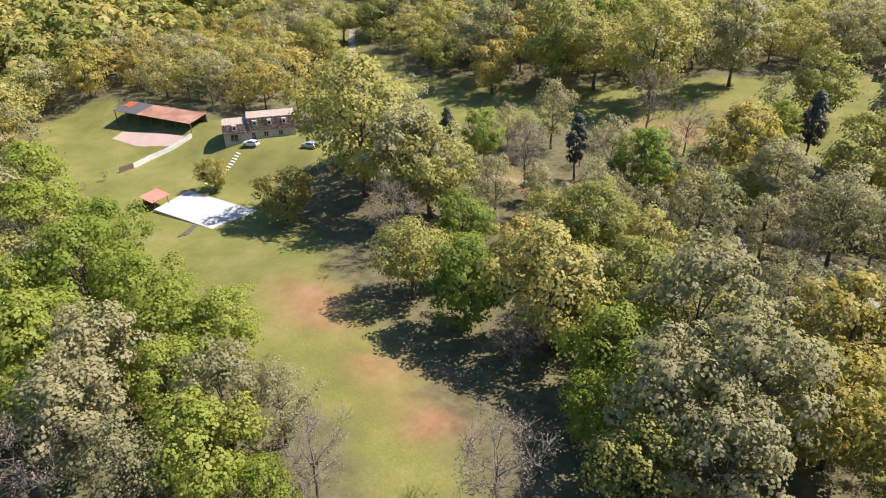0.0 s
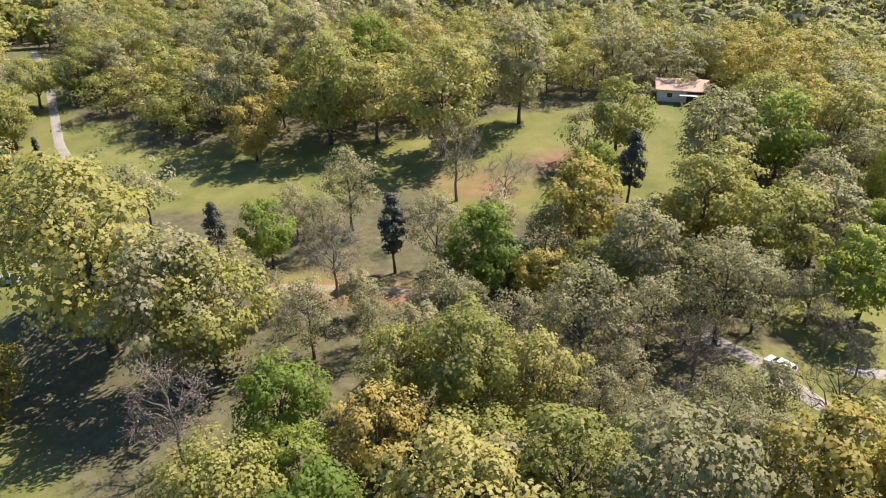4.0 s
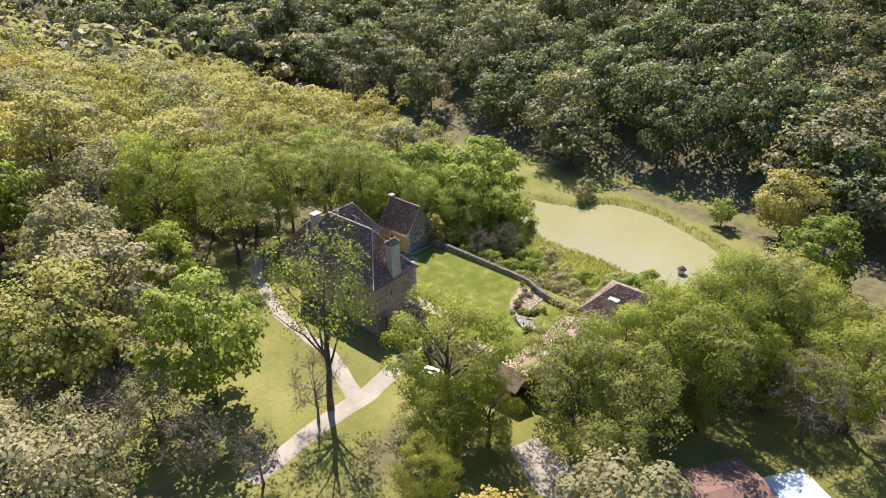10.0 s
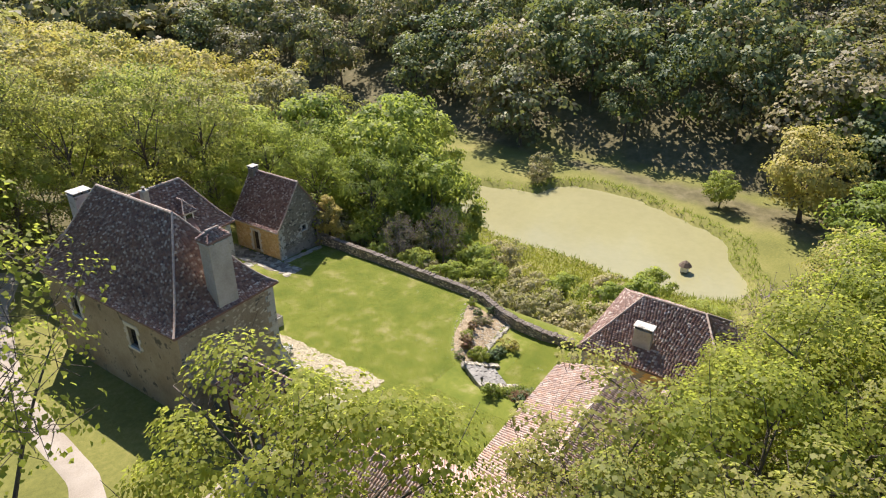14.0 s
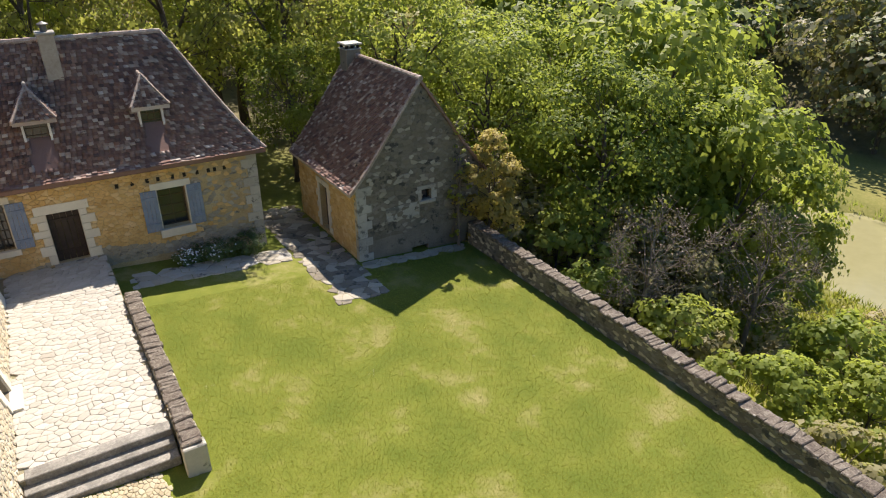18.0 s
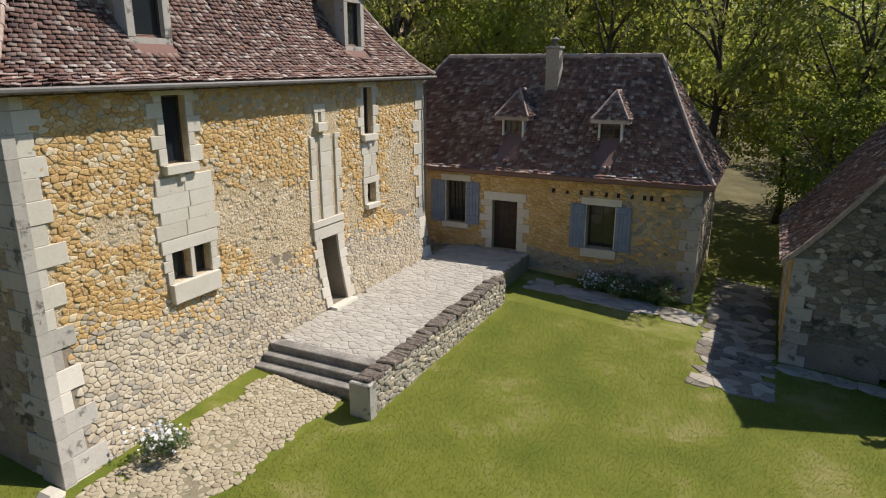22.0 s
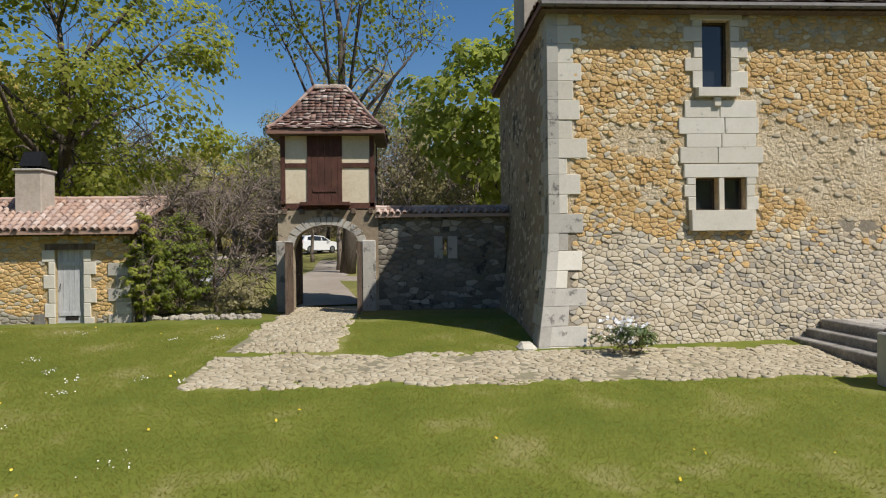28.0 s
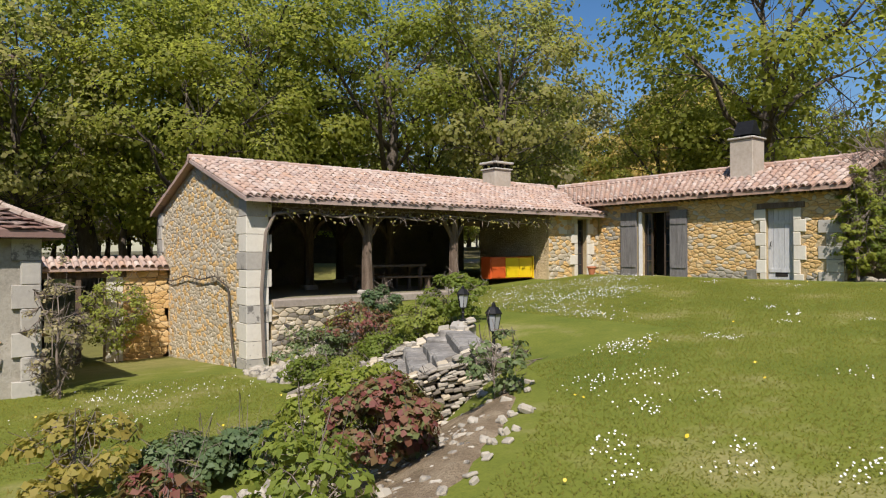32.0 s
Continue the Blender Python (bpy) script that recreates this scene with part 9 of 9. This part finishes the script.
for u0, u1, e, m_, t in ((-0.2, 6.2, 2.6, 4.6, 5.2), (6.2, 18.7, 3.0, 5.9, 6.7)):
    flat_tiles(farm, fp(u0, 0.35, e), fp(u1, 0.35, e), fp(u0, -0.9, m_), fp(u1, -0.9, m_), 0.1, 0.26, 0.2, seed=int(u1))
    flat_tiles(farm, fp(u1, -8.35, e), fp(u0, -8.35, e), fp(u1, -7.1, m_), fp(u0, -7.1, m_), 0.1, 0.5, 0.35, seed=int(u1) + 1)
    part("upper_roof", Shape().add([fp(u0, -0.85, m_), fp(u1, -0.85, m_), fp(u1, -4, t), fp(u0, -4, t), fp(u1, -7.15, m_), fp(u0, -7.15, m_)], [(0, 1, 2, 3), (3, 2, 4, 5)]), M["ridge"], farm)
    part("gable", Shape().add([fp(u1, 0.3, e), fp(u1, -8.3, e), fp(u1, -7.1, m_), fp(u1, -4, t), fp(u1, -0.9, m_), fp(u0, 0.3, e), fp(u0, -8.3, e), fp(u0, -7.1, m_), fp(u0, -4, t), fp(u0, -0.9, m_)], [(0, 1, 2, 3, 4), (9, 8, 7, 6, 5)]), M["tile"], farm)
for u in (2.9, 8.2, 12.0, 15.8):
    z = 3.1 if u < 6 else 3.9
    d = part("dormer", Shape().block(0, 1, 0, 1, 0, 1, 0.02, Matrix.Translation(Vector(fp(u, -1.3, z))) @ Euler((0, 0, math.atan2(FU.y, FU.x))).to_matrix().to_4x4() @ Matrix.Diagonal((1.2, 1.5, 1.5, 1)) @ Matrix.Translation((-0.5, -0.9, 0))), M["cement"], farm)
    dp = plane(*fp(u - 0.42, 0.075, 0)[:2], fz, FU.x, FU.y)
    part("window", slab(dp, 0.0, 0.84, z + 0.25, z + 1.25, -0.04, 0.02, 0.005), M["white_paint"], d)
    part("pane", slab(dp, 0.08, 0.76, z + 0.33, z + 1.17, 0.0, 0.026, 0.003), M["glass"], d)
shed = thing("tractor_shed", "long open shed with rusty patched sheet roof", "shed")
S0, SU = Vector((-193.5, 93.8)), Vector((0.985, 0.17)).normalized()
SN = Vector((SU.y, -SU.x))
def sp(u, n, z):
    q = S0 + SU * u + SN * n
    return (q.x, q.y, -0.9 + z)
for k, (u0, u1, key) in enumerate(((0, 10, "zinc"), (10, 20, "rust"), (20, 31, "rust"))):
    part("roof_sheet", Shape().add([sp(u0, 0.6, 2.9), sp(u1, 0.6, 2.9), sp(u1, -6, 4.0), sp(u0, -6, 4.0), sp(u0, 0.6, 2.8), sp(u1, 0.6, 2.8), sp(u1, -6, 3.9), sp(u0, -6, 3.9)], [(0, 1, 2, 3), (7, 6, 5, 4), (0, 4, 5, 1), (1, 5, 6, 2), (2, 6, 7, 3), (3, 7, 4, 0)]), M[key], shed)
part("red_patch", Shape().add([sp(1, -2.5, 3.50), sp(4, -2.5, 3.50), sp(4, -5.5, 4.0), sp(1, -5.5, 4.0)], [(0, 1, 2, 3)]), M["orange_board"], shed)
part("back_wall", Shape().add([sp(0, -5.8, -2), sp(31, -5.8, -2), sp(31, -5.8, 3.9), sp(0, -5.8, 3.9), sp(0, -6, -2), sp(31, -6, -2), sp(31, -6, 3.9), sp(0, -6, 3.9)], [(0, 1, 2, 3), (7, 6, 5, 4), (0, 4, 5, 1), (3, 2, 6, 7), (0, 3, 7, 4), (1, 5, 6, 2)]), M["timber"], shed)
for u in (0.2, 5, 10, 15, 20, 25, 30.8):
    part("post", Shape().tube([sp(u, 0.2, -2), sp(u, 0.2, 2.85)], [0.14, 0.12], 6), M["timber"], shed)
strip("pink_forecourt", [(-187, 89.5), (-176, 91), (-163, 94.5)], [5.0, 8.0, 5.5], M["rust"], "pinkish gravel forecourt of the shed", "forecourt")
bpy.data.objects["pink_forecourt"].data.materials[0] = surface("pink gravel", [(0.42, 0.29, 0.24), (0.52, 0.38, 0.32)], 0.2, 6)
fence = thing("paling_fence", "weathered white paling fence stepping down the field", "fence")
for n, ((x0, y0), (x1, y1)) in enumerate((((-160.5, 79.0), (-162.2, 85.5)), ((-162.2, 85.5), (-161.2, 91.0)), ((-161.2, 91.0), (-160.4, 97.0)))):
    for k in range(20):
        x, y = x0 + (x1 - x0) * (k + 0.5) / 20, y0 + (y1 - y0) * (k + 0.5) / 20
        part("slat", Shape().block(x - 0.02, x + 0.02, y - 0.13, y + 0.13, gz(x, y) - 0.1, gz(x, y) + 1.45, 0.01), M["white_paint"], fence)
panel = thing("wooden_panel", "brown board fence panel at the field", "fence")
part("boards", Shape().block(-160.85, -160.75, 75.2, 78.9, gz(-160.8, 77) - 0.1, gz(-160.8, 77) + 1.5, 0.02), M["timber"], panel)
court = thing("white_court", "pale concrete pad with a low dark rim", "court")
cz = -3.75
cc = [(-135.0, 78.0), (-112.6, 80.0), (-112.4, 68.8), (-132.2, 67.0)]
part("slab", Shape().prism(cc, lambda u, v, m: (u, v, cz + m), -0.9, 0.1, 0, 0.03), surface("bleached concrete", [(0.38, 0.36, 0.33), (0.46, 0.44, 0.41), (0.52, 0.505, 0.475)], 0.3, 4, bump=0.1, spots=(0.5, 0.38, (0.34, 0.32, 0.28))), court)
hut = thing("garden_hut", "small open hut with red sheet roof at the pad", "hut")
hx, hy = -134.6, 69.2
for a, b in ((-2.2, -1.8), (2.0, -1.6), (-2.2, 1.8), (2.0, 1.8)):
    part("post", Shape().tube([(hx + a, hy + b, -4.6), (hx + a, hy + b, -1.7)], [0.09, 0.09], 6), M["timber"], hut)
part("roof", Shape().add([(hx - 2.8, hy - 2.4, -1.8), (hx + 2.6, hy - 2.4, -1.9), (hx + 2.6, hy + 2.4, -1.5), (hx - 2.8, hy + 2.4, -1.4), (hx - 2.8, hy - 2.4, -1.9), (hx + 2.6, hy - 2.4, -2.0), (hx + 2.6, hy + 2.4, -1.6), (hx - 2.8, hy + 2.4, -1.5)], [(0, 1, 2, 3), (7, 6, 5, 4), (0, 4, 5, 1), (1, 5, 6, 2), (2, 6, 7, 3), (3, 7, 4, 0)]), surface("red roof sheet", [(0.42, 0.17, 0.12), (0.52, 0.25, 0.18)], 0.5, 5), hut)
part("back_panel", Shape().block(hx - 2.3, hx - 2.2, hy - 1.8, hy + 1.8, -4.5, -2.0, 0.02), M["timber"], hut)
steps = thing("garden_path", "stepping path of pale treads up to the farmhouse", "path")
for k in range(14):
    t = k / 13
    x, y = -135.8 - 4.0 * t + 0.8 * math.sin(3 * t), 83.5 + 13 * t
    part("tread", Shape().block(x - 0.8, x + 0.8, y - 0.26, y + 0.26, gz(x, y) - 0.2, gz(x, y) + 0.08, 0.02), M["ashlar"], steps)
for x, y, s in ((-159.0, 70.4, 0.22), (-157.8, 64.5, 0.18)):
    set_tree(KINDS["bare"], x, y, s, label="small pruned leafless fruit tree in the field")
log = thing("log_pile", "heap of weathered trunks at the pad", "logs")
for k in range(5):
    part("trunk", Shape().tube([(-118.2 + 0.25 * k, 67.8, -3.75 + 0.14 * (k % 2)), (-116.0 + 0.2 * k, 62.2 + 0.5 * k, -3.75 + 0.16 * (k % 2))], [0.2, 0.16], 8), M["bark"], log)

# ---- the cabin in the wood, the shed by the pool, the pond's duck house ----
cabin = thing("cabin", "white-walled cabin with flat pale roof and shaded porch", "house")
kx, ky = -5.5, 218.0
kz = gz(kx, ky)
part("wall", Shape().block(kx - 6, kx + 1.5, ky - 1, ky + 6, kz - 1.5, kz + 3.4, 0.05), M["white_paint"], cabin)
part("wall", Shape().block(kx + 1.5, kx + 7, ky + 1.6, ky + 6, kz - 1.5, kz + 3.2, 0.05), M["timber"], cabin)
part("roof", Shape().add([(kx - 6.8, ky - 1.8, kz + 3.4), (kx + 7.6, ky - 1.8, kz + 3.2), (kx + 7.6, ky + 6.8, kz + 4.6), (kx - 6.8, ky + 6.8, kz + 4.8), (kx - 6.8, ky - 1.8, kz + 3.15), (kx + 7.6, ky - 1.8, kz + 2.95), (kx + 7.6, ky + 6.8, kz + 4.35), (kx - 6.8, ky + 6.8, kz + 4.55)], [(0, 1, 2, 3), (7, 6, 5, 4), (0, 4, 5, 1), (1, 5, 6, 2), (2, 6, 7, 3), (3, 7, 4, 0)]), M["canal"], cabin)
for x in (kx + 2.2, kx + 4.6, kx + 6.8):
    part("porch_post", Shape().tube([(x, ky - 1.2, kz - 0.5), (x, ky - 1.2, kz + 3.0)], [0.1, 0.1], 6), M["timber"], cabin)
part("awning", Shape().block(kx - 0.5, kx + 4.6, ky - 3.4, ky - 1.0, kz + 2.2, kz + 2.35, 0.03), M["white_paint"], cabin)
part("window", Shape().block(kx - 3.6, kx - 2.2, ky - 1.03, ky - 0.9, kz + 1.2, kz + 2.4, 0.02), M["glass"], cabin)
pool = thing("pool_shed", "dark shed with low rusty roof under the trees", "shed")
px, py = 37.0, 76.6
pm = Matrix.Translation((px, py, gz(px, py))) @ Euler((0, 0, radians(-35))).to_matrix().to_4x4()
part("wall", Shape().block(-4.2, 4.2, -3.0, 3.0, -0.5, 2.2, 0.03, pm), M["dark_door"], pool)
part("roof", Shape().add([pm @ Vector(v) for v in ((-4.8, -3.6, 2.2), (4.8, -3.6, 2.2), (4.8, 0, 3.0), (-4.8, 0, 3.0), (4.8, 3.6, 2.2), (-4.8, 3.6, 2.2), (-4.8, -3.6, 2.1), (4.8, -3.6, 2.1), (4.8, 3.6, 2.1), (-4.8, 3.6, 2.1))], [(0, 1, 2, 3), (3, 2, 4, 5), (0, 6, 7, 1), (4, 8, 9, 5), (6, 9, 8, 7), (0, 3, 5, 9, 6), (1, 7, 8, 4, 2)]), M["tile"], pool)
basin = thing("covered_pool", "pool under a pale blue-grey winter cover", "pool")
bm_ = Matrix.Translation((43.4, 69.6, gz(43.4, 69.6))) @ Euler((0, 0, radians(-35))).to_matrix().to_4x4()
part("cover", Shape().block(-2.2, 2.2, -4.0, 4.0, -0.3, 0.28, 0.06, bm_), surface("pool cover", [(0.44, 0.52, 0.58), (0.58, 0.66, 0.72)], 0.8, 5, rough=0.4), basin)
for a, b, c, d in ((-2.7, -2.2, -4.5, 4.5), (2.2, 2.7, -4.5, 4.5), (-2.2, 2.2, 4.0, 4.5), (-2.2, 2.2, -4.5, -4.0)):
    part("coping", Shape().block(a, b, c, d, -0.3, 0.18, 0.03, bm_), M["ashlar"], basin)
duck = thing("duck_house", "little thatched duck house on the pond shore", "hut")
dx, dy = 108.5, 106.6
part("box", Shape().block(dx - 0.6, dx + 0.6, dy - 0.5, dy + 0.5, WATER + 0.2, WATER + 1.1, 0.03), M["white_paint"], duck)
part("roof", Shape().lathe([(1.0, 1.05), (0.5, 1.6), (0.05, 1.9)], (dx, dy, WATER), 8), M["timber"], duck)
for a, b in ((-0.5, -0.4), (0.5, -0.4), (-0.5, 0.4), (0.5, 0.4)):
    part("stilt", Shape().tube([(dx + a, dy + b, WATER - 1.4), (dx + a, dy + b, WATER + 0.22)], [0.05, 0.05], 5), M["timber"], duck)


# Reeds and rough grass along the pond and on the slope.
def tufts(name, label, n, seed, keep, h, leaf, box):
    r = np.random.default_rng(seed)
    p = np.stack([r.uniform(box[0], box[1], n), r.uniform(box[2], box[3], n)], 1)
    p = p[keep(p[:, 0], p[:, 1])]
    z = ground(p[:, 0], p[:, 1])
    k = 4
    a = r.uniform(0, 6.283, (len(p), k))
    hh = h * r.uniform(0.5, 1.4, (len(p), k))
    b = np.stack([np.repeat(p[:, :1], k, 1) + 0.1 * np.cos(a), np.repeat(p[:, 1:], k, 1) + 0.1 * np.sin(a), np.repeat(z[:, None], k, 1) - 0.03], 2)
    w = np.stack([-np.sin(a), np.cos(a), 0 * a], 2) * 0.05
    t = b + np.stack([0.5 * hh * np.cos(a), 0.5 * hh * np.sin(a), hh], 2)
    V = np.stack([b - w, b + w, t], 2).reshape(-1, 3)
    return tagged(arrays(name, V, np.arange(len(V)).reshape(-1, 3), LEAF[leaf], kind="stuff"), label, "grass")


tufts("rough_grass", "long rough grass on the slope to the pond", 16000, 61, lambda x, y: (pond_inside(x, y) > 1.04) & (x > 64.3), 0.34, "grass", (64, 104, 98, 142))
tufts("reeds", "bright reedy grass along the pond shore", 9000, 62, lambda x, y: (pond_inside(x, y) > 0.98) & (pond_inside(x, y) < 1.16), 0.6, "green", (92, 140, 88, 165))
